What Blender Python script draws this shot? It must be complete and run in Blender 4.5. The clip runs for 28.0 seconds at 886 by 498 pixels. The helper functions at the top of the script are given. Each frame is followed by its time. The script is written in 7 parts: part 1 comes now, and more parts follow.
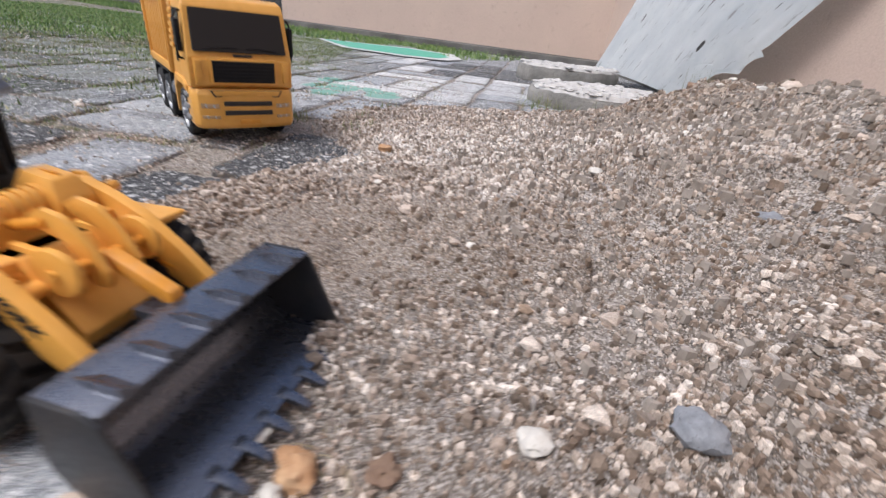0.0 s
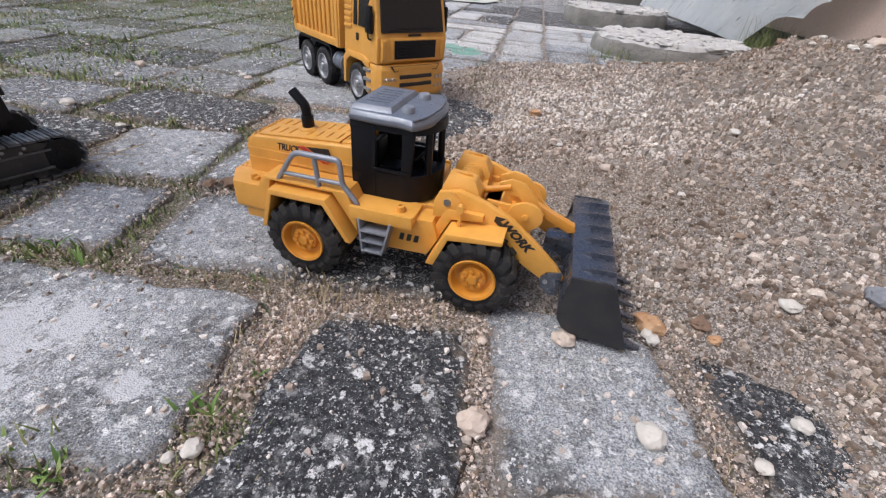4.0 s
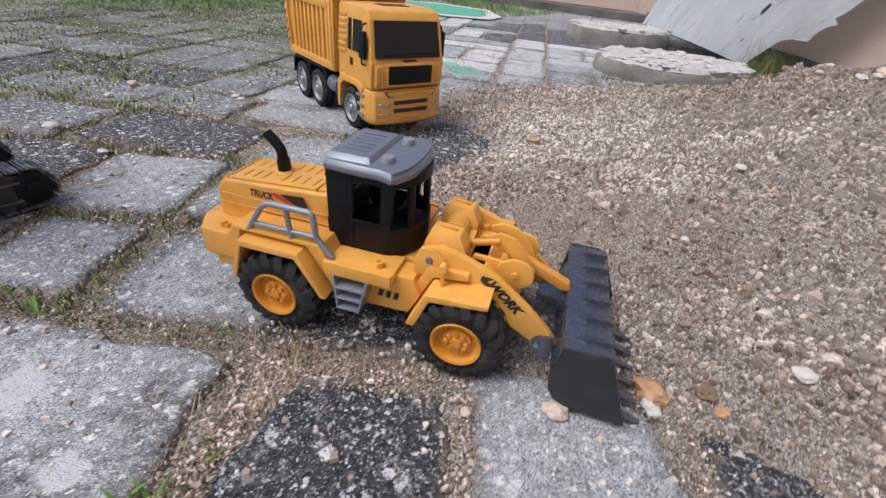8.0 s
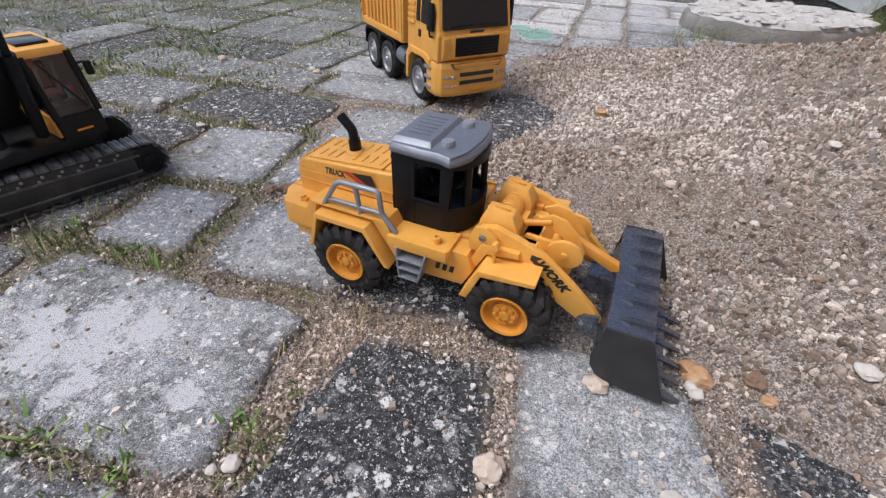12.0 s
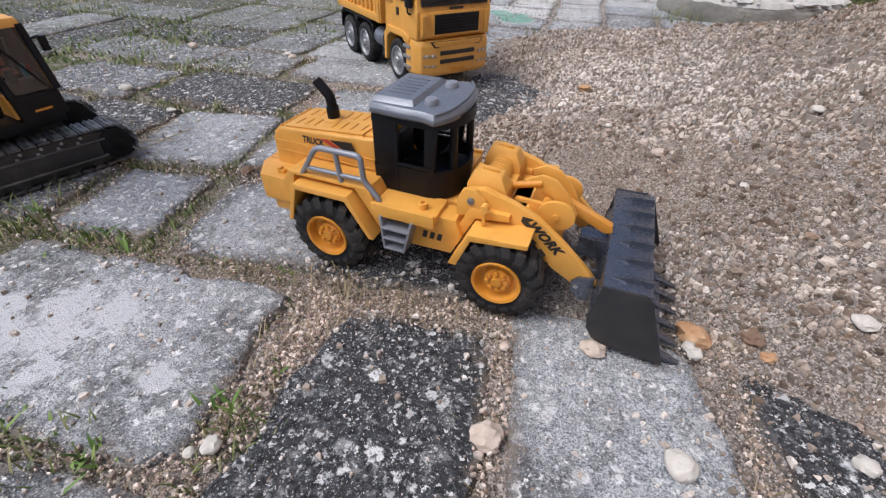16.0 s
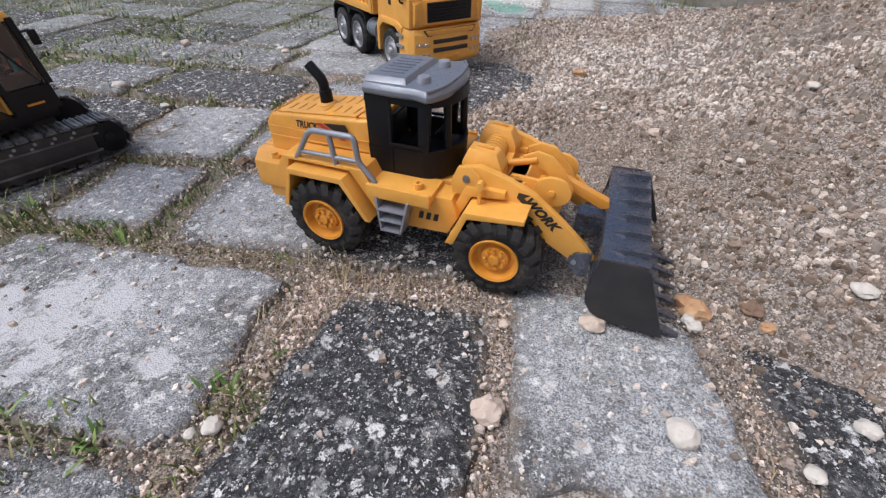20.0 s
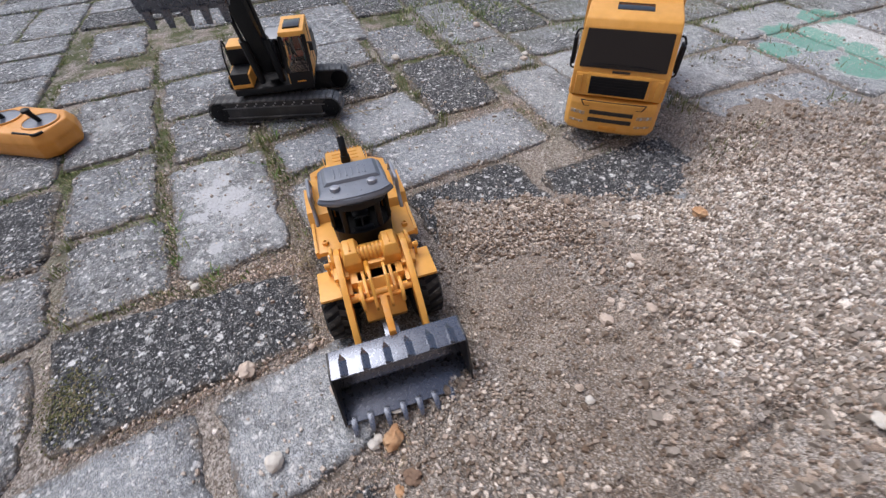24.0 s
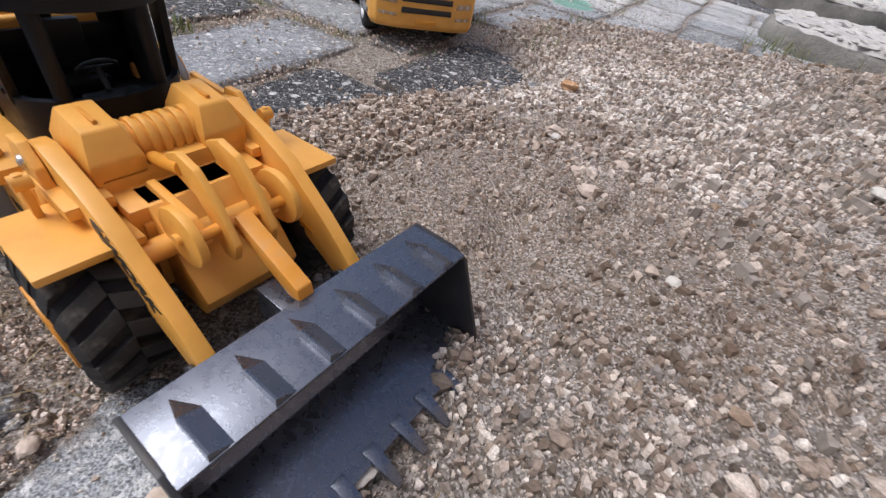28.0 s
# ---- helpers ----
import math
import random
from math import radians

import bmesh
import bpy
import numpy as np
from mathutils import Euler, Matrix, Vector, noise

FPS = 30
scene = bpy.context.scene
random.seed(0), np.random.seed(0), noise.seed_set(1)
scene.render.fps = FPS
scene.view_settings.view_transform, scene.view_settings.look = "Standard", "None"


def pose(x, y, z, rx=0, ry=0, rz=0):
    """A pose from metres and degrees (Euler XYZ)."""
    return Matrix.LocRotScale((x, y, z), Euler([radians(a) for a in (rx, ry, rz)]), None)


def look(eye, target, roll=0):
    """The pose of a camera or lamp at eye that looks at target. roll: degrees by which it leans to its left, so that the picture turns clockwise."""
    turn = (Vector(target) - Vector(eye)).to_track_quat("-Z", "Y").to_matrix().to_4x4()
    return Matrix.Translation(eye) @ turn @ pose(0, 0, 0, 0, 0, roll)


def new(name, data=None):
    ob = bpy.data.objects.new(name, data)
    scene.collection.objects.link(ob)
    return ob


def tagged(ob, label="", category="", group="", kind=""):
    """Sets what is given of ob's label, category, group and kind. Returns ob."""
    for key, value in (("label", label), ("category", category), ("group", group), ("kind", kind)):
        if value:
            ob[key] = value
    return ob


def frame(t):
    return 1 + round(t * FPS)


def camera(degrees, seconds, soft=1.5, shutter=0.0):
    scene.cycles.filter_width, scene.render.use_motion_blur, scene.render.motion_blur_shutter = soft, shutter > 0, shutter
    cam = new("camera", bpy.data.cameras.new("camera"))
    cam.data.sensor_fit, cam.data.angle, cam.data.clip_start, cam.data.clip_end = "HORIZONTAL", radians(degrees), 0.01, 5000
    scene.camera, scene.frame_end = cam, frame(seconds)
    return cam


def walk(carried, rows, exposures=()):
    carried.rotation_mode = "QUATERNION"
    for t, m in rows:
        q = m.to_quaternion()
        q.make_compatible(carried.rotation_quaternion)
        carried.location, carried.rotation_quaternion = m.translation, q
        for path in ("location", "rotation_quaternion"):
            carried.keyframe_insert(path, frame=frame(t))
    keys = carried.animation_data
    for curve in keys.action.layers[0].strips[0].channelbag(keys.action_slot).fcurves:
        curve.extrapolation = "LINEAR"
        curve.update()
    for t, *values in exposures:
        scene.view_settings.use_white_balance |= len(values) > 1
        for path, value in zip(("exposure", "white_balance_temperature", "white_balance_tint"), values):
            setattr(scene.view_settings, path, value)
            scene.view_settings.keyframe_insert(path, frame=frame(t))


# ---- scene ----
cam = camera(92.5, 28.0, soft=1.3, shutter=0.3)
PATH = [
    (0, (0.099, 0.115, 0.264), (0.083, 1.892, -0.654), 6.8),
    (0.5, (-0.029, -0.004, 0.356), (0.049, 1.753, -0.597), 4.8),
    (0.7, (-0.038, -0.009, 0.354), (0.022, 1.744, -0.606), 4.8),
    (1, (-0.099, -0.038, 0.368), (-0.013, 1.69, -0.635), 4.8),
    (1.2, (-0.128, -0.042, 0.349), (-0.078, 1.683, -0.662), 4.3),
    (1.5, (-0.187, -0.064, 0.352), (-0.156, 1.646, -0.685), 4.5),
    (2, (-0.21, -0.074, 0.347), (-0.208, 1.617, -0.721), 4.8),
    (2.5, (-0.221, -0.068, 0.354), (-0.241, 1.613, -0.73), 5.0),
    (3, (-0.229, -0.069, 0.352), (-0.254, 1.602, -0.746), 5.5),
    (3.5, (-0.225, -0.082, 0.331), (-0.25, 1.575, -0.789), 5.5),
    (5.5, (-0.217, -0.079, 0.34), (-0.237, 1.558, -0.81), 5.2),
    (6, (-0.225, -0.045, 0.335), (-0.25, 1.598, -0.806), 5.0),
    (6.5, (-0.23, -0.045, 0.343), (-0.257, 1.606, -0.785), 4.6),
    (7, (-0.224, -0.045, 0.337), (-0.257, 1.61, -0.786), 4.3),
    (7.5, (-0.223, -0.038, 0.339), (-0.254, 1.624, -0.774), 4.4),
    (8, (-0.207, -0.022, 0.354), (-0.245, 1.649, -0.745), 6.0),
    (8.5, (-0.104, 0.061, 0.375), (-0.387, 1.691, -0.749), 9.6),
    (9, (-0.08, 0.036, 0.402), (-0.522, 1.575, -0.797), 10.1),
    (9.5, (-0.087, 0.016, 0.45), (-0.544, 1.52, -0.787), 6.3),
    (10, (-0.119, 0.004, 0.453), (-0.581, 1.49, -0.803), 4.9),
    (10.5, (-0.14, -0.005, 0.428), (-0.545, 1.5, -0.825), 3.6),
    (11, (-0.173, -0.037, 0.399), (-0.54, 1.487, -0.844), 1.4),
    (11.5, (-0.192, -0.037, 0.39), (-0.523, 1.494, -0.854), 1.9),
    (12, (-0.197, -0.041, 0.384), (-0.506, 1.493, -0.863), 2.3),
    (12.5, (-0.178, -0.048, 0.378), (-0.472, 1.485, -0.872), 2.1),
    (13, (-0.18, -0.059, 0.372), (-0.459, 1.473, -0.883), 2.1),
    (13.5, (-0.172, -0.075, 0.354), (-0.434, 1.451, -0.913), 1.4),
    (15.5, (-0.199, -0.038, 0.353), (-0.442, 1.492, -0.912), 1.6),
    (16, (-0.197, -0.045, 0.346), (-0.439, 1.493, -0.91), 1.8),
    (16.5, (-0.205, -0.047, 0.348), (-0.444, 1.49, -0.909), 2.0),
    (17, (-0.19, -0.032, 0.347), (-0.43, 1.506, -0.909), 1.8),
    (17.5, (-0.175, -0.03, 0.358), (-0.413, 1.51, -0.896), 1.7),
    (18, (-0.178, -0.046, 0.324), (-0.415, 1.493, -0.932), 1.7),
    (18.5, (-0.187, -0.051, 0.326), (-0.426, 1.485, -0.933), 1.3),
    (19, (-0.184, -0.046, 0.328), (-0.425, 1.486, -0.934), 0.8),
    (19.5, (-0.19, -0.058, 0.329), (-0.431, 1.473, -0.935), 0.5),
    (20, (-0.192, -0.055, 0.331), (-0.432, 1.475, -0.934), 0.3),
    (20.5, (-0.152, -0.053, 0.319), (-0.38, 1.475, -0.951), 0.5),
    (21, (-0.115, 0.048, 0.328), (-0.412, 1.56, -0.947), 2.2),
    (21.5, (-0.004, 0.208, 0.337), (-0.578, 1.639, -0.936), 6.4),
    (23.5, (0.27, 0.294, 0.633), (-0.932, 0.97, -0.815), -2.1),
    (23.8, (0.269, 0.285, 0.615), (-0.949, 0.913, -0.842), -2.1),
    (24, (0.241, 0.27, 0.592), (-0.976, 0.881, -0.873), -3.7),
    (24.5, (0.115, 0.235, 0.509), (-0.877, 1.141, -0.972), -7.9),
    (25, (-0.107, 0.086, 0.486), (-0.59, 1.38, -0.962), -7.8),
    (25.5, (-0.15, 0.05, 0.46), (-0.58, 1.351, -0.996), -4.9),
    (26, (-0.096, 0.064, 0.425), (-0.472, 1.382, -1.031), -1.1),
    (26.5, (-0.068, 0.054, 0.359), (-0.418, 1.39, -1.087), 1.2),
    (27, (-0.083, 0.112, 0.331), (-0.417, 1.461, -1.107), 9.2),
    (27.5, (0.008, 0.184, 0.306), (-0.363, 1.592, -1.066), 12.2),
    (28, (0.029, 0.225, 0.266), (-0.413, 1.661, -1.054), 13.0),
]
walk(cam, [(t, look(eye, target, roll)) for t, eye, target, roll in PATH], exposures=((0, 0.36), (0.6, 0.18), (1, 0.15), (28, 0.15)))

# ---- light ----
world = bpy.data.worlds.new("sky")
scene.world = world
world.use_nodes = True
wn = world.node_tree
sky = wn.nodes.new("ShaderNodeTexSky")
sky.sky_type = "NISHITA"
sky.sun_disc = False
sky.sun_elevation, sky.sun_rotation = radians(60), radians(242)
sky.air_density, sky.dust_density, sky.ozone_density = 1.0, 4.0, 1.0
soften = wn.nodes.new("ShaderNodeHueSaturation")
soften.inputs["Saturation"].default_value = 1.12
bg = wn.nodes["Background"]
wn.links.new(sky.outputs[0], soften.inputs["Color"])
wn.links.new(soften.outputs[0], bg.inputs[0])
bg.inputs[1].default_value = 0.15
sun_data = bpy.data.lights.new("sun", "SUN")
sun_data.energy, sun_data.angle, sun_data.color = 1.65, radians(34), (0.93, 0.98, 1.06)
sun = new("sun", sun_data)
sun.matrix_world = look((-2.5, -1.3, 5), (0, 0, 0), 0)

# ---- materials ----


def node_mat(name, rough=0.6, metal=0.0, spec=0.5):
    m = bpy.data.materials.new(name)
    m.use_nodes = True
    t = m.node_tree
    b = t.nodes["Principled BSDF"]
    b.inputs["Roughness"].default_value = rough
    b.inputs["Metallic"].default_value = metal
    b.inputs["Specular IOR Level"].default_value = spec
    return m, t, b


def coords(t, scale=1.0, kind="Object"):
    c = t.nodes.new("ShaderNodeTexCoord")
    mp = t.nodes.new("ShaderNodeMapping")
    mp.inputs["Scale"].default_value = (scale, scale, scale) if not hasattr(scale, "__len__") else scale
    t.links.new(c.outputs[kind], mp.inputs[0])
    return mp.outputs[0]


def noise_tex(t, vec, scale, detail=4.0, rough=0.55, out="Fac"):
    n = t.nodes.new("ShaderNodeTexNoise")
    n.inputs["Scale"].default_value, n.inputs["Detail"].default_value, n.inputs["Roughness"].default_value = scale, detail, rough
    t.links.new(vec, n.inputs["Vector"])
    return n.outputs[out]


def cells(t, vec, scale, out="Color", feature="F1", rnd=1.0):
    n = t.nodes.new("ShaderNodeTexVoronoi")
    n.feature = feature
    n.inputs["Scale"].default_value, n.inputs["Randomness"].default_value = scale, rnd
    t.links.new(vec, n.inputs["Vector"])
    return n.outputs[out]


def ramp(t, fac, stops):
    r = t.nodes.new("ShaderNodeValToRGB")
    e = r.color_ramp.elements
    while len(e) < len(stops):
        e.new(0.5)
    for el, (p, c) in zip(e, stops):
        el.position = p
        el.color = (*c, 1) if hasattr(c, "__len__") else (c, c, c, 1)
    t.links.new(fac, r.inputs[0])
    return r.outputs[0]


def mix(t, fac, a, b, mode="MIX"):
    n = t.nodes.new("ShaderNodeMix")
    n.data_type, n.blend_type = "RGBA", mode
    for sock, val in ((n.inputs[0], fac), (n.inputs[6], a), (n.inputs[7], b)):
        if hasattr(val, "is_linked"):
            t.links.new(val, sock)
        elif hasattr(val, "__len__"):
            sock.default_value = (*val, 1)
        else:
            sock.default_value = val
    return n.outputs[2]


def math_n(t, op, a, b=0.0):
    n = t.nodes.new("ShaderNodeMath")
    n.operation = op
    n.use_clamp = True
    for sock, val in ((n.inputs[0], a), (n.inputs[1], b)):
        if hasattr(val, "is_linked"):
            t.links.new(val, sock)
        else:
            sock.default_value = val
    return n.outputs[0]


def bump(t, b, height, strength=0.4, dist=0.002):
    n = t.nodes.new("ShaderNodeBump")
    n.inputs["Strength"].default_value, n.inputs["Distance"].default_value = strength, dist
    t.links.new(height, n.inputs["Height"])
    t.links.new(n.outputs[0], b.inputs["Normal"])


def plastic(name, col, rough=0.42, dust=0.12, dust_col=(0.42, 0.36, 0.28), grain=900, spec=0.5, metal=0.0):
    """Moulded plastic with a fine pebbled skin, scuffs and a film of dust."""
    m, t, b = node_mat(name, rough, metal, spec)
    v = coords(t)
    n1 = noise_tex(t, v, 35, 5, 0.6)
    n2 = noise_tex(t, v, 190, 3, 0.6)
    tone = mix(t, 1.0, col, ramp(t, n1, [(0.3, 0.88), (0.7, 1.06)]), "MULTIPLY")
    film = math_n(t, "MULTIPLY", ramp(t, n1, [(0.48, 0.0), (0.72, 1.0)]), ramp(t, n2, [(0.4, 0.3), (0.65, 1.0)]))
    film = math_n(t, "MULTIPLY", film, dust)
    t.links.new(mix(t, film, tone, dust_col), b.inputs["Base Color"])
    t.links.new(ramp(t, n2, [(0.3, rough - 0.07), (0.7, rough + 0.12)]), b.inputs["Roughness"])
    bump(t, b, noise_tex(t, v, grain, 2, 0.5), 0.12, 0.0006)
    return m


def stone_mat(name, lo, hi, scale=60, dark=(0.1, 0.08, 0.06)):
    m, t, b = node_mat(name, 0.85, 0, 0.3)
    v = coords(t)
    n1, n2 = noise_tex(t, v, scale, 6, 0.65), noise_tex(t, v, scale * 6, 3, 0.6)
    c = mix(t, ramp(t, n1, [(0.3, 0.0), (0.7, 1.0)]), lo, hi)
    c = mix(t, ramp(t, n2, [(0.62, 0.0), (0.75, 0.6)]), c, dark)
    t.links.new(c, b.inputs["Base Color"])
    bump(t, b, n2, 0.6, 0.001)
    return m


def paver_mat(name, base, lichen, lichen_amount, white_amount, patch=0.0, green=False):
    """Old cast concrete: cement grain, black lichen, white flecks of lime and aggregate."""
    m, t, b = node_mat(name, 0.9, 0, 0.25)
    g = t.nodes.new("ShaderNodeNewGeometry")
    v = g.outputs["Position"]
    info = t.nodes.new("ShaderNodeObjectInfo")
    big, mid = noise_tex(t, v, 7, 5, 0.6), noise_tex(t, v, 38, 6, 0.7)
    fine, sand = noise_tex(t, v, 160, 4, 0.7), noise_tex(t, v, 620, 2, 0.6)
    tone = mix(t, 1.0, base, ramp(t, info.outputs["Random"], [(0.0, (0.78, 0.79, 0.8)), (1.0, (1.12, 1.1, 1.06))]), "MULTIPLY")
    tone = mix(t, 1.0, tone, ramp(t, sand, [(0.36, 0.42), (0.64, 1.6)]), "MULTIPLY")
    tone = mix(t, 1.0, tone, ramp(t, noise_tex(t, v, 60, 6, 0.78), [(0.34, (0.68, 0.68, 0.69)), (0.66, (1.32, 1.32, 1.32))]), "MULTIPLY")
    film = math_n(t, "ADD", math_n(t, "MULTIPLY", big, 0.55), math_n(t, "MULTIPLY", mid, 0.45))
    film = ramp(t, film, [(0.56 - lichen_amount * 0.25, 0.0), (0.66 - lichen_amount * 0.25, 1.0)])
    film = math_n(t, "MULTIPLY", film, ramp(t, fine, [(0.3, 0.35), (0.62, 1.0)]))
    c = mix(t, film, tone, lichen)
    mott = noise_tex(t, v, 85, 5, 0.72)
    dots = noise_tex(t, v, 330, 3, 0.7)
    w1 = ramp(t, mott, [(0.63 - 0.07 * white_amount, 0.0), (0.68 - 0.07 * white_amount, 1.0)])
    w2 = ramp(t, dots, [(0.64 - 0.06 * white_amount, 0.0), (0.7 - 0.06 * white_amount, 0.85)])
    blot = math_n(t, "MULTIPLY", ramp(t, mid, [(0.6 - 0.06 * white_amount, 0.0), (0.68 - 0.06 * white_amount, 0.9)]), ramp(t, fine, [(0.42, 0.0), (0.58, 0.9)]))
    white = math_n(t, "MAXIMUM", math_n(t, "MAXIMUM", math_n(t, "MULTIPLY", w1, 0.45), w2), math_n(t, "MULTIPLY", blot, 0.5))
    c = mix(t, white, c, (0.6, 0.6, 0.59))
    # black crust of lichen along the broken edges
    rim = t.nodes.new("ShaderNodeAttribute")
    rim.attribute_name = "rim"
    crust = math_n(t, "ADD", math_n(t, "MULTIPLY", rim.outputs["Fac"], 0.42), math_n(t, "MULTIPLY", noise_tex(t, v, 15, 6, 0.75), 0.75))
    crust = math_n(t, "MULTIPLY", ramp(t, crust, [(0.48, 0.0), (0.72, 0.9)]), ramp(t, fine, [(0.4, 0.25), (0.6, 1.0)]))
    c = mix(t, crust, c, tuple(1.15 * k for k in lichen))
    # pebbles of the aggregate, worn bare
    wob = t.nodes.new("ShaderNodeVectorMath")
    wob.operation = "MULTIPLY_ADD"
    wob.inputs[1].default_value = (0.016, 0.016, 0.016)
    t.links.new(noise_tex(t, v, 110, 3, 0.7, "Color"), wob.inputs[0])
    t.links.new(v, wob.inputs[2])
    for size, share_of, seen in ((42, 0.58 - 0.2 * white_amount, 0.95), (75, 0.47 - 0.2 * white_amount, 1.0), (130, 0.42 - 0.2 * white_amount, 0.95), (230, 0.45 - 0.2 * white_amount, 0.8)):
        far, hue = cells(t, wob.outputs[0], size, "Distance"), cells(t, wob.outputs[0], size, "Color")
        sep = t.nodes.new("ShaderNodeSeparateColor")
        t.links.new(hue, sep.inputs[0])
        dot = math_n(t, "MULTIPLY", ramp(t, far, [(0.24, 1.0), (0.32, 0.0)]), ramp(t, sep.outputs[0], [(share_of + 0.25, 0.0), (share_of + 0.45, 1.0)]))
        dot = math_n(t, "MULTIPLY", dot, ramp(t, fine, [(0.4, 0.1), (0.5, seen)]))
        c = mix(t, dot, c, mix(t, sep.outputs[1], (0.62, 0.62, 0.62), (0.86, 0.86, 0.855)))
    # moss creeping over the slabs away from the gravel
    pos = t.nodes.new("ShaderNodeSeparateXYZ")
    t.links.new(v, pos.inputs[0])
    deep = ramp(t, math_n(t, "MULTIPLY", math_n(t, "SUBTRACT", math_n(t, "MULTIPLY", pos.outputs[1], 0.25), math_n(t, "MULTIPLY", pos.outputs[0], 0.12)), 1.0), [(0.22, 0.0), (0.6, 1.0)])
    shady = ramp(t, math_n(t, "MULTIPLY", pos.outputs[0], -0.5), [(0.22, 0.0), (0.5, 1.0)])
    creep = math_n(t, "MULTIPLY", math_n(t, "MULTIPLY", deep, shady), ramp(t, noise_tex(t, v, 6.5, 6, 0.72), [(0.4, 0.0), (0.55, 0.8)]))
    creep = math_n(t, "MULTIPLY", creep, ramp(t, fine, [(0.35, 0.3), (0.55, 1.0)]))
    c = mix(t, creep, c, (0.155, 0.165, 0.075))
    # sandy dirt trodden onto the slab from its joints
    dirt = math_n(t, "ADD", math_n(t, "MULTIPLY", rim.outputs["Fac"], 0.36), math_n(t, "MULTIPLY", noise_tex(t, v, 26, 6, 0.72), 0.9))
    dirt = math_n(t, "MULTIPLY", ramp(t, dirt, [(0.66, 0.0), (0.86, 0.85)]), ramp(t, fine, [(0.36, 0.35), (0.56, 1.0)]))
    c = mix(t, dirt, c, mix(t, sand, (0.16, 0.125, 0.095), (0.4, 0.33, 0.265)))
    pits = ramp(t, noise_tex(t, v, 210, 4, 0.75), [(0.36, 0.45), (0.45, 0.0)])
    c = mix(t, pits, c, (0.03, 0.03, 0.03))
    if patch:
        near = None
        for wx0, wy0, wr in ((-0.675, 0.15, 0.06), (-0.625, 0.16, 0.06), (-0.585, 0.2, 0.05), (-0.645, 0.195, 0.055), (-0.71, 0.185, 0.05), (-0.494, 0.136, 0.03), (-0.6, 0.12, 0.035)):
            px = t.nodes.new("ShaderNodeVectorMath")
            px.operation = "DISTANCE"
            px.inputs[1].default_value = (wx0, wy0, 0)
            t.links.new(v, px.inputs[0])
            one = math_n(t, "SUBTRACT", 1.0, math_n(t, "DIVIDE", px.outputs["Value"], wr * 1.3))
            near = one if near is None else math_n(t, "MAXIMUM", near, one)
        shape = math_n(t, "ADD", math_n(t, "MULTIPLY", near, 0.75), math_n(t, "MULTIPLY", math_n(t, "SUBTRACT", noise_tex(t, v, 34, 7, 0.74), 0.5), 2.8))
        paint = math_n(t, "MULTIPLY", ramp(t, shape, [(0.46, 0.0), (0.56, 1.0)]), ramp(t, fine, [(0.36, 0.25), (0.46, 1.0)]))
        c = mix(t, math_n(t, "MULTIPLY", paint, patch), c, (0.6, 0.61, 0.63))
    if green:
        near = None
        for gx0, gy0, gr in ((-0.49, 1.98, 0.085), (-0.42, 1.98, 0.085), (-0.44, 1.82, 0.06), (-0.52, 2.19, 0.075), (-0.47, 2.22, 0.05), (-0.235, 1.9, 0.075), (-0.24, 1.97, 0.06), (-0.31, 2.02, 0.05)):
            px = t.nodes.new("ShaderNodeVectorMath")
            px.operation = "DISTANCE"
            px.inputs[1].default_value = (gx0, gy0, 0)
            t.links.new(v, px.inputs[0])
            one = math_n(t, "SUBTRACT", 1.0, math_n(t, "DIVIDE", px.outputs["Value"], gr * 1.5))
            one = math_n(t, "MULTIPLY", one, 0.93)
            near = one if near is None else math_n(t, "MAXIMUM", near, one)
        shape = math_n(t, "ADD", near, math_n(t, "MULTIPLY", math_n(t, "SUBTRACT", noise_tex(t, v, 22, 6, 0.7), 0.35), 0.9))
        worn = ramp(t, fine, [(0.36, 0.1), (0.5, 0.9)])
        c = mix(t, math_n(t, "MULTIPLY", ramp(t, shape, [(0.34, 0.0), (0.42, 0.8)]), worn), c, (0.55, 0.57, 0.56))
        c = mix(t, math_n(t, "MULTIPLY", ramp(t, shape, [(0.42, 0.0), (0.5, 0.85)]), worn), c, (0.1, 0.38, 0.28))
    t.links.new(c, b.inputs["Base Color"])
    h = math_n(t, "ADD", math_n(t, "MULTIPLY", fine, 0.5), math_n(t, "MULTIPLY", sand, 0.5))
    bump(t, b, h, 0.95, 0.006)
    return m


YELLOW = plastic("yellow_plastic", (0.78, 0.38, 0.07), 0.4, 0.14)
YELLOW_DARK = plastic("ochre_plastic", (0.68, 0.28, 0.03), 0.45, 0.25)
TRUCK_YELLOW = plastic("truck_yellow_plastic", (0.72, 0.355, 0.07), 0.38, 0.14)
BLACK = plastic("black_plastic", (0.006, 0.0065, 0.009), 0.4, 0.04, (0.1, 0.095, 0.09), spec=0.25)
GUNMETAL = plastic("gunmetal_plastic", (0.15, 0.162, 0.195), 0.27, 0.14, (0.16, 0.13, 0.1), metal=0.8)
# scuffed, and darker than the gunmetal: the bucket sides' shade is in the colour
BUCKET_SIDE = plastic("scuffed_shaded_bucket_plastic", (0.03, 0.03, 0.033), 0.42, 0.3, (0.1, 0.08, 0.06), metal=0.2)
GREY = plastic("grey_plastic", (0.17, 0.188, 0.225), 0.34, 0.1, (0.32, 0.3, 0.27), metal=0.3)
RAIL_GREY = plastic("rail_grey_plastic", (0.27, 0.285, 0.325), 0.34, 0.15, (0.32, 0.3, 0.27), metal=0.25)
RUBBER = plastic("tyre_rubber", (0.013, 0.013, 0.015), 0.7, 0.75, (0.17, 0.15, 0.125), 500, 0.25)
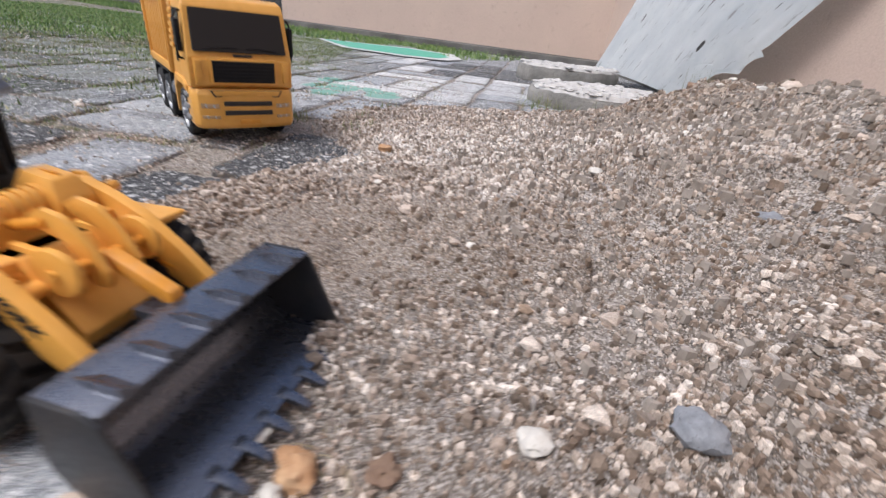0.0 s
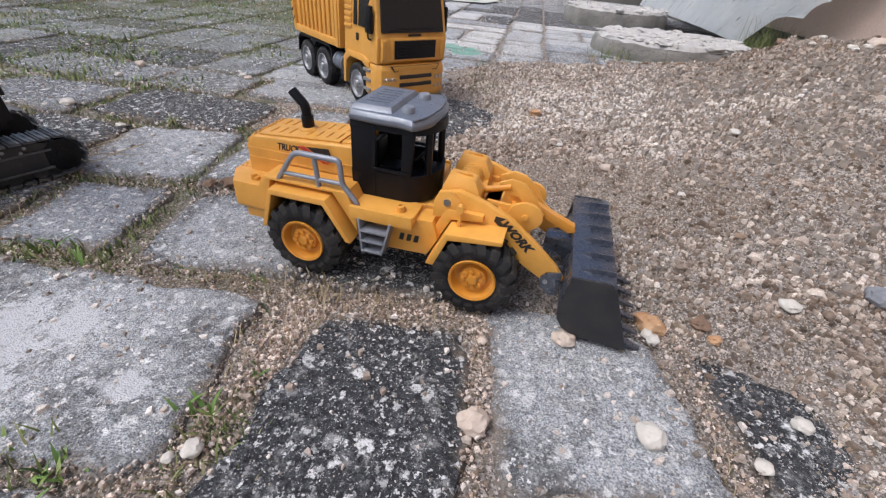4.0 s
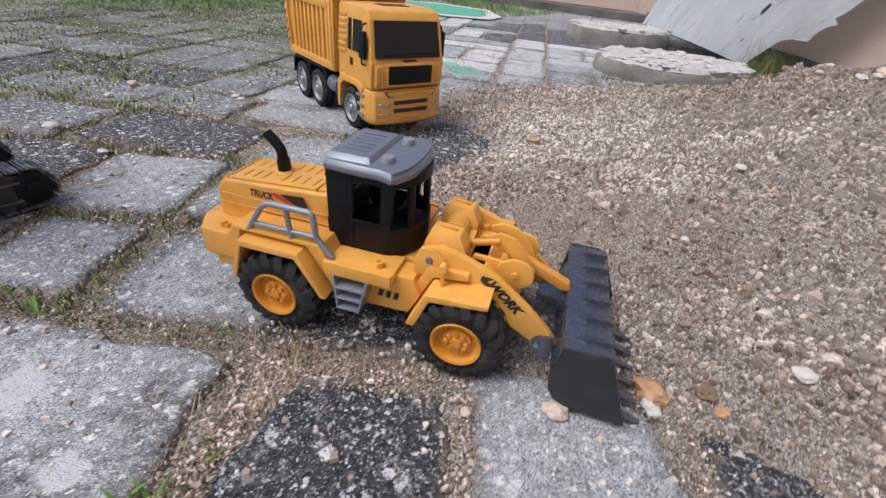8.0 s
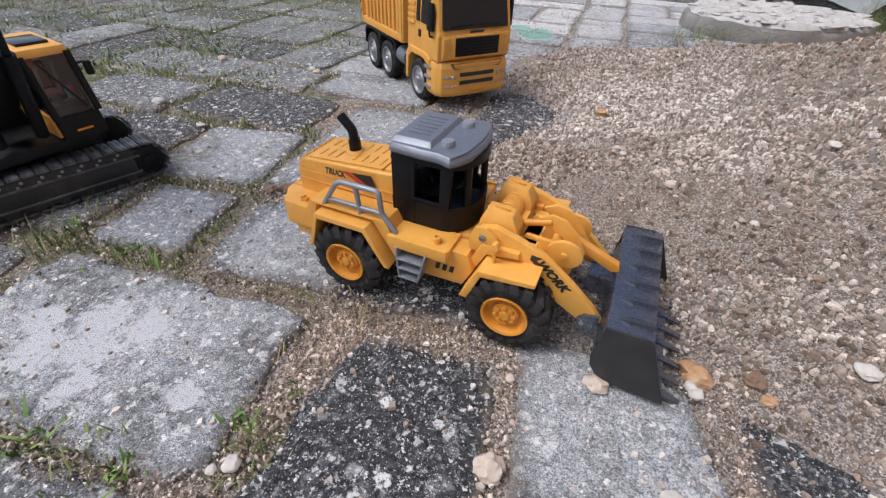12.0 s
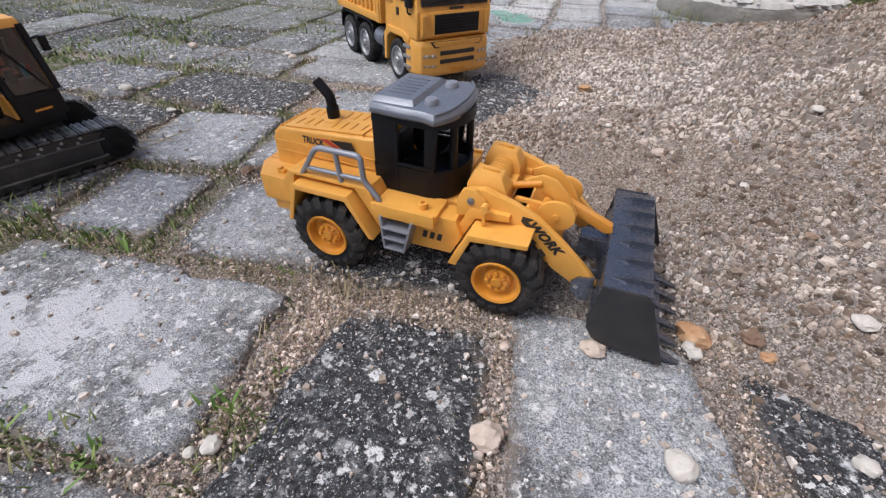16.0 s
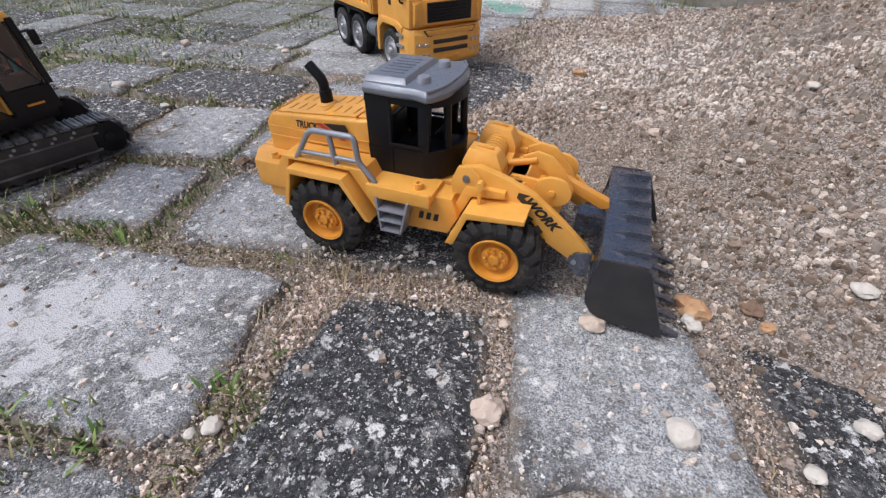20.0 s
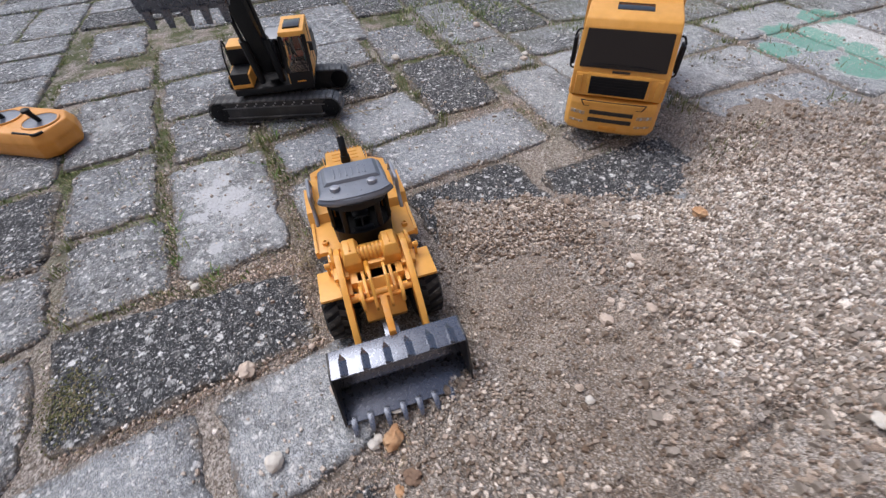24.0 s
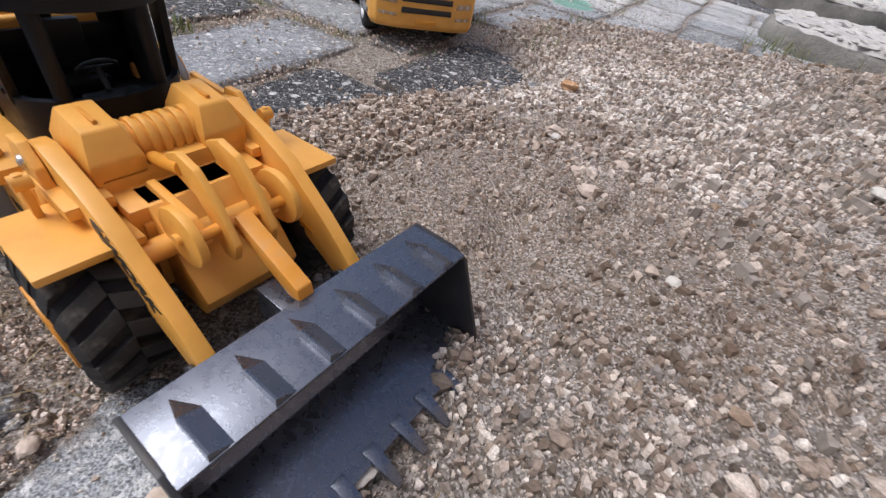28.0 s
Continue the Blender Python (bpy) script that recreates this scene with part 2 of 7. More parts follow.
DUSTY_TREAD = plastic("dusty_tread_rubber", (0.03, 0.028, 0.027), 0.75, 0.95, (0.3, 0.26, 0.215), 500, 0.25)
CHROME, _t, _b = node_mat("silver_paint", 0.45, 0.5)
_b.inputs["Base Color"].default_value = (0.3, 0.305, 0.32, 1)
STEEL, _t, _b = node_mat("screw_steel", 0.35, 1.0)
_b.inputs["Base Color"].default_value = (0.5, 0.5, 0.5, 1)
DARK_GLASS, _t, _b = node_mat("tinted_window", 0.14, 0.0, 0.3)
_b.inputs["Base Color"].default_value = (0.02, 0.019, 0.02, 1)
LENS, _t, _b = node_mat("headlight_lens", 0.15, 0.0, 0.6)
_b.inputs["Base Color"].default_value = (0.45, 0.3, 0.17, 1)
INK, _t, _b = node_mat("black_print", 0.5)
_b.inputs["Base Color"].default_value = (0.02, 0.018, 0.018, 1)
RED, _t, _b = node_mat("red_print", 0.45)
_b.inputs["Base Color"].default_value = (0.5, 0.05, 0.03, 1)
BLUE_LED, _t, _b = node_mat("blue_lamp", 0.3)
_b.inputs["Base Color"].default_value = (0.1, 0.2, 0.9, 1)
_b.inputs["Emission Color"].default_value = (0.05, 0.16, 1.0, 1)
_b.inputs["Emission Strength"].default_value = 0.0

GLASS, _t, _b = node_mat("clear_window", 0.03)
_b.inputs["Base Color"].default_value = (0.8, 0.8, 0.8, 1)
_b.inputs["Transmission Weight"].default_value = 1.0
_b.inputs["IOR"].default_value = 1.45
REMOTE_ORANGE = plastic("orange_remote_plastic", (0.66, 0.28, 0.045), 0.42, 0.2)
TRACK_SIDE = plastic("track_side_plastic", (0.024, 0.024, 0.026), 0.38, 0.3, (0.16, 0.155, 0.15), spec=0.45)

PAVER_LIGHT = paver_mat("pale_concrete", (0.376, 0.396, 0.424), (0.075, 0.075, 0.078), 0.3, 1.1, green=True)
PAVER_MID = paver_mat("grey_concrete", (0.318, 0.337, 0.362), (0.05, 0.05, 0.053), 0.6, 1.2, green=True)
PAVER_WHITE = paver_mat("lime_washed_concrete", (0.58, 0.585, 0.59), (0.16, 0.16, 0.155), 0.2, 1.0, green=True)
PAVER_DARK = paver_mat("lichen_black_concrete", (0.158, 0.166, 0.179), (0.021, 0.021, 0.023), 0.95, 0.78)
PAVER_PAINT = paver_mat("paint_stained_concrete", (0.368, 0.386, 0.412), (0.07, 0.07, 0.073), 0.34, 1.0, 0.95)

# ---- mesh helpers ----


def finish(bm, name, mat, smooth=False):
    me = bpy.data.meshes.new(name)
    bmesh.ops.recalc_face_normals(bm, faces=bm.faces)
    for f in bm.faces:
        f.smooth = smooth
    bm.to_mesh(me)
    bm.free()
    for one in mat if isinstance(mat, (list, tuple)) else [mat]:
        me.materials.append(one)
    if smooth:
        me.set_sharp_from_angle(angle=radians(38))
    return me


def part(name, bm, mat, parent=None, label="", smooth=True):
    ob = new(name, finish(bm, name, mat, smooth))
    if parent is not None:
        ob.parent = parent
    if label:
        ob["label"] = label
    return ob


def empty(name, m, label, category, group="", kind=""):
    ob = new(name)
    ob.empty_display_size = 0.05
    ob.matrix_world = m
    return tagged(ob, label, category, group, kind)


def soft(bm, w, seg=2, geom=None):
    if w:
        edges = [e for e in (geom or bm.edges) if len(e.link_faces) == 2 and e.calc_face_angle(0) > 0.35]
        bmesh.ops.bevel(bm, geom=edges, offset=w, segments=seg, profile=0.6, affect="EDGES", clamp_overlap=True)
    return bm


def join(*bms):
    out = bms[0]
    for b in bms[1:]:
        tmp = bpy.data.meshes.new("tmp")
        b.to_mesh(tmp)
        out.from_mesh(tmp)
        b.free()
        bpy.data.meshes.remove(tmp)
    return out


def box(x0, x1, y0, y1, z0, z1, w=0.0015):
    bm = bmesh.new()
    bmesh.ops.create_cube(bm, size=1, matrix=Matrix.Translation(((x0 + x1) / 2, (y0 + y1) / 2, (z0 + z1) / 2)) @ Matrix.Diagonal((abs(x1 - x0), abs(y1 - y0), abs(z1 - z0), 1)))
    return soft(bm, w)


def prism(pts, a0, a1, axis="y", w=0.0015):
    """A closed outline drawn out along an axis: (x, z) along y, (x, y) along z, (y, z) along x."""
    bm = bmesh.new()
    put = {"y": lambda p, a: (p[0], a, p[1]), "z": lambda p, a: (p[0], p[1], a), "x": lambda p, a: (a, p[0], p[1])}[axis]
    lo, hi = [bm.verts.new(put(p, a0)) for p in pts], [bm.verts.new(put(p, a1)) for p in pts]
    bm.faces.new(lo), bm.faces.new(hi)
    for i in range(len(pts)):
        j = (i + 1) % len(pts)
        bm.faces.new((lo[i], lo[j], hi[j], hi[i]))
    bmesh.ops.recalc_face_normals(bm, faces=bm.faces)
    return soft(bm, w)


def loft(rings, w=0.0, caps=True):
    """Skin through rings of points, each ring with the same count."""
    bm = bmesh.new()
    vs = [[bm.verts.new(p) for p in r] for r in rings]
    n = len(rings[0])
    for a, b in zip(vs, vs[1:]):
        for i in range(n):
            j = (i + 1) % n
            bm.faces.new((a[i], a[j], b[j], b[i]))
    if caps:
        bm.faces.new(vs[0]), bm.faces.new(vs[-1])
    bmesh.ops.recalc_face_normals(bm, faces=bm.faces)
    return soft(bm, w)


def rod(p0, p1, r0, r1=None, seg=14, w=0.0):
    r1 = r0 if r1 is None else r1
    p0, p1 = Vector(p0), Vector(p1)
    q = (p1 - p0).to_track_quat("Z", "Y").to_matrix()
    ring = lambda c, r: [c + q @ Vector((r * math.cos(2 * math.pi * i / seg), r * math.sin(2 * math.pi * i / seg), 0)) for i in range(seg)]
    return loft([ring(p0, r0), ring(p1, r1)], w)


def tube(pts, r, seg=10, steps=6, bend=0.42):
    """A bent round bar through the points, with rounded corners."""
    pts = [Vector(p) for p in pts]
    path = [pts[0]]
    for a, b, c in zip(pts, pts[1:], pts[2:]):
        k = min((b - a).length, (c - b).length) * bend
        s, e = b + (a - b).normalized() * k, b + (c - b).normalized() * k
        path += [s * (1 - u) ** 2 + b * 2 * u * (1 - u) + e * u * u for u in [i / steps for i in range(steps + 1)]]
    path.append(pts[-1])
    rings, side = [], None
    for i, p in enumerate(path):
        d = (path[min(i + 1, len(path) - 1)] - path[max(i - 1, 0)]).normalized()
        side = d.orthogonal().normalized() if side is None else (side - d * side.dot(d)).normalized()
        up = d.cross(side)
        rings.append([p + side * r * math.cos(2 * math.pi * j / seg) + up * r * math.sin(2 * math.pi * j / seg) for j in range(seg)])
    return loft(rings)


def lathe(profile, seg=28, axis="y", centre=(0, 0, 0), caps=True):
    """A turned piece: (along, radius) points about an axis; it closes on the axis."""
    cx, cy, cz = centre
    rings = []
    for a, r in profile:
        ring = []
        for i in range(seg):
            u = 2 * math.pi * i / seg
            c, s = r * math.cos(u), r * math.sin(u)
            ring.append((cx + c, cy + a, cz + s) if axis == "y" else ((cx + c, cy + s, cz + a) if axis == "z" else (cx + a, cy + c, cz + s)))
        rings.append(ring)
    return loft(rings, 0.0, caps)


def lettering(text, size, thick, m, mat, parent, name="lettering", label="", shear=0.0, align="CENTER", bold=0.015):
    cu = bpy.data.curves.new("lettering", "FONT")
    cu.body, cu.size, cu.extrude, cu.shear, cu.align_x, cu.align_y, cu.resolution_u, cu.offset = text, size, thick, shear, align, "CENTER", 2, size * bold
    tmp = bpy.data.objects.new("lettering_tmp", cu)
    scene.collection.objects.link(tmp)
    bpy.context.view_layer.update()
    me = bpy.data.meshes.new_from_object(tmp.evaluated_get(bpy.context.evaluated_depsgraph_get()))
    bpy.data.objects.remove(tmp)
    me.materials.clear()
    me.materials.append(mat)
    me.transform(m)
    ob = new(name, me)
    ob.parent = parent
    if label:
        ob["label"] = label
    return ob


# ---- the ground ----
rng = np.random.default_rng(7)


def value_noise(x, y, seed=0):
    xi, yi = np.floor(x).astype(np.int64), np.floor(y).astype(np.int64)
    fx, fy = x - xi, y - yi
    fx, fy = fx * fx * (3 - 2 * fx), fy * fy * (3 - 2 * fy)

    def h(a, b):
        n = (a * 374761393 + b * 668265263 + seed * 982451653) & 0x7FFFFFFF
        n = ((n ^ (n >> 13)) * 1274126177) & 0x7FFFFFFF
        return (n ^ (n >> 16)) % 65536 / 65535.0

    return (h(xi, yi) * (1 - fx) + h(xi + 1, yi) * fx) * (1 - fy) + (h(xi, yi + 1) * (1 - fx) + h(xi + 1, yi + 1) * fx) * fy


def gravel_mask(x, y):
    """1 where loose gravel lies over the paving, 0 on the bare paving."""
    ys = [-40, -0.4, 0.2, 0.27, 0.34, 0.42, 0.5, 0.57, 0.7, 0.8, 0.9, 1.05, 1.16, 1.29, 1.48, 1.66, 1.76, 1.88, 2.3, 2.6, 3.2, 3.6, 40]
    xs = [0.12, 0.06, 0.04, 0.0, -0.09, -0.15, -0.25, -0.4, -0.36, -0.28, -0.22, -0.2, -0.28, -0.36, -0.37, -0.32, -0.1, 0.34, 0.62, 0.95, 1.5, 2.6, 2.8]
    edge = np.interp(y, ys, xs) + 0.10 * (value_noise(x * 9, y * 9, 3) - 0.5) + 0.5 * np.clip(y - 1.35, 0, 0.8) * (value_noise(x * 5, y * 5, 7) - 0.5) + 0.05 * (value_noise(x * 31, y * 31, 4) - 0.5)
    bare = 1 - 0.8 * np.exp(-(((x - 0.107) / 0.062) ** 4 + ((y - 0.17) / 0.085) ** 4))
    return bare * np.clip((x - edge) / (0.13 + 0.3 * np.clip(y - 1.15, 0, 1)), 0, 1)


def sand(x, y):
    """1 where fine brown sand shows between the drifts of gravel."""
    drift = np.clip((value_noise(x * 3.4, y * 3.4, 61) + 0.5 * value_noise(x * 10, y * 10, 62) - 0.88) * 4, 0, 1)
    ridge = np.exp(-(((x - 0.47) / 0.15) ** 2 + ((y - 1.16) / 0.12) ** 2)) * (0.55 + value_noise(x * 14, y * 14, 63))
    band = np.exp(-(((x - 0.03) / 0.13) ** 2 + ((y - 0.8 - 0.2 * x) / 0.04) ** 2))
    return np.clip(np.maximum(np.maximum(drift, ridge), band), 0, 1)


def pale_dust(x, y):
    """1 where clean crushed stone lies, 0 where brown soil dulls the stones."""
    field = 1.05 * np.exp(-((x - 0.1) / 0.3) ** 2 - ((y - 1.15) / 0.42) ** 2)
    streak = 0.95 * np.exp(-((y - 0.8 - 0.2 * x) / 0.05) ** 2 - ((x - 0.42) / 0.26) ** 2)
    near = 0.45 * np.exp(-((x - 0.15) / 0.22) ** 2 - ((y - 0.4) / 0.22) ** 2)
    rough = 0.75 * (value_noise(x * 7, y * 7, 66) - 0.5) + 0.5 * (value_noise(x * 19, y * 19, 67) - 0.5)
    return np.clip(np.maximum(np.maximum(field, streak), near) + rough - 0.55 * sand(x, y), 0, 1)


def heap_top(x, y):
    return np.exp(-((x - 0.85) ** 2 + (y - 1.0) ** 2) / (2 * 0.33 ** 2))


def damp(x, y):
    """1 where the soil is dark and damp, beside the paving."""
    return np.clip((x + 0.02) / 0.1, 0, 1) * np.clip((0.62 - y) / 0.25, 0, 1) * (0.45 + 0.55 * value_noise(x * 7, y * 7, 64))


def ground_z(x, y):
    x, y = np.asarray(x, float), np.asarray(y, float)
    m = gravel_mask(x, y)
    along, across = (x - 0.9) * 0.61 + (y - 1.15) * 0.79, (x - 0.9) * 0.79 - (y - 1.15) * 0.61
    heap = 0.225 * np.exp(-(along / np.where(along < 0, 0.55, 0.32)) ** 2 / 2 - (across / np.where(across > 0, 0.36, 0.33)) ** 2 / 2) * np.clip((y + 0.1) / 0.6, 0, 1)
    heap += 0.03 * np.exp(-((x - 1.35) ** 2 / (2 * 0.35 ** 2) + (y - 1.75) ** 2 / (2 * 0.3 ** 2)))
    rough = 0.05 * (value_noise(x * 5, y * 5, 11) - 0.5) + 0.03 * (value_noise(x * 13, y * 13, 12) - 0.5)
    z = -0.0075 + 0.006 * (value_noise(x * 22, y * 22, 5) - 0.5) + m * (0.022 + heap * (1 + 2.2 * rough) + 0.25 * rough)
    near = np.exp(-(((x + 0.03) / 0.13) ** 4 + ((y - 0.33) / 0.17) ** 4))
    z = z - near * m * 0.02
    z = z + m * sand(x, y) * 0.03 * (value_noise(x * 12, y * 12, 13) - 0.4)
    crumbly = np.clip(heap / 0.09, 0, 1)
    clods = 0.026 * (value_noise(x * 17, y * 17, 14) - 0.5) + 0.02 * (value_noise(x * 35, y * 35, 15) - 0.5)
    ruts = -0.022 * np.clip(1 - np.abs(value_noise(x * 6, y * 6, 16) - 0.5) * 11, 0, 1)
    return z + m * (0.012 * (value_noise(x * 48, y * 48, 6) - 0.5) + crumbly * (clods + ruts))


def axis_line(lo, hi, step, far_lo, far_hi):
    mid = np.arange(lo, hi + step / 2, step)
    out = lambda span: np.array([step * (1.12 ** k) for k in range(1, 60)]).cumsum()
    up = hi + out(0)
    down = lo - out(0)
    return np.concatenate([[far_lo], down[down > far_lo][::-1], mid, up[up < far_hi], [far_hi]])


gx, gy = axis_line(-0.55, 1.45, 0.008, -300, 300), axis_line(-0.2, 2.0, 0.008, -300, 300)
X, Y = np.meshgrid(gx, gy)
Z = ground_z(X, Y)
cols, count = len(gx), len(gx) * len(gy)
verts = np.stack([X.ravel(), Y.ravel(), Z.ravel()], 1)
idx = np.arange(count).reshape(len(gy), cols)
quads = np.stack([idx[:-1, :-1], idx[:-1, 1:], idx[1:, 1:], idx[1:, :-1]], -1).reshape(-1, 4)


def mesh_from(name, verts, faces, mats, smooth=True):
    me = bpy.data.meshes.new(name)
    me.vertices.add(len(verts))
    me.vertices.foreach_set("co", np.ascontiguousarray(verts, np.float32).ravel())
    k = faces.shape[1]
    me.loops.add(faces.size)
    me.loops.foreach_set("vertex_index", np.ascontiguousarray(faces, np.int32).ravel())
    me.polygons.add(len(faces))
    me.polygons.foreach_set("loop_start", np.arange(0, faces.size, k, dtype=np.int32))
    me.polygons.foreach_set("use_smooth", np.full(len(faces), smooth))
    me.update(calc_edges=True)
    me.validate()
    for m in mats:
        me.materials.append(m)
    return me


def soil_mat():
    m, t, b = node_mat("sandy_gravel_soil", 0.95, 0, 0.2)
    g = t.nodes.new("ShaderNodeNewGeometry")
    v = g.outputs["Position"]
    big, mid, fine = noise_tex(t, v, 3.5, 5, 0.6), noise_tex(t, v, 26, 5, 0.65), noise_tex(t, v, 240, 4, 0.7)
    c = mix(t, ramp(t, big, [(0.35, 0.0), (0.65, 1.0)]), (0.165, 0.137, 0.113), (0.28, 0.24, 0.206))
    c = mix(t, ramp(t, mid, [(0.45, 0.0), (0.7, 0.8)]), c, (0.175, 0.146, 0.12))
    col = cells(t, v, 260, "Color")
    sp = t.nodes.new("ShaderNodeSeparateColor")
    t.links.new(col, sp.inputs[0])
    c = mix(t, ramp(t, sp.outputs[0], [(0.45, 0.0), (0.9, 0.75)]), c, (0.6, 0.55, 0.51))
    c = mix(t, ramp(t, sp.outputs[1], [(0.74, 0.0), (0.92, 0.6)]), c, (0.1, 0.08, 0.064))
    for zone, tint, part_of in (("tone", (0.27, 0.236, 0.208), 0.5), ("sand", (0.25, 0.195, 0.15), 0.75), ("damp", (0.12, 0.097, 0.08), 0.8)):
        at = t.nodes.new("ShaderNodeAttribute")
        at.attribute_name = zone
        grainy = mix(t, ramp(t, fine, [(0.35, 0.0), (0.65, 1.0)]), tuple(0.75 * k for k in tint), tuple(1.3 * k for k in tint))
        c = mix(t, math_n(t, "MULTIPLY", at.outputs["Fac"], part_of), c, grainy)
    col2 = cells(t, v, 620, "Color")
    sp2 = t.nodes.new("ShaderNodeSeparateColor")
    t.links.new(col2, sp2.inputs[0])
    c = mix(t, ramp(t, sp2.outputs[0], [(0.62, 0.0), (0.8, 0.8)]), c, (0.5, 0.45, 0.41))
    c = mix(t, ramp(t, sp2.outputs[1], [(0.72, 0.0), (0.85, 0.7)]), c, (0.075, 0.06, 0.05))
    # moss and weeds' litter on the shaded, paved side
    sx = t.nodes.new("ShaderNodeSeparateXYZ")
    t.links.new(v, sx.inputs[0])
    side = ramp(t, math_n(t, "MULTIPLY", math_n(t, "ADD", math_n(t, "MULTIPLY", sx.outputs[0], -1.0), 0.0), 0.8), [(0.25, 0.0), (0.7, 1.0)])
    moss = math_n(t, "MULTIPLY", side, ramp(t, noise_tex(t, v, 9, 5, 0.7), [(0.42, 0.0), (0.56, 0.9)]))
    c = mix(t, moss, c, (0.075, 0.088, 0.03))
    t.links.new(c, b.inputs["Base Color"])
    d = cells(t, v, 260, "Distance")
    bump(t, b, math_n(t, "ADD", math_n(t, "MULTIPLY", d, 0.45), math_n(t, "MULTIPLY", fine, 0.6)), 0.9, 0.006)
    return m


SOIL = soil_mat()
ground_mesh = mesh_from("ground", verts, quads, [SOIL])
for zone, field in (("sand", sand), ("damp", damp), ("tone", pale_dust)):
    ground_mesh.attributes.new(zone, "FLOAT", "POINT").data.foreach_set("value", field(X, Y).ravel().astype(np.float32))
ground = tagged(new("ground", ground_mesh), "sandy brown soil and gravel ground heaped beside the paving", "ground", kind="structure")


def boxy_stones(xs, ys, zs, size, flat, rnd):
    """Small angular stones, twelve triangles each, as arrays of corners and faces."""
    n = len(xs)
    cube = np.array([(-1, -1, -1), (1, -1, -1), (1, 1, -1), (-1, 1, -1), (-1, -1, 1), (1, -1, 1), (1, 1, 1), (-1, 1, 1)], float)
    p = cube[None] * (1 + rnd.uniform(-0.45, 0.12, (n, 8, 3)))
    p *= rnd.uniform(0.6, 1.15, (n, 1, 3)) * np.array([1, 1, flat])
    a, b2 = rnd.uniform(0, 2 * math.pi, n), rnd.uniform(-0.4, 0.4, n)
    ca, sa, cb, sb = np.cos(a), np.sin(a), np.cos(b2), np.sin(b2)
    x, y, z = p[..., 0], p[..., 1], p[..., 2]
    y, z = y * cb[:, None] - z * sb[:, None], y * sb[:, None] + z * cb[:, None]
    x, y = x * ca[:, None] - y * sa[:, None], x * sa[:, None] + y * ca[:, None]
    v = np.stack([x, y, z], -1) * size[:, None, None]
    v += np.stack([xs, ys, zs + size * flat * 0.45], -1)[:, None]
    f = np.array([(0, 3, 2, 1), (4, 5, 6, 7), (0, 1, 5, 4), (1, 2, 6, 5), (2, 3, 7, 6), (3, 0, 4, 7)])
    return v.reshape(-1, 3), (f[None] + 8 * np.arange(n)[:, None, None]).reshape(-1, 4)


def chip_stones(xs, ys, zs, size, flat, rnd):
    """Irregular five-cornered chips with a sloping top, thirteen triangles each."""
    n = len(xs)
    ang = (np.arange(5) * 2 * math.pi / 5)[None] + rnd.uniform(-0.58, 0.58, (n, 5)) + rnd.uniform(0, 2 * math.pi, (n, 1))
    rad = rnd.uniform(0.5, 1.25, (n, 5))
    long, turn = rnd.uniform(0.6, 1.0, (n, 1)), rnd.uniform(0, math.pi, (n, 1))
    tip = rnd.uniform(-0.35, 0.35, (n, 2, 1))
    rings = []
    for z, k in ((-0.5, 0.95), (0.35, 1.0), (0.95, 0.55)):
        px, py = rad * k * np.cos(ang), rad * k * np.sin(ang) * long
        px, py = px * np.cos(turn) - py * np.sin(turn), px * np.sin(turn) + py * np.cos(turn)
        rings.append(np.stack([px, py, (z + rnd.uniform(-0.15, 0.15, (n, 5)) * (z > 0) + (z > 0) * (tip[:, 0] * px + tip[:, 1] * py)) * flat], -1))
    p = np.concatenate(rings[:1] + rings[2:], 1) if flat < 0.5 else np.concatenate([rings[0], rings[2] * np.array([1.35, 1.35, 1.0])], 1)
    v = p * size[:, None, None] + np.stack([xs, ys, zs + size * flat * 0.35], -1)[:, None]
    f = [(i, (i + 1) % 5, 5 + (i + 1) % 5) for i in range(5)] + [(i, 5 + (i + 1) % 5, 5 + i) for i in range(5)] + [(5, 6, 7), (5, 7, 8), (5, 8, 9)]
    return v.reshape(-1, 3), (np.array(f)[None] + 10 * np.arange(n)[:, None, None]).reshape(-1, 3)


def round_stones(xs, ys, zs, size, flat, rnd):
    """Rounder stones, twenty triangles each."""
    n, g = len(xs), (1 + 5 ** 0.5) / 2
    ico = np.array([(-1, g, 0), (1, g, 0), (-1, -g, 0), (1, -g, 0), (0, -1, g), (0, 1, g), (0, -1, -g), (0, 1, -g), (g, 0, -1), (g, 0, 1), (-g, 0, -1), (-g, 0, 1)]) / 1.9
    p = ico[None] * (1 + rnd.uniform(-0.32, 0.18, (n, 12, 1))) * rnd.uniform(0.62, 1.15, (n, 1, 3)) * np.array([1, 1, flat])
    a = rnd.uniform(0, 2 * math.pi, n)
    ca, sa = np.cos(a)[:, None], np.sin(a)[:, None]
    x, y = p[..., 0] * ca - p[..., 1] * sa, p[..., 0] * sa + p[..., 1] * ca
    v = np.stack([x, y, p[..., 2]], -1) * size[:, None, None] + np.stack([xs, ys, zs + size * flat * 0.4], -1)[:, None]
    f = np.array([(0, 11, 5), (0, 5, 1), (0, 1, 7), (0, 7, 10), (0, 10, 11), (1, 5, 9), (5, 11, 4), (11, 10, 2), (10, 7, 6), (7, 1, 8), (3, 9, 4), (3, 4, 2), (3, 2, 6), (3, 6, 8), (3, 8, 9), (4, 9, 5), (2, 4, 11), (6, 2, 10), (8, 6, 7), (9, 8, 1)])
    return v.reshape(-1, 3), (f[None] + 12 * np.arange(n)[:, None, None]).reshape(-1, 3)


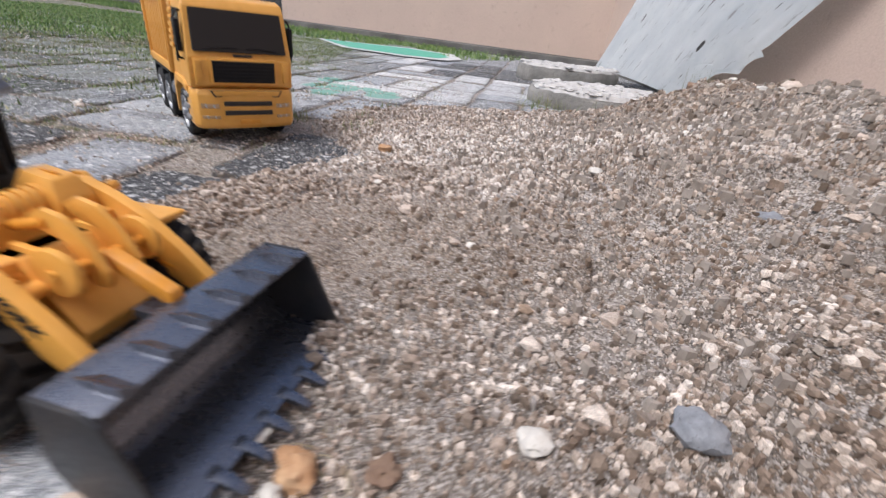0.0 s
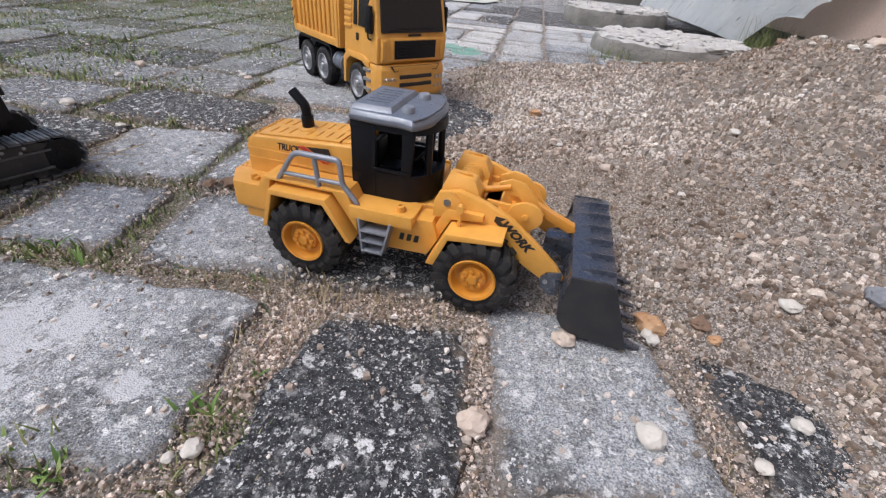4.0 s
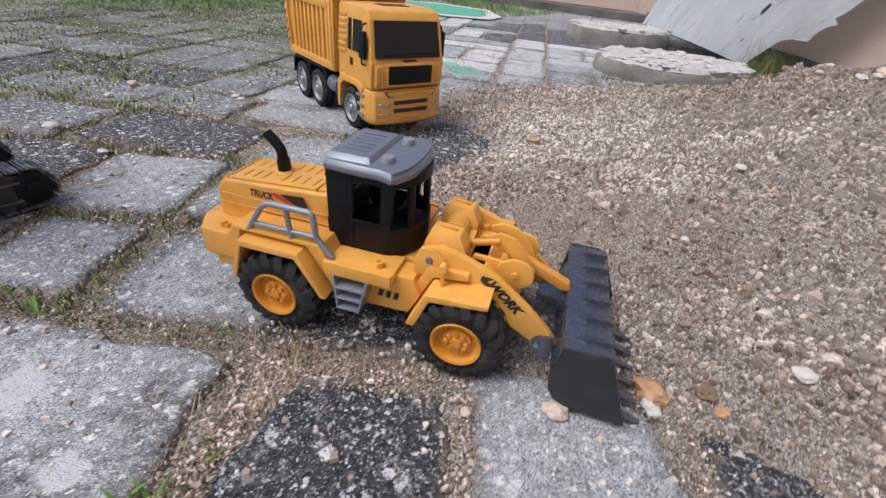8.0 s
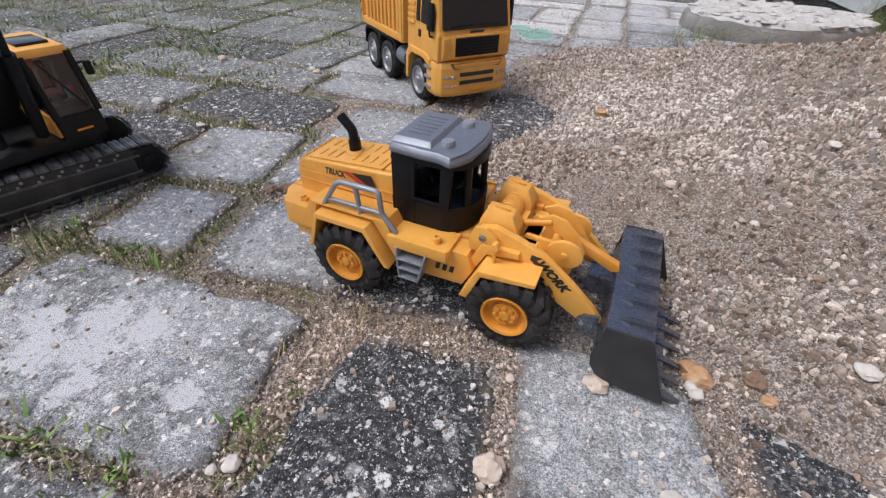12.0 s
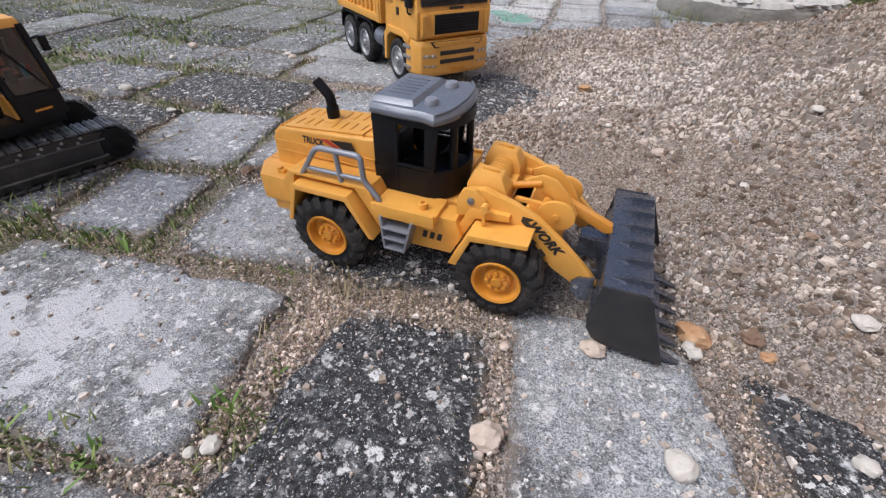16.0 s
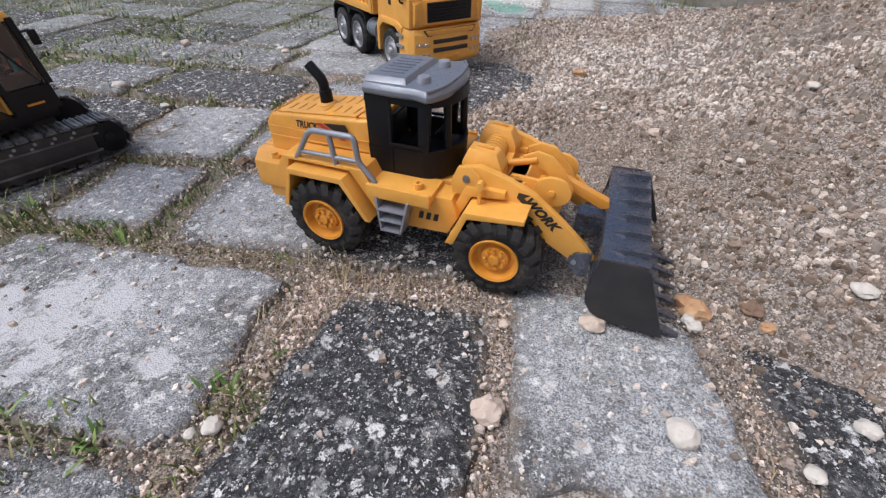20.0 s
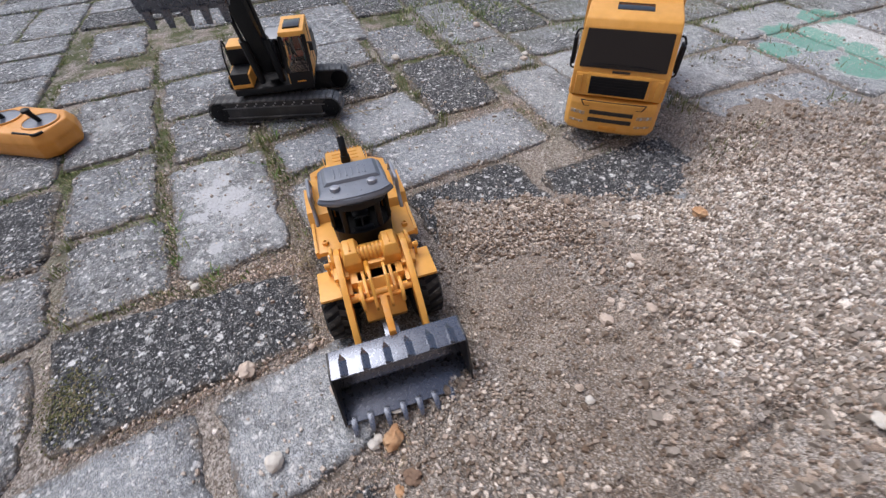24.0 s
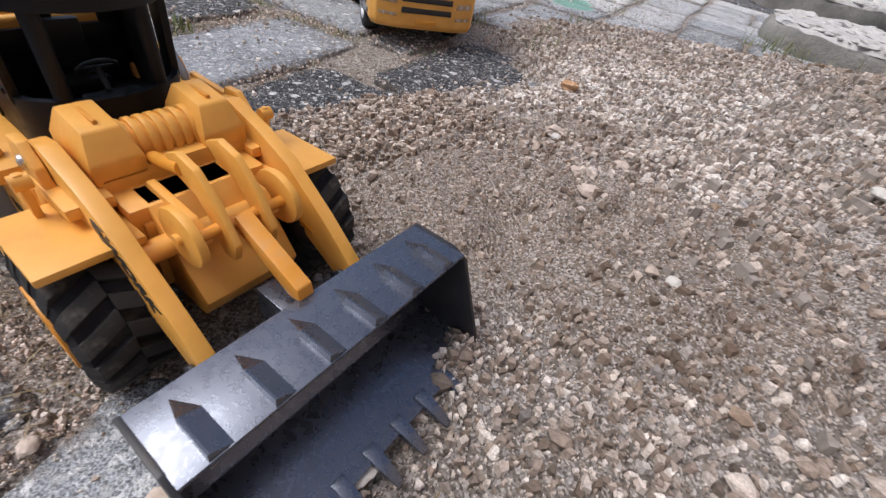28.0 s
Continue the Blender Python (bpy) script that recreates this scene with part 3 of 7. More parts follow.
def gravel_mat(name="gravel_stones", tint=(1.0, 1.0, 1.0)):
    m, t, b = node_mat(name, 0.88, 0, 0.3)
    g = t.nodes.new("ShaderNodeNewGeometry")
    r = g.outputs["Random Per Island"]
    c = ramp(t, r, [(0.0, (0.17, 0.148, 0.128)), (0.08, (0.27, 0.23, 0.198)), (0.3, (0.36, 0.3, 0.258)), (0.48, (0.56, 0.5, 0.455)), (0.68, (0.77, 0.725, 0.685)), (0.88, (0.87, 0.845, 0.82)), (0.96, (0.3, 0.3, 0.31)), (1.0, (0.36, 0.27, 0.2))])
    v = g.outputs["Position"]
    n = noise_tex(t, v, 320, 4, 0.7)
    c = mix(t, 1.0, c, ramp(t, n, [(0.3, 0.7), (0.7, 1.18)]), "MULTIPLY")
    speck = noise_tex(t, v, 900, 3, 0.7)
    c = mix(t, ramp(t, speck, [(0.36, 0.55), (0.52, 0.0)]), c, (0.2, 0.172, 0.148))
    tone = t.nodes.new("ShaderNodeAttribute")
    tone.attribute_name = "tone"
    patch = ramp(t, tone.outputs["Fac"], [(0.0, (0.82, 0.765, 0.72)), (0.45, (1.0, 0.98, 0.965)), (1.0, (1.12, 1.125, 1.125))])
    c = mix(t, 1.0, mix(t, 1.0, c, patch, "MULTIPLY"), tint, "MULTIPLY")
    t.links.new(c, b.inputs["Base Color"])
    bump(t, b, n, 0.5, 0.001)
    return m


GRAVEL = gravel_mat(tint=(0.98, 0.935, 0.885))
PALE_GRAVEL = gravel_mat("pale_crushed_stones", (1.02, 0.99, 0.96))
HEAP_GRAVEL = gravel_mat("sandy_heap_stones", (0.76, 0.69, 0.62))
MUD_GRAVEL = gravel_mat("muddied_stones", (0.58, 0.53, 0.48))
CLOD = stone_mat("crumbled_soil", (0.2, 0.168, 0.14), (0.36, 0.312, 0.27), 45, (0.13, 0.11, 0.09))


def toned(name, v, f, mat, tone):
    """Loose pieces as one mesh, each piece with its own dustiness."""
    me = mesh_from(name, v, f, [mat], False)
    me.attributes.new("tone", "FLOAT", "POINT").data.foreach_set("value", np.repeat(tone, len(v) // len(tone)).astype(np.float32))
    return new(name, me)


def scatter(name, n, x0, x1, y0, y1, smin, smax, keep, label, lift=0.0, power=2.6, flat=0.72, shape=chip_stones, mat=None):
    xs, ys = rng.uniform(x0, x1, n), rng.uniform(y0, y1, n)
    k = keep(xs, ys) > rng.uniform(0, 1, n)
    xs, ys = xs[k], ys[k]
    size = smin + (smax - smin) * rng.uniform(0, 1, len(xs)) ** power
    zs = ground_z(xs, ys) + lift
    v, f = shape(xs, ys, zs, size, flat, rng)
    return tagged(toned(name, v, f, mat or GRAVEL, pale_dust(xs, ys)), label, "gravel", kind="stuff")


patchy = lambda x, y: gravel_mask(x, y) * (1 - 0.75 * sand(x, y)) * (1 - 0.82 * damp(x, y)) * (0.12 + 0.88 * np.clip((value_noise(x * 5, y * 5, 21) + 0.5 * value_noise(x * 15, y * 15, 23) - 0.58) * 4, 0, 1))
pale_zone = lambda x, y: patchy(x, y) * np.clip(1.15 - np.hypot(x - 0.95, y - 0.85) * -1.6 - 1.0, 0, 1)
scatter("gravel", 170000, -0.5, 0.75, -0.15, 1.4, 0.0009, 0.0056, pale_zone, "pale angular gravel spread over sandy soil", power=3.0, flat=0.85)
scatter("pale_gravel", 62000, -0.35, 0.8, 0.62, 1.75, 0.0011, 0.006, lambda x, y: gravel_mask(x, y) * (1 - 0.85 * sand(x, y)) * np.clip(0.15 + 0.85 * pale_dust(x, y), 0.02, 0.9), "crushed pale stone drifted in front of the heap", power=3.2, flat=0.85, mat=PALE_GRAVEL)
scatter("heap_gravel", 48000, 0.2, 1.45, -0.2, 1.6, 0.001, 0.0045, lambda x, y: gravel_mask(x, y) * (1 - 0.8 * sand(x, y)) * np.clip(1.35 - 1.6 * np.hypot(x - 0.95, y - 0.85), 0, 0.85) * np.clip(1.7 * value_noise(x * 9, y * 9, 28) - 0.25, 0.1, 1), "sandy brown grit on the gravel heap", power=2.2, flat=0.85, mat=HEAP_GRAVEL)
scatter("soil_clods", 34000, 0.1, 1.4, -0.1, 1.75, 0.0012, 0.0105, lambda x, y: gravel_mask(x, y) * np.clip(1.5 - 1.55 * np.hypot(x - 0.9, y - 0.9), 0, 0.9) * np.clip(2.0 * value_noise(x * 7, y * 7, 29) - 0.4, 0.08, 1), "crumbling clods of brown soil on the heap", power=3.0, flat=0.75, mat=CLOD)
scatter("fine_gravel", 16000, -0.15, 0.5, 0.05, 0.75, 0.0005, 0.0018, lambda x, y: 0.8 * gravel_mask(x, y), "fine pale and brown grit in the gravel", power=2.0, flat=0.85)
scatter("muddy_gravel", 17000, -0.05, 0.75, 0.0, 0.65, 0.0015, 0.0066, lambda x, y: gravel_mask(x, y) * damp(x, y), "flat chips muddied by the damp soil", power=2.2, flat=0.5, mat=MUD_GRAVEL)
scatter("platy_gravel", 26000, -0.3, 0.8, 0.0, 1.1, 0.0018, 0.0068, lambda x, y: gravel_mask(x, y) * (1 - 0.9 * damp(x, y)) * (1 - 0.7 * heap_top(x, y)) * (1 - 0.6 * sand(x, y)) * np.clip(1.8 * value_noise(x * 8, y * 8, 25) - 0.2, 0.1, 1), "flat pale chips lying in the gravel", power=2.4, flat=0.45)
scatter("rubble_gravel", 12000, -0.4, 1.1, 0.6, 1.9, 0.0014, 0.0066, lambda x, y: gravel_mask(x, y) * (0.9 - 0.7 * sand(x, y)) * np.clip(1.8 * value_noise(x * 10, y * 10, 33) - 0.3, 0.1, 1), "broken stones among the pale gravel", power=3.6, flat=0.85)
scatter("coarse_gravel", 7000, -0.45, 1.4, -0.3, 2.2, 0.003, 0.0105, lambda x, y: gravel_mask(x, y) * (0.85 - 0.6 * sand(x, y)) * (1 - 0.5 * heap_top(x, y)), "coarser pale stones lying in the gravel", power=4.6, flat=0.8, shape=round_stones)
scatter("far_gravel", 21000, -0.4, 1.6, 1.2, 3.0, 0.0012, 0.0075, lambda x, y: gravel_mask(x, y) * 0.9, "pale gravel in front of the concrete discs", power=4.2)
scatter("heap_stones", 5500, 0.5, 1.45, -0.3, 1.9, 0.0014, 0.012, lambda x, y: gravel_mask(x, y) * 0.9, "sandy stones on the gravel heap", power=4.5, mat=HEAP_GRAVEL)
scatter("joint_grit", 30000, -1.3, 0.15, -0.3, 1.25, 0.0005, 0.0021, lambda x, y: (1 - gravel_mask(x, y)) * (0.35 + 0.65 * (value_noise(x * 11, y * 11, 22) > 0.4)), "fine grit and crumbs in the paving joints", power=3.2)

# ---- walls, sheet and discs ----


def render_mat(name, base, stain):
    m, t, b = node_mat(name, 0.9, 0, 0.2)
    v = coords(t)
    n1, n2, n3 = noise_tex(t, v, 1.4, 5, 0.6), noise_tex(t, v, 9, 6, 0.7), noise_tex(t, v, 140, 3, 0.6)
    c = mix(t, ramp(t, n1, [(0.35, 0.0), (0.7, 0.55)]), base, stain)
    c = mix(t, ramp(t, n2, [(0.58, 0.0), (0.75, 0.4)]), c, tuple(0.55 * s for s in stain))
    c = mix(t, 1.0, c, ramp(t, n3, [(0.3, 0.9), (0.7, 1.08)]), "MULTIPLY")
    t.links.new(c, b.inputs["Base Color"])
    bump(t, b, math_n(t, "ADD", math_n(t, "MULTIPLY", n2, 0.6), math_n(t, "MULTIPLY", n3, 0.4)), 0.3, 0.01)
    return m


PLASTER = render_mat("tan_render", (0.56, 0.435, 0.365), (0.47, 0.365, 0.31))
PLINTH = render_mat("mossy_plinth_concrete", (0.06, 0.057, 0.052), (0.3, 0.29, 0.275))


def wall_slab(name, a, b, h, thick, mat, label, z0=-0.1):
    """An upright wall along the line a to b; it is thick on its outer (left) side."""
    d = (Vector(b) - Vector(a)).to_3d()
    n = Vector((-d.y, d.x, 0)).normalized() * thick
    bm = prism([(a[0], a[1]), (b[0], b[1]), (b[0] + n.x, b[1] + n.y), (a[0] + n.x, a[1] + n.y)], z0, h, "z", 0.004)
    return tagged(part(name, bm, mat, smooth=False), label, "wall", kind="structure")


CORNER = Vector((1.985, 6.98))
FAR_END = CORNER + Vector((-0.885, 0.466)) * 14
GATE = CORNER + Vector((-0.885, 0.466)) * 6.7
NEAR_END = Vector((0.93, -3.0))
wall_slab("wall_north", CORNER, GATE, 2.6, -0.15, PLASTER, "tan rendered garden wall with damp stains")
wall_slab("wall_east", NEAR_END, CORNER, 2.6, -0.15, PLASTER, "tan rendered house wall behind the gravel heap")
wall_slab("wall_west", GATE + Vector((-0.885, 0.466)) * 4.0, FAR_END, 2.6, -0.15, PLASTER, "tan rendered garden wall beyond the gate")
# damp strip of concrete along the foot of the far wall
bm = prism([(1.975, 6.975), (1.975 - 0.885 * 12, 6.975 + 0.466 * 12), (1.63 - 0.885 * 12, 6.3 + 0.466 * 12), (1.88, 6.15)], -0.03, 0.09, "z", 0.01)
tagged(part("plinth", bm, PLINTH, smooth=False), "dark mossy concrete ledge at the foot of the wall", "ledge", kind="structure")

# dark strip added at the house wall; stands for shade under the leaning sheet
ledge = prism([(1.455, 1.95), (1.88, 6.12), (1.84, 6.12), (1.415, 1.95)], -0.03, 0.13, "z", 0.01)
tagged(part("plinth_side", ledge, PLINTH, smooth=False), "dark strip added along the house wall for shade under the sheet", "ledge", kind="structure")

gate = empty("metal_gate", Matrix.Identity(4), "dark weathered corrugated metal gate between the walls", "gate")
GATE_METAL = plastic("gate_metal", (0.035, 0.035, 0.038), 0.6, 0.5, (0.25, 0.24, 0.23), 60)
ang = math.atan2(0.466, -0.885)
for i in range(22):
    p = GATE + Vector((-0.885, 0.466)) * (0.1 + i * 0.18)
    bm = prism([(-0.085, 0), (-0.05, 0.04), (0.05, 0.04), (0.085, 0), (0.05, -0.01), (-0.05, -0.01)], 0.06, 2.3, "z", 0.004)
    bmesh.ops.transform(bm, matrix=pose(p.x, p.y, 0, 0, 0, math.degrees(ang) + 180), verts=bm.verts)
    part("slat", bm, GATE_METAL, gate, smooth=False)
for z in (0.25, 1.2, 2.1):
    bm = box(0, 4.0, 0.02, 0.06, z, z + 0.06, 0.005)
    bmesh.ops.transform(bm, matrix=pose(GATE.x, GATE.y, 0, 0, 0, math.degrees(ang)), verts=bm.verts)
    part("rail", bm, GATE_METAL, gate, smooth=False)


def sheet_mat():
    m, t, b = node_mat("galvanised_sheet", 0.5, 0.1, 0.5)
    v = coords(t)
    n1, n2 = noise_tex(t, v, 4, 5, 0.6), noise_tex(t, v, 40, 5, 0.7)
    c = mix(t, ramp(t, n1, [(0.35, 0.0), (0.65, 1.0)]), (0.66, 0.7, 0.72), (0.78, 0.81, 0.82))
    uv = t.nodes.new("ShaderNodeUVMap")
    st = t.nodes.new("ShaderNodeMapping")
    st.inputs["Scale"].default_value = (55, 6.5, 1)
    t.links.new(uv.outputs[0], st.inputs[0])
    streak = noise_tex(t, st.outputs[0], 1.0, 4, 0.65)
    c = mix(t, ramp(t, streak, [(0.6, 0.0), (0.72, 0.8)]), c, (0.2, 0.19, 0.18))
    scar = t.nodes.new("ShaderNodeMapping")
    scar.inputs["Location"].default_value = (3.1, 1.7, 0)
    scar.inputs["Scale"].default_value = (34, 5, 1)
    t.links.new(uv.outputs[0], scar.inputs[0])
    c = mix(t, ramp(t, noise_tex(t, scar.outputs[0], 1.0, 2, 0.5), [(0.69, 0.0), (0.71, 1.0)]), c, (0.045, 0.042, 0.04))
    c = mix(t, ramp(t, n2, [(0.63, 0.0), (0.8, 0.6)]), c, (0.3, 0.24, 0.18))
    t.links.new(c, b.inputs["Base Color"])
    bump(t, b, n2, 0.2, 0.004)
    return m


def leaning_sheet():
    B0, L0 = Vector((1.28, 2.636, 0.052)), Vector((1.169, 4.17, 0.125))
    B1, L1 = Vector((1.435, 1.904, 0.82)), Vector((1.7, 4.46, 1.21))
    bm = bmesh.new()
    uvl = bm.loops.layers.uv.new("UVMap")
    nu, nv = 90, 46
    grid = []
    for j in range(nv + 1):
        v = j / nv
        cut = float(np.interp(v, [0, 0.085, 0.16, 0.203, 0.224, 0.251, 0.262, 0.32, 0.352, 0.362, 0.395, 1], [0.0, -0.012, -0.02, -0.03, -0.07, -0.14, -0.1, -0.1, -0.125, -0.09, -0.1, -0.1]))
        row = []
        for i in range(nu + 1):
            u = cut + (1 - cut) * i / nu
            a, b = B0.lerp(L0, u), B1.lerp(L1, u)
            p = a.lerp(b, v)
            ripple = 0.007 * (abs(math.sin(u * math.pi * 9)) ** 24) + 0.02 * math.sin(u * 5 + v * 3)
            row.append((bm.verts.new(p + Vector((-0.8, -0.1, 0.5)) * ripple), (u, v)))
        grid.append(row)
    for a, b in zip(grid, grid[1:]):
        for i in range(nu):
            q = (a[i], a[i + 1], b[i + 1], b[i])
            f = bm.faces.new([e[0] for e in q])
            for lp, e in zip(f.loops, q):
                lp[uvl].uv = e[1]
    bmesh.ops.solidify(bm, geom=list(bm.faces), thickness=0.004)
    return bm


tagged(part("roofing_sheet", leaning_sheet(), sheet_mat()), "pale grey metal roofing sheet with torn edge leaning on the wall", "metal sheet")


def disc_mat():
    m, t, b = node_mat("rough_cast_concrete", 0.95, 0, 0.2)
    v = coords(t)
    n1, n2 = noise_tex(t, v, 10, 5, 0.65), noise_tex(t, v, 90, 5, 0.7)
    c = mix(t, ramp(t, n1, [(0.35, 0.0), (0.7, 1.0)]), (0.2, 0.192, 0.178), (0.34, 0.325, 0.3))
    c = mix(t, ramp(t, n2, [(0.55, 0.0), (0.72, 0.7)]), c, (0.13, 0.12, 0.1))
    t.links.new(c, b.inputs["Base Color"])
    bump(t, b, n2, 0.8, 0.012)
    return m


DISC = disc_mat()
CRUST = stone_mat("cement_crust", (0.37, 0.355, 0.335), (0.56, 0.545, 0.53), 30, (0.24, 0.21, 0.18))


def concrete_disc(x, y, r, h, label, seed, squash=0.85):
    rnd = random.Random(seed)
    rings, n = [], 56
    wob = [1 + rnd.uniform(-0.02, 0.02) for _ in range(n)]
    for z, k in ((-0.03, 0.97), (0.01, 1.0), (h * 0.75, 1.0), (h, 0.975), (h + 0.002, 0.9), (h + 0.002, 0.6), (h + 0.002, 0.25)):
        rings.append([(r * k * wob[i] * math.cos(2 * math.pi * i / n), squash * r * k * wob[i] * math.sin(2 * math.pi * i / n), z + (rnd.uniform(-0.006, 0.006) if z > h * 0.9 else 0)) for i in range(n)])
    ob = part("concrete_disc", loft(rings), DISC)
    ob.matrix_world = pose(x, y, 0, 0, 0, 14)
    tagged(ob, label, "concrete slab", "concrete discs by the wall")
    lump = lambda x, y: 0.018 * value_noise(np.array(x * 18.0 + seed), np.array(y * 22.0), 91) + 0.008 * value_noise(np.array(x * 60.0), np.array(y * 60.0 + seed), 92)
    cap = []
    for k in (0.95, 0.91, 0.84, 0.72, 0.6, 0.48, 0.36, 0.24, 0.12, 0.02):
        cap.append([(r * k * wob[i] * math.cos(2 * math.pi * i / n), squash * r * k * wob[i] * math.sin(2 * math.pi * i / n), h + 0.004 + (-0.004 if k > 0.93 else float(lump(r * k * math.cos(2 * math.pi * i / n), r * k * math.sin(2 * math.pi * i / n))))) for i in range(n)])
    part("cement_top", loft(cap), CRUST, ob, "pale lumpy cement on the top")
    # lumps of cement and pebbles set in the top
    m = 420
    a, q = rng.uniform(0, 2 * math.pi, m), r * 0.95 * np.sqrt(rng.uniform(0, 1, m))
    v, f = round_stones(q * np.cos(a), squash * q * np.sin(a), np.full(m, h + 0.013), 0.006 + 0.034 * rng.uniform(0, 1, m) ** 3, 0.36, rng)
    top = new("cement_crust", mesh_from("cement_crust", v, f, [CRUST], False))
    top.parent = ob
    tagged(top, "pale pebbles and cement lumps stuck to the top", kind="stuff")


concrete_disc(0.78, 2.34, 0.385, 0.065, "thick round concrete disc half buried in gravel", 5)
concrete_disc(0.84, 3.6, 0.38, 0.1, "rough round concrete disc lying behind the gravel", 6)


def paint_mat():
    m, t, b = node_mat("green_paint", 0.7, 0, 0.3)
    g = t.nodes.new("ShaderNodeNewGeometry")
    v = g.outputs["Position"]
    n1, n2 = noise_tex(t, v, 18, 5, 0.7), noise_tex(t, v, 120, 4, 0.7)
    c = mix(t, ramp(t, n1, [(0.3, 0.0), (0.7, 1.0)]), (0.06, 0.33, 0.22), (0.12, 0.42, 0.3))
    c = mix(t, ramp(t, n2, [(0.56, 0.0), (0.68, 0.7)]), c, (0.3, 0.3, 0.295))
    t.links.new(c, b.inputs["Base Color"])
    worn = math_n(t, "MULTIPLY", ramp(t, noise_tex(t, v, 16, 6, 0.75), [(0.24, 0.0), (0.34, 1.0)]), ramp(t, noise_tex(t, v, 75, 4, 0.7), [(0.26, 0.0), (0.36, 1.0)]))
    t.links.new(worn, b.inputs["Alpha"])
    bump(t, b, n2, 0.15, 0.001)
    return m


GREEN = paint_mat()


def blotch(name, pts, z, seed, label, mat):
    """A thin ragged film of paint over the paving."""
    rnd = random.Random(seed)
    out = []
    for a, b in zip(pts, pts[1:] + pts[:1]):
        a, b = Vector(a), Vector(b)
        k = max(2, int((b - a).length / 0.02))
        nrm = Vector((-(b - a).y, (b - a).x)).normalized()
        out += [tuple(a.lerp(b, i / k) + nrm * rnd.uniform(-0.012, 0.012)) for i in range(k)]
    ob = part(name, prism(out, z, z + 0.0004, "z", 0), mat, smooth=False)
    return tagged(ob, label, "paint patch") if label else ob


BORDER = render_mat("white_border_paint", (0.62, 0.62, 0.6), (0.42, 0.41, 0.39))
band = blotch("paint_patch", [(-1.7, 5.55), (-1.1, 4.45), (-0.5, 4.22), (-0.1, 4.3), (0.02, 4.72), (-0.1, 5.5), (-0.62, 5.75)], 0.0105, 4, "flat green painted strip with a worn white border", BORDER)
inner_band = blotch("green_field", [(-1.6, 5.45), (-1.08, 4.56), (-0.5, 4.36), (-0.2, 4.44), (-0.12, 4.75), (-0.2, 5.35), (-0.62, 5.6)], 0.0125, 1, "", GREEN)
inner_band.parent = band

# ---- paving ----
paving = empty("pavement", Matrix.Identity(4), "old grey concrete paving slabs with lichen and gritty joints", "pavement", kind="structure")


def slab_mesh(w, l, mat, seed, shift):
    """One cast slab with broken, rounded edges and a slightly uneven top; shift moves single corners."""
    rnd = random.Random(seed)
    n = 18 if seed < 60 else 8
    outline = []
    cs = [(-w / 2, -l / 2), (w / 2, -l / 2), (w / 2, l / 2), (-w / 2, l / 2)]
    cs = [(x + shift.get(i, (0, 0))[0], y + shift.get(i, (0, 0))[1]) for i, (x, y) in enumerate(cs)]
    for a, b in zip(cs, cs[1:] + cs[:1]):
        dx, dy = b[0] - a[0], b[1] - a[1]
        size = math.hypot(dx, dy)
        nx, ny = dy / size, -dx / size
        off = rnd.uniform(0, 90)
        for i in range(n):
            u = i / n
            wave = 0.011 * noise.noise((u * size * 17, off, 0)) + 0.006 * noise.noise((u * size * 55, off, 7)) - 0.002
            outline.append((a[0] + dx * u + nx * wave + rnd.uniform(-0.001, 0.001), a[1] + dy * u + ny * wave + rnd.uniform(-0.001, 0.001)))
    for q in range(4):
        chip = rnd.uniform(0.004, 0.02)
        for k, share_of in ((-1, 0.25), (0, 0.75), (1, 0.25)):
            x, y = outline[(q * n + k) % len(outline)]
            outline[(q * n + k) % len(outline)] = (x - math.copysign(chip * share_of, x), y - math.copysign(chip * share_of, y))
    worn = [rnd.uniform(0.2, 1.0) for _ in outline]
    worn = [(worn[i - 1] + worn[i] + worn[(i + 1) % len(worn)]) / 3 for i in range(len(worn))]
    rings, least = [], min(w, l)
    for z, k in ((-0.035, 1.0), (-0.01, 1.0), (-0.004, 0.985), (-0.0012, 0.965), (0.0, 0.93), (0.0006, 0.8), (0.0008, 0.6), (0.0008, 0.3)):
        rings.append([(x * (1 - (1 - k) * least / w), y * (1 - (1 - k) * least / l), (z * (0.4 + worn[i]) if -0.01 < z < 0 else z) + (rnd.uniform(-0.0012, 0.0012) if -0.008 < z < 0.0007 else 0)) for i, (x, y) in enumerate(outline)])
    me = finish(loft(rings), "paver", mat, True)
    rim = me.attributes.new("rim", "FLOAT", "POINT")
    for i, vert in enumerate(me.vertices):
        inset = min(w / 2 - abs(vert.co.x), l / 2 - abs(vert.co.y))
        rim.data[i].value = max(0.0, min(1.0, 1.0 - inset / 0.034))
    return me


SEED = [0]


def paver(x0, x1, y0, y1, mat, turn=0.0, dz=0.0, shift=None):
    SEED[0] += 1
    ob = new("paver", slab_mesh(x1 - x0 + 0.008, y1 - y0 + 0.008, mat, SEED[0], shift or {}))
    ob.parent = paving
    rnd = random.Random(SEED[0] * 7)
    ob.matrix_world = pose((x0 + x1) / 2, (y0 + y1) / 2, dz, rnd.uniform(-0.5, 0.5), rnd.uniform(-0.5, 0.5), turn)
    return ob


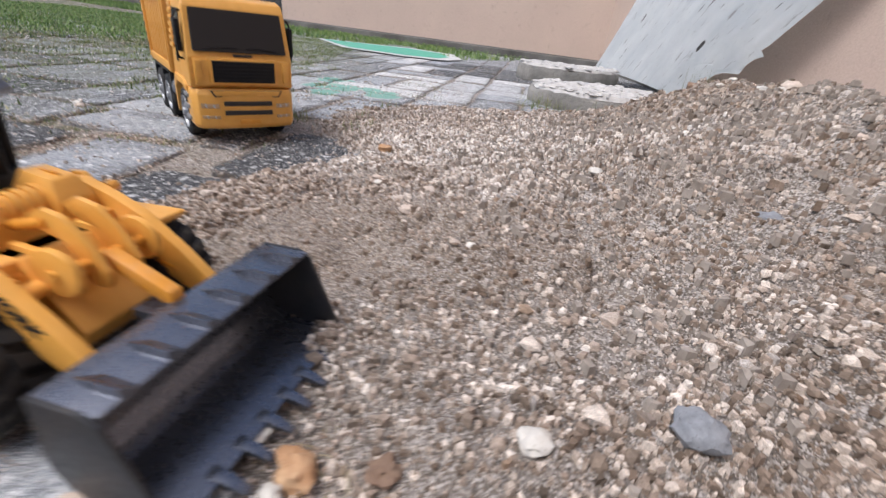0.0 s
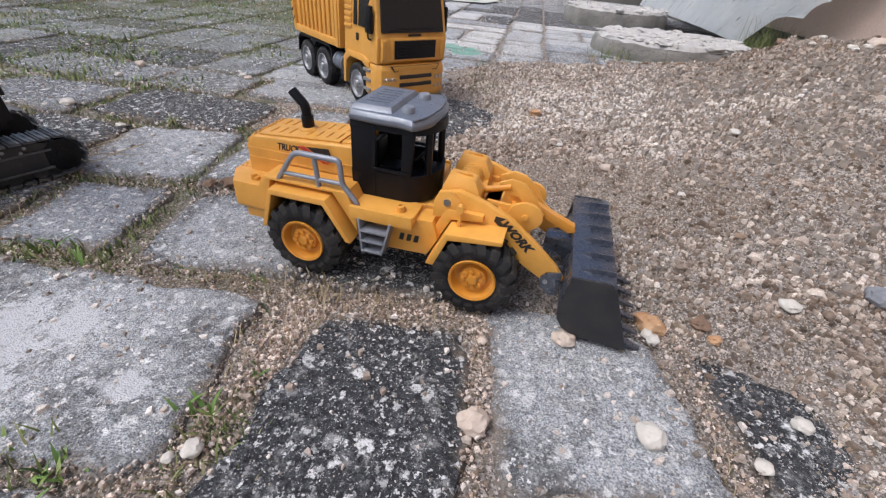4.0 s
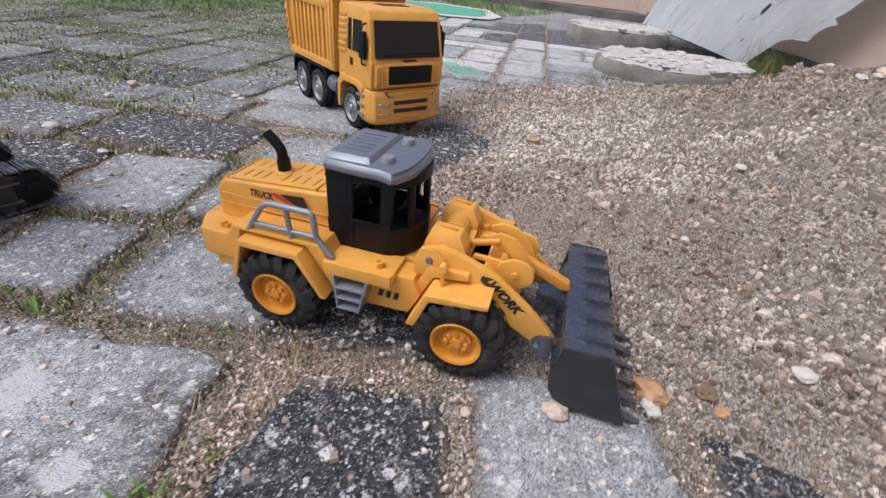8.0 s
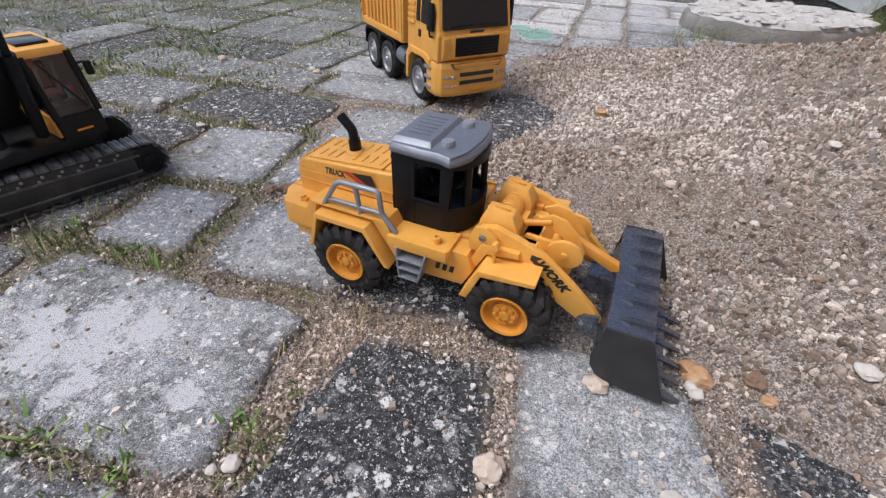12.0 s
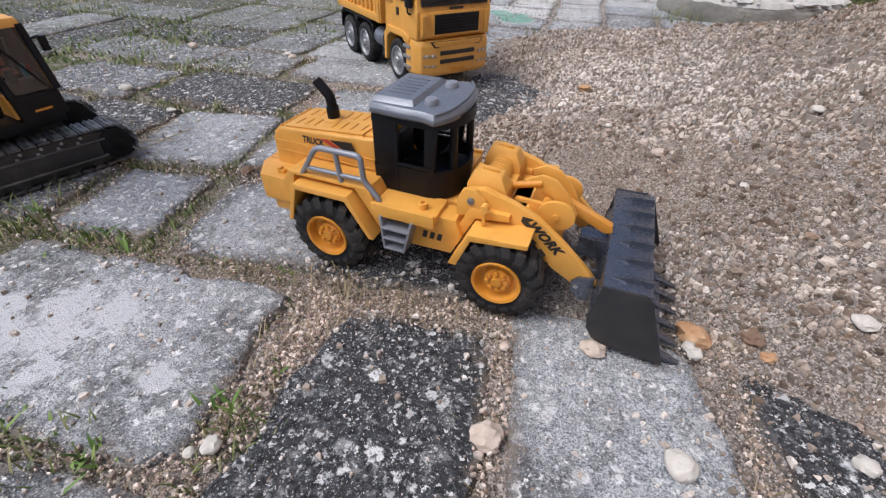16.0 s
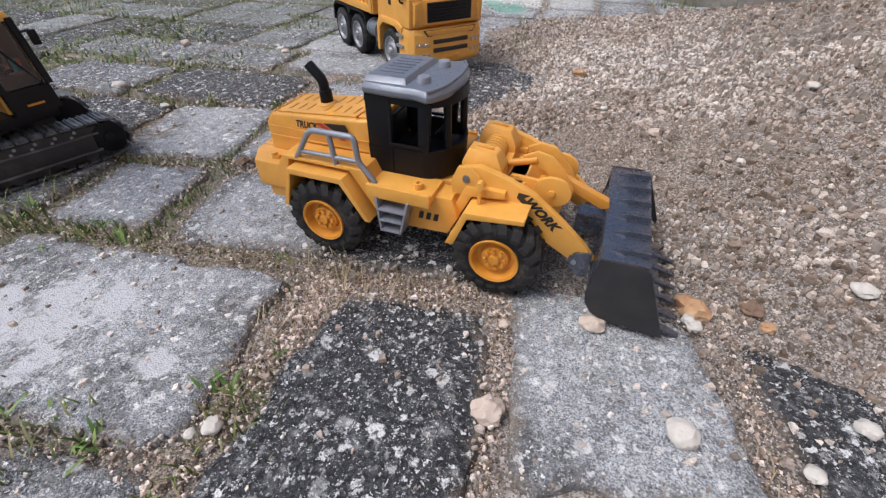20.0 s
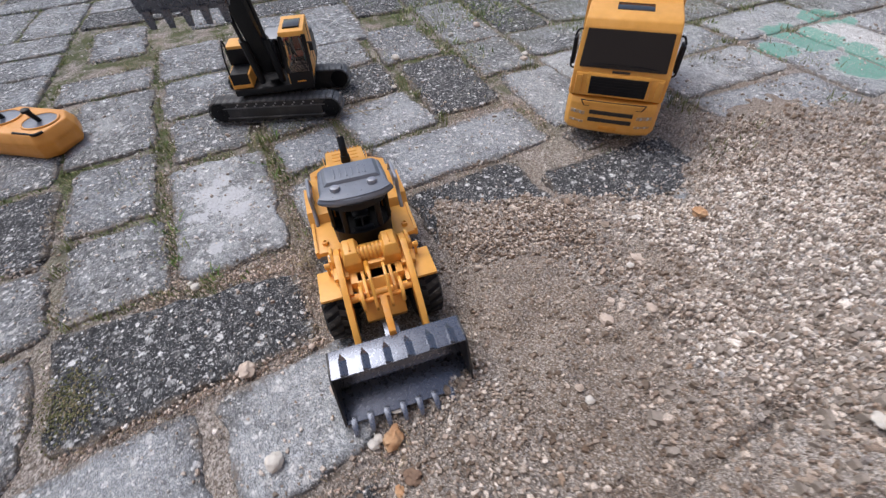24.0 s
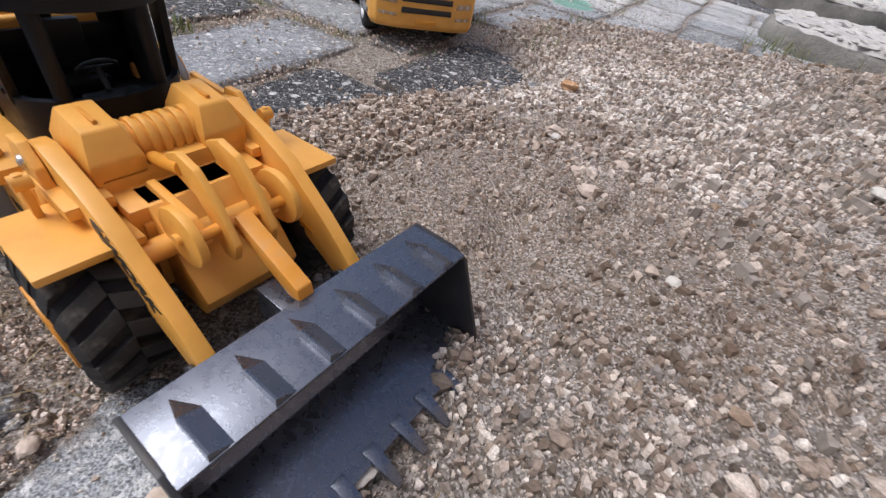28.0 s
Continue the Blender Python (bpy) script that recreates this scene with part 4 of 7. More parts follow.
L, M, D, P = PAVER_LIGHT, PAVER_MID, PAVER_DARK, PAVER_PAINT
paver(-0.82, -0.425, 0.07, 0.285, P, -2, shift={2: (0.0, -0.01), 3: (0.02, 0.006)})
paver(-0.405, -0.192, -0.14, 0.255, D, 0, shift={3: (0.058, -0.004), 0: (-0.02, 0.0)})
paver(-0.165, 0.028, 0.085, 0.3, L, 1, shift={2: (-0.03, -0.02)})
paver(-0.165, 0.035, -0.30, 0.055, L, 3)
paver(-0.605, -0.40, 0.31, 0.49, L, 1)
paver(-0.395, -0.195, 0.3, 0.49, D, 0)
paver(-0.80, -0.65, 0.325, 0.485, L, 3)
paver(-0.865, -0.655, 0.515, 0.735, L, 4)
paver(-0.63, -0.445, 0.52, 0.935, L, -4)
paver(-0.425, -0.25, 0.52, 0.79, D, -4)
paver(-1.02, -0.675, 0.765, 0.965, D, -8)
paver(-0.775, -0.46, 0.985, 1.165, L, -8)
paver(-0.325, -0.14, 0.8, 1.15, D, -6)
paver(-0.125, 0.06, 0.95, 1.27, L, -6)
paver(-1.05, -0.8, 0.99, 1.18, M, -8)
paver(-0.43, -0.345, 0.96, 1.2, M, -6)
paver(-0.94, -0.675, -0.135, 0.05, M, -4)
paver(-0.655, -0.43, -0.13, 0.05, M, -2)
paver(-0.61, -0.42, -0.36, -0.155, M, 2)
paver(-0.9, -0.63, -0.36, -0.16, D, -3)
paver(0.055, 0.175, 0.07, 0.25, D, 4, -0.002)
paver(-1.06, -0.845, 0.1, 0.29, M, -3)
paver(-1.03, -0.83, 0.33, 0.5, M, 0)
paver(-1.1, -0.89, 0.53, 0.74, D, -4)
paver(-1.34, -0.965, -0.14, 0.07, M, -4)
paver(-1.53, -1.36, -0.19, 0.08, M, -5)
paver(-1.335, -1.085, 0.1, 0.3, M, -5)
paver(-1.64, -1.36, 0.11, 0.32, M, -4)
paver(-1.98, -1.67, -0.1, 0.09, M, -4)
paver(-1.3, -1.055, 0.33, 0.51, M, -4)
paver(-1.34, -1.125, 0.54, 0.75, M, -5)
paver(-1.35, -1.05, 0.78, 0.98, M, -7)
paver(-1.23, -0.93, -0.36, -0.16, M, -5)
paver(-0.4, -0.18, -0.4, -0.17, M, 2)
# crumbs spilled over the slab edges
spill = []
for o in list(paving.children):
    c, hx, hy = o.matrix_world.translation, o.dimensions.x / 2, o.dimensions.y / 2
    k = int(7500 * (hx + hy))
    px, py = rng.uniform(-hx, hx, k), rng.uniform(-hy, hy, k)
    edge = np.minimum(hx - np.abs(px), hy - np.abs(py))
    a = o.matrix_world.to_euler().z
    wx, wy = c.x + px * math.cos(a) - py * math.sin(a), c.y + px * math.sin(a) + py * math.cos(a)
    ok = rng.uniform(0, 1, k) < np.exp(-edge / 0.014) * 1.3 * np.clip(3 * (value_noise(wx * 14, wy * 14, 51) - 0.3), 0, 1) + 0.05
    spill.append(np.stack([wx[ok], wy[ok]], 1))
spill = np.concatenate(spill)
v, f = chip_stones(spill[:, 0], spill[:, 1], np.full(len(spill), 0.0), 0.0007 + 0.0028 * rng.uniform(0, 1, len(spill)) ** 3, 0.7, rng)
tagged(toned("spilled_grit", v, f, GRAVEL, np.full(len(spill), 0.5)), "grit and crumbs spilled over the slab edges", "gravel", kind="stuff")
# the rest of the paving, laid in pairs on a grid
cell, tilt = 0.2115, radians(-7)
taken = [(o.matrix_world.translation.x, o.matrix_world.translation.y, o.dimensions.x / 2, o.dimensions.y / 2) for o in paving.children]
spot = lambda i, j: (-0.58 + cell * (i * math.cos(tilt) - j * math.sin(tilt)), 0.62 + cell * (i * math.sin(tilt) + j * math.cos(tilt)))


def is_free(i, j):
    x, y = spot(i, j)
    if any(abs(x - cx) < hx + 0.055 and abs(y - cy) < hy + 0.055 for cx, cy, hx, hy in taken):
        return False
    return math.hypot(x, y - 0.3) < 7.5 and x < 1.9 and y < 7.2 - 0.3 * x and float(gravel_mask(np.array(x - 0.05), np.array(y))) < 0.95


row_rnd = random.Random(31)
free = {(i, j) for i in range(-34, 14) for j in range(-12, 32) if is_free(i, j)}
laid = []
for i, j in sorted(free, key=lambda c: math.dist(spot(*c), (0, 0.3))):
    if (i, j) not in free:
        continue
    free.discard((i, j))
    steps_ = [(1, 0), (-1, 0), (0, 1), (0, -1)] if (i // 2 + j // 2) % 2 else [(0, 1), (0, -1), (1, 0), (-1, 0)]
    mate = next(((i + a, j + b) for a, b in steps_ if (i + a, j + b) in free), None)
    if mate:
        free.discard(mate)
    laid.append(((i, j), mate))
far_v, far_f, far_n = [], [], 0
for (i, j), mate in laid:
    x, y = spot(i, j)
    w, l = cell, cell
    if mate:
        x2, y2 = spot(*mate)
        x, y = (x + x2) / 2, (y + y2) / 2
        w, l = (2 * cell, cell) if mate[1] == j else (cell, 2 * cell)
    w, l = w - row_rnd.uniform(0.008, 0.02), l - row_rnd.uniform(0.008, 0.02)
    kind = row_rnd.choice([M, M, M, D] if x < -0.8 else ([L, L, L, L, M] if y > 1.5 else [L, L, M, M]))
    if x > -0.5 and y > 2.05 and row_rnd.random() < 0.65:
        kind = PAVER_WHITE
    if x > -0.1 and y > 3.1:
        kind = D
    turn = math.degrees(tilt) + row_rnd.uniform(-2.5, 2.5)
    dz = row_rnd.uniform(-0.004, 0.003)
    if len(paving.children) < 290:
        paver(x - w / 2, x + w / 2, y - l / 2, y + l / 2, kind, turn, dz)
    else:
        c, s_ = math.cos(radians(turn)), math.sin(radians(turn))
        ring = [(-w / 2, -l / 2), (w / 2, -l / 2), (w / 2, l / 2), (-w / 2, l / 2)]
        for z, k in ((-0.03, 1.0), (-0.004, 1.0), (0.0, 0.96)):
            far_v += [(x + (a * c - b * s_) * k, y + (a * s_ + b * c) * k, z + dz) for a, b in ring]
        for q in range(2):
            far_f += [(far_n + 4 * q + e, far_n + 4 * q + (e + 1) % 4, far_n + 4 * q + 4 + (e + 1) % 4, far_n + 4 * q + 4 + e) for e in range(4)]
        far_f.append((far_n + 8, far_n + 9, far_n + 10, far_n + 11))
        far_n += 12
if far_v:
    far_paving = new("far_pavers", mesh_from("far_pavers", np.array(far_v), np.array(far_f), [PAVER_MID], False))
    far_paving.parent = paving
    tagged(far_paving, "distant grey concrete pavers", kind="stuff")

# ---- the toy wheel loader ----


def share(src, name, parent, m):
    """Another part on the same mesh."""
    ob = new(name, src.data)
    ob.parent = parent
    ob.matrix_local = m
    if "label" in src:
        ob["label"] = src["label"]
    return ob


def lug_tyre(r, w, lug=0.004):
    """The carcass of an off-road tyre about the y axis."""
    prof = [(-w * 0.44, r * 0.5), (-w * 0.5, r * 0.58), (-w * 0.5, r * 0.8), (-w * 0.44, r * 0.92), (-w * 0.34, r - lug), (w * 0.34, r - lug), (w * 0.44, r * 0.92), (w * 0.5, r * 0.8), (w * 0.5, r * 0.58), (w * 0.44, r * 0.5), (w * 0.2, r * 0.45), (-w * 0.2, r * 0.45), (-w * 0.44, r * 0.5)]
    return lathe(prof, 48, caps=False)


def tread_block(r, w, s, lug=0.005):
    """One moulded lug, skewed so that the two rows meet in a chevron."""
    b = prism([(0.0, -lug * 1.3), (w * 0.5, -lug * 2.6), (w * 0.515, -lug * 1.6), (w * 0.43, lug * 0.55), (0.0, lug * 0.8)], -r * 0.1, r * 0.1, "x", 0.0006)
    bmesh.ops.transform(b, matrix=Matrix(((1, 0.42, 0, 0), (0, s, 0, 0), (0, 0, 1, 0), (0, 0, 0, 1))), verts=b.verts)
    bmesh.ops.transform(b, matrix=Matrix.Translation((0, 0, r - lug * 0.8)), verts=b.verts)
    return b


def loader_rim(r, w):
    y = -w * 0.5
    bm = lathe([(y + 0.02, r * 0.5), (y + 0.002, r * 0.56), (y - 0.0015, r * 0.545), (y - 0.0005, r * 0.49), (y + 0.009, r * 0.43), (y + 0.01, r * 0.33), (y + 0.005, r * 0.3), (y + 0.004, r * 0.13), (y + 0.0005, r * 0.11), (y + 0.0005, 0.0001)], 32)
    bolts = []
    for i in range(8):
        a = 2 * math.pi * i / 8
        c = (r * 0.215 * math.cos(a), y + 0.006, r * 0.215 * math.sin(a))
        bolts.append(rod(c, (c[0], y + 0.001, c[2]), 0.0027, 0.0022, 8))
    return join(bm, *bolts)


LOADER = pose(-0.2654, 0.383, 0, 0, 0, -11.6)
loader = empty("toy_wheel_loader", LOADER, "yellow plastic toy wheel loader with grey roof and dark bucket", "toy loader")

R, TW, TRACK, AX = 0.0475, 0.046, 0.067, 0.1085
tyre0 = None
for x, s in ((-AX, -1), (AX, -1), (-AX, 1), (AX, 1)):
    m = pose(x, s * TRACK, R, 0, 37 * (x > 0), 0 if s < 0 else 180)
    if tyre0 is None:
        tyre0 = part("wheel", lug_tyre(R, TW), RUBBER, loader, "chunky dusty black rubber tyre")
        rim0 = part("rim", loader_rim(R, TW), YELLOW_DARK, tyre0, "yellow wheel hub with moulded bolts")
        tyre0.matrix_local = m
        lugs = [part("tread_block", tread_block(R, TW, side), DUSTY_TREAD, tyre0) for side in (-1, 1)]
        lugs[1].matrix_local = pose(0, 0, 0, 0, 360 / 34, 0)
        wheel = tyre0
    else:
        wheel = share(tyre0, "wheel", loader, m)
        share(rim0, "rim", wheel, Matrix.Identity(4))
        for k in (0, 1):
            share(lugs[k], "tread_block", wheel, pose(0, 0, 0, 0, k * 360 / 34, 0))
    for i in range(1, 17):
        for k in (0, 1):
            share(lugs[k], "tread_block", wheel, pose(0, 0, 0, 0, (i + k * 0.5) * 360 / 17, 0))
for x in (-AX, AX):
    part("axle", rod((x, -0.05, R), (x, 0.05, R), 0.009), BLACK, loader)

# rear body
part("chassis", join(box(-0.165, 0.03, -0.042, 0.042, 0.042, 0.088, 0.002), box(0.02, 0.12, -0.036, 0.036, 0.05, 0.098, 0.002)), YELLOW, loader)
out = [(-0.165, -0.073), (-0.222, -0.073), (-0.243, -0.045), (-0.247, 0.0), (-0.243, 0.045), (-0.222, 0.073), (-0.165, 0.073)]
low = [(-0.165, -0.066), (-0.214, -0.066), (-0.23, -0.042), (-0.233, 0.0), (-0.23, 0.042), (-0.214, 0.066), (-0.165, 0.066)]
part("counterweight", loft([[(x, y, 0.05) for x, y in low], [(x, y, 0.062) for x, y in low], [(x, y, 0.068) for x, y in out], [(x, y, 0.099) for x, y in out]], 0.0018), YELLOW, loader)
for s in (-1, 1):
    part("tow_lug", join(rod((-0.198, s * 0.06, 0.098), (-0.198, s * 0.06, 0.106), 0.0045, 0.004, 10), box(-0.2, -0.19, s * 0.06 - 0.003, s * 0.06 + 0.003, 0.099, 0.103, 0.0008)), YELLOW, loader)
# studs moulded into the tail deck
studs = []
for i in range(4):
    for j in range(-4, 5):
        yy = j * 0.0085
        if abs(yy) > 0.04 and i > 1:
            continue
        studs.append(rod((-0.239 + i * 0.006, yy, 0.098), (-0.239 + i * 0.006, yy, 0.1), 0.0018, 0.0012, 6))
part("anti_slip_studs", join(*studs), YELLOW, loader)
part("rear_deck", box(-0.17, -0.048, -0.066, 0.066, 0.086, 0.1035, 0.002), YELLOW, loader)
hood = [(-0.222, 0.098), (-0.226, 0.13), (-0.212, 0.142), (-0.12, 0.1475), (-0.058, 0.1515), (-0.058, 0.098)]
hb = prism(hood, -0.041, 0.041, "y", 0)
for v in hb.verts:
    if v.co.z > 0.125:
        v.co.y *= 0.9
    if v.co.x < -0.2:
        v.co.y *= 0.94
soft(hb, 0.0035, 3)
part("engine_hood", hb, YELLOW, loader)
for s in (-1, 1):
    for z in (0.117, 0.1285):
        part("hood_seam", box(-0.218, -0.06, s * 0.0405 - 0.0007, s * 0.0405 + 0.0007, z, z + 0.0014, 0.0004), YELLOW, loader)
hatch = prism([(-0.205, 0.1425), (-0.12, 0.1478), (-0.066, 0.151), (-0.066, 0.1528), (-0.12, 0.1496), (-0.205, 0.1443)], -0.031, 0.031, "y", 0.0008)
part("hood_hatch", hatch, YELLOW, loader)
louvre = prism([(-0.0022, -0.001), (0.0022, -0.001), (0.0014, 0.0011), (-0.0005, 0.0014)], -0.009, 0.009, "y", 0.0005)
louvre0 = None
for j, y in ((0, -0.0145), (1, 0.0145)):
    for i in range(9):
        x = -0.192 + i * 0.0145
        if abs(x + 0.147) < 0.011:
            continue
        z = np.interp(x, [-0.205, -0.12, -0.066], [0.1443, 0.1496, 0.1528])
        m = pose(x, y, float(z), 0, -3, 0)
        if louvre0 is None:
            louvre0 = part("louvre", louvre, YELLOW, loader)
            louvre0.matrix_local = m
        else:
            share(louvre0, "louvre", loader, m)
part("exhaust_base", lathe([(0.0, 0.0125), (0.003, 0.012), (0.005, 0.0095), (0.0052, 0.0001)], 20, "z", (-0.147, 0, 0.146)), YELLOW, loader)
part("exhaust_pipe", join(rod((-0.147, 0, 0.149), (-0.148, 0, 0.168), 0.0085, 0.0082, 16, 0.001), tube([(-0.148, 0, 0.164), (-0.149, 0, 0.181), (-0.168, 0, 0.2)], 0.0064, 12)), BLACK, loader, "bent black exhaust pipe")

rear_slot = prism([(-0.0022, -0.001), (0.0022, -0.001), (0.0014, 0.0012), (-0.0014, 0.0012)], -0.0085, 0.0085, "x", 0.0005)
slot0 = part("rear_slot", rear_slot, YELLOW, loader)
slot0.matrix_local = pose(-0.2195, -0.028, 0.1375, 0, -42, 0)
for i in range(1, 9):
    share(slot0, "rear_slot", loader, pose(-0.2195, -0.028 + i * 0.007, 0.1375, 0, -42, 0))
part("hatch_seam", box(-0.0805, -0.0795, -0.0345, 0.0345, 0.151, 0.1535, 0.0003), YELLOW_DARK, loader)

# prints on the hood
for s, turn in ((-1, 0), (1, 180)):
    y = s * 0.0412
    lettering("TRUCK", 0.0105, 0.0002, pose(-0.152, s * 0.0405, 0.1365, 84, 0, turn), INK, loader, "lettering", "black TRUCK lettering", 0.12, "CENTER", 0.035)
    part("decal", prism([(-0.124, 0.1425), (-0.092, 0.1445), (-0.086, 0.13), (-0.094, 0.1285)], y - 0.0002, y + 0.0002, "y", 0), INK, loader)
    part("decal", prism([(-0.138, 0.1415), (-0.127, 0.1425), (-0.092, 0.126), (-0.1, 0.126)], y - 0.0004, y + 0.0004, "y", 0), RED, loader)

# rear fenders, rails, platforms and steps
for s in (-1, 1):
    ya, yb = s * 0.044, s * 0.088
    arch = [(-0.171, 0.056), (-0.153, 0.1065), (-0.074, 0.1065), (-0.043, 0.058), (-0.05, 0.058), (-0.078, 0.0995), (-0.149, 0.0995), (-0.164, 0.056)]
    part("rear_fender", prism(arch, ya, yb, "y", 0.0012), YELLOW, loader)
    part("fender_cheek", prism([(-0.171, 0.07), (-0.158, 0.111), (-0.07, 0.111), (-0.04, 0.068), (-0.04, 0.09), (-0.052, 0.115), (-0.168, 0.115), (-0.18, 0.098)], s * 0.04, s * 0.076, "y", 0.0015), YELLOW, loader)
    yr = s * 0.073
    rail = [tube(bend=0.22, r=0.0033, pts=[(-0.146, yr, 0.114), (-0.118, yr, 0.149), (-0.06, yr, 0.149), (-0.058, yr, 0.122), (-0.04, yr, 0.103), (-0.036, yr, 0.078)]), tube([(-0.139, yr, 0.1225), (-0.058, yr, 0.1225)], 0.0026), tube([(-0.092, yr, 0.149), (-0.088, yr, 0.113)], 0.003)]
    part("handrail", join(*rail), RAIL_GREY, loader, "grey plastic handrail")
    part("side_platform", join(box(-0.045, 0.032, s * 0.04, s * 0.083, 0.092, 0.101, 0.0015), box(-0.045, 0.032, s * 0.079, s * 0.084, 0.09, 0.1045, 0.001)), YELLOW, loader)
    part("filler_cap", lathe([(0.0, 0.0055), (0.007, 0.0052), (0.0072, 0.0028), (0.004, 0.0026), (0.004, 0.0001)], 16, "z", (0.012, s * 0.066, 0.1005)), YELLOW, loader)
    part("side_skirt", prism([(-0.042, 0.06), (-0.04, 0.096), (0.052, 0.096), (0.06, 0.075), (0.048, 0.052), (-0.02, 0.05)], s * 0.04, s * 0.068, "y", 0.0015), YELLOW, loader)
    for i in range(3):
        x = 0.0115 + i * 0.0092
        part("vent_slot", prism([(x, 0.0655), (x + 0.0055, 0.0655), (x + 0.0075, 0.0745), (x + 0.002, 0.0745)], s * 0.0675, s * 0.0684, "y", 0), INK, loader)
    steps = [prism([(-0.034, 0.092), (-0.03, 0.05), (-0.0275, 0.05), (-0.031, 0.092)], s * 0.066, s * 0.087, "y", 0.0005), prism([(0.008, 0.092), (-0.003, 0.05), (-0.0055, 0.05), (0.005, 0.092)], s * 0.066, s * 0.087, "y", 0.0005), prism([(-0.032, 0.092), (-0.029, 0.05), (-0.004, 0.05), (0.006, 0.092)], s * 0.064, s * 0.067, "y", 0.0005)]
    for z, xa, xb in ((0.051, -0.0295, -0.0045), (0.064, -0.031, -0.0015), (0.077, -0.032, 0.002)):
        steps.append(box(xa, xb, s * 0.065, s * 0.0875, z, z + 0.0025, 0.0006))
    frame_ob = part("boarding_ladder", steps[2], RAIL_GREY, loader, "grey plastic boarding ladder")
    for side_bm in steps[:2]:
        part("ladder_side", side_bm, RAIL_GREY, frame_ob)
    for tread_bm in steps[3:]:
        part("step", tread_bm, RAIL_GREY, frame_ob)

# cab
arc = [(-0.058, -0.046), (0.012, -0.046)] + [(0.012 + 0.037 * math.sin(math.radians(a)), -0.046 * math.cos(math.radians(a))) for a in range(15, 180, 15)] + [(0.012, 0.046), (-0.058, 0.046)]
inner = [(0.0 + (x + 0.006) * 0.92 - 0.006, y * 0.92) for x, y in arc]
def cab_band(z0, z1, grow0=1.0, grow1=1.0):
    return loft([[(x * grow0, y * grow0, z0) for x, y in arc], [(x * grow1, y * grow1, z1) for x, y in arc], [(x * grow1, y * grow1, z1) for x, y in inner], [(x * grow0, y * grow0, z0) for x, y in inner], [(x * grow0, y * grow0, z0) for x, y in arc]], 0, False)
part("cab_shell", join(cab_band(0.1, 0.137, 1.0, 1.02), cab_band(0.19, 0.203, 1.02, 1.0)), BLACK, loader, "glossy black cab with open windows")
part("cab_floor", prism(inner, 0.098, 0.106, "z", 0), BLACK, loader)
for s in (-1, 1):
    part("cab_rear_quarter", box(-0.0585, -0.027, s * 0.0425, s * 0.0468, 0.13, 0.195, 0.001), BLACK, loader)
    part("door_frame", box(-0.03, -0.026, s * 0.043, s * 0.0475, 0.105, 0.195, 0.0008), BLACK, loader)
    part("door_sill", box(-0.03, 0.018, s * 0.0455, s * 0.048, 0.1385, 0.1425, 0.0006), BLACK, loader)
    part("front_pillar", prism([(0.008, 0.132), (0.021, 0.132), (0.025, 0.195), (0.009, 0.195)], s * 0.0415, s * 0.0465, "y", 0.0008), BLACK, loader)
    part("windscreen_post", rod((0.0375, s * 0.0262, 0.132), (0.0365, s * 0.0262, 0.193), 0.0048, 0.0048, 10), BLACK, loader)
part("cab_back", join(box(-0.0585, -0.0545, -0.044, 0.044, 0.13, 0.152, 0.0008), box(-0.0585, -0.0545, -0.044, -0.03, 0.15, 0.195, 0.0008), box(-0.0585, -0.0545, 0.03, 0.044, 0.15, 0.195, 0.0008), box(-0.0585, -0.0545, -0.004, 0.004, 0.15, 0.195, 0.0008)), BLACK, loader)
part("seat", join(box(-0.04, -0.012, -0.014, 0.014, 0.118, 0.128, 0.003), box(-0.046, -0.038, -0.014, 0.014, 0.122, 0.162, 0.003), box(-0.036, -0.018, -0.007, 0.007, 0.105, 0.119, 0.001)), BLACK, loader)
wheel_ring = [[(0.012 + 0.0025 * math.cos(b) * 0.5 + (0.011 + 0.0014 * math.cos(b)) * math.cos(a) * 0.6, (0.011 + 0.0014 * math.cos(b)) * math.sin(a), 0.146 + 0.0014 * math.sin(b) - (0.011) * math.cos(a) * -0.6) for b in [k * math.pi / 3 for k in range(6)]] for a in [k * math.pi / 12 for k in range(25)]]
part("steering_wheel", join(loft(wheel_ring, 0, False), rod((0.012, 0, 0.146), (0.026, 0, 0.125), 0.002), rod((0.012, -0.011, 0.146), (0.012, 0.011, 0.146), 0.0012, None, 6), box(0.02, 0.036, -0.016, 0.016, 0.105, 0.134, 0.003)), BLACK, loader)
part("cab_lamp", rod((-0.01, 0.0, 0.1925), (-0.01, 0.0, 0.1985), 0.004, 0.0045, 12), BLUE_LED, loader, "small blue lamp under the roof")

# roof
roof_line = [(x * 0.93 + 0.004, y * 0.94) for x, y in [(-0.067, -0.053), (-0.02, -0.056), (0.012, -0.056), (0.03, -0.061), (0.036, -0.056), (0.047, -0.04), (0.053, -0.02), (0.055, 0.0), (0.053, 0.02), (0.047, 0.04), (0.036, 0.056), (0.03, 0.061), (0.012, 0.056), (-0.02, 0.056), (-0.067, 0.053)]]
part("roof", loft([[(x * 0.97, y * 0.97, 0.199) for x, y in roof_line], [(x, y, 0.2015) for x, y in roof_line], [(x, y, 0.206) for x, y in roof_line], [(x * 0.95 - 0.001, y * 0.93, 0.2115) for x, y in roof_line]], 0.001), GREY, loader, "metallic grey moulded cab roof")
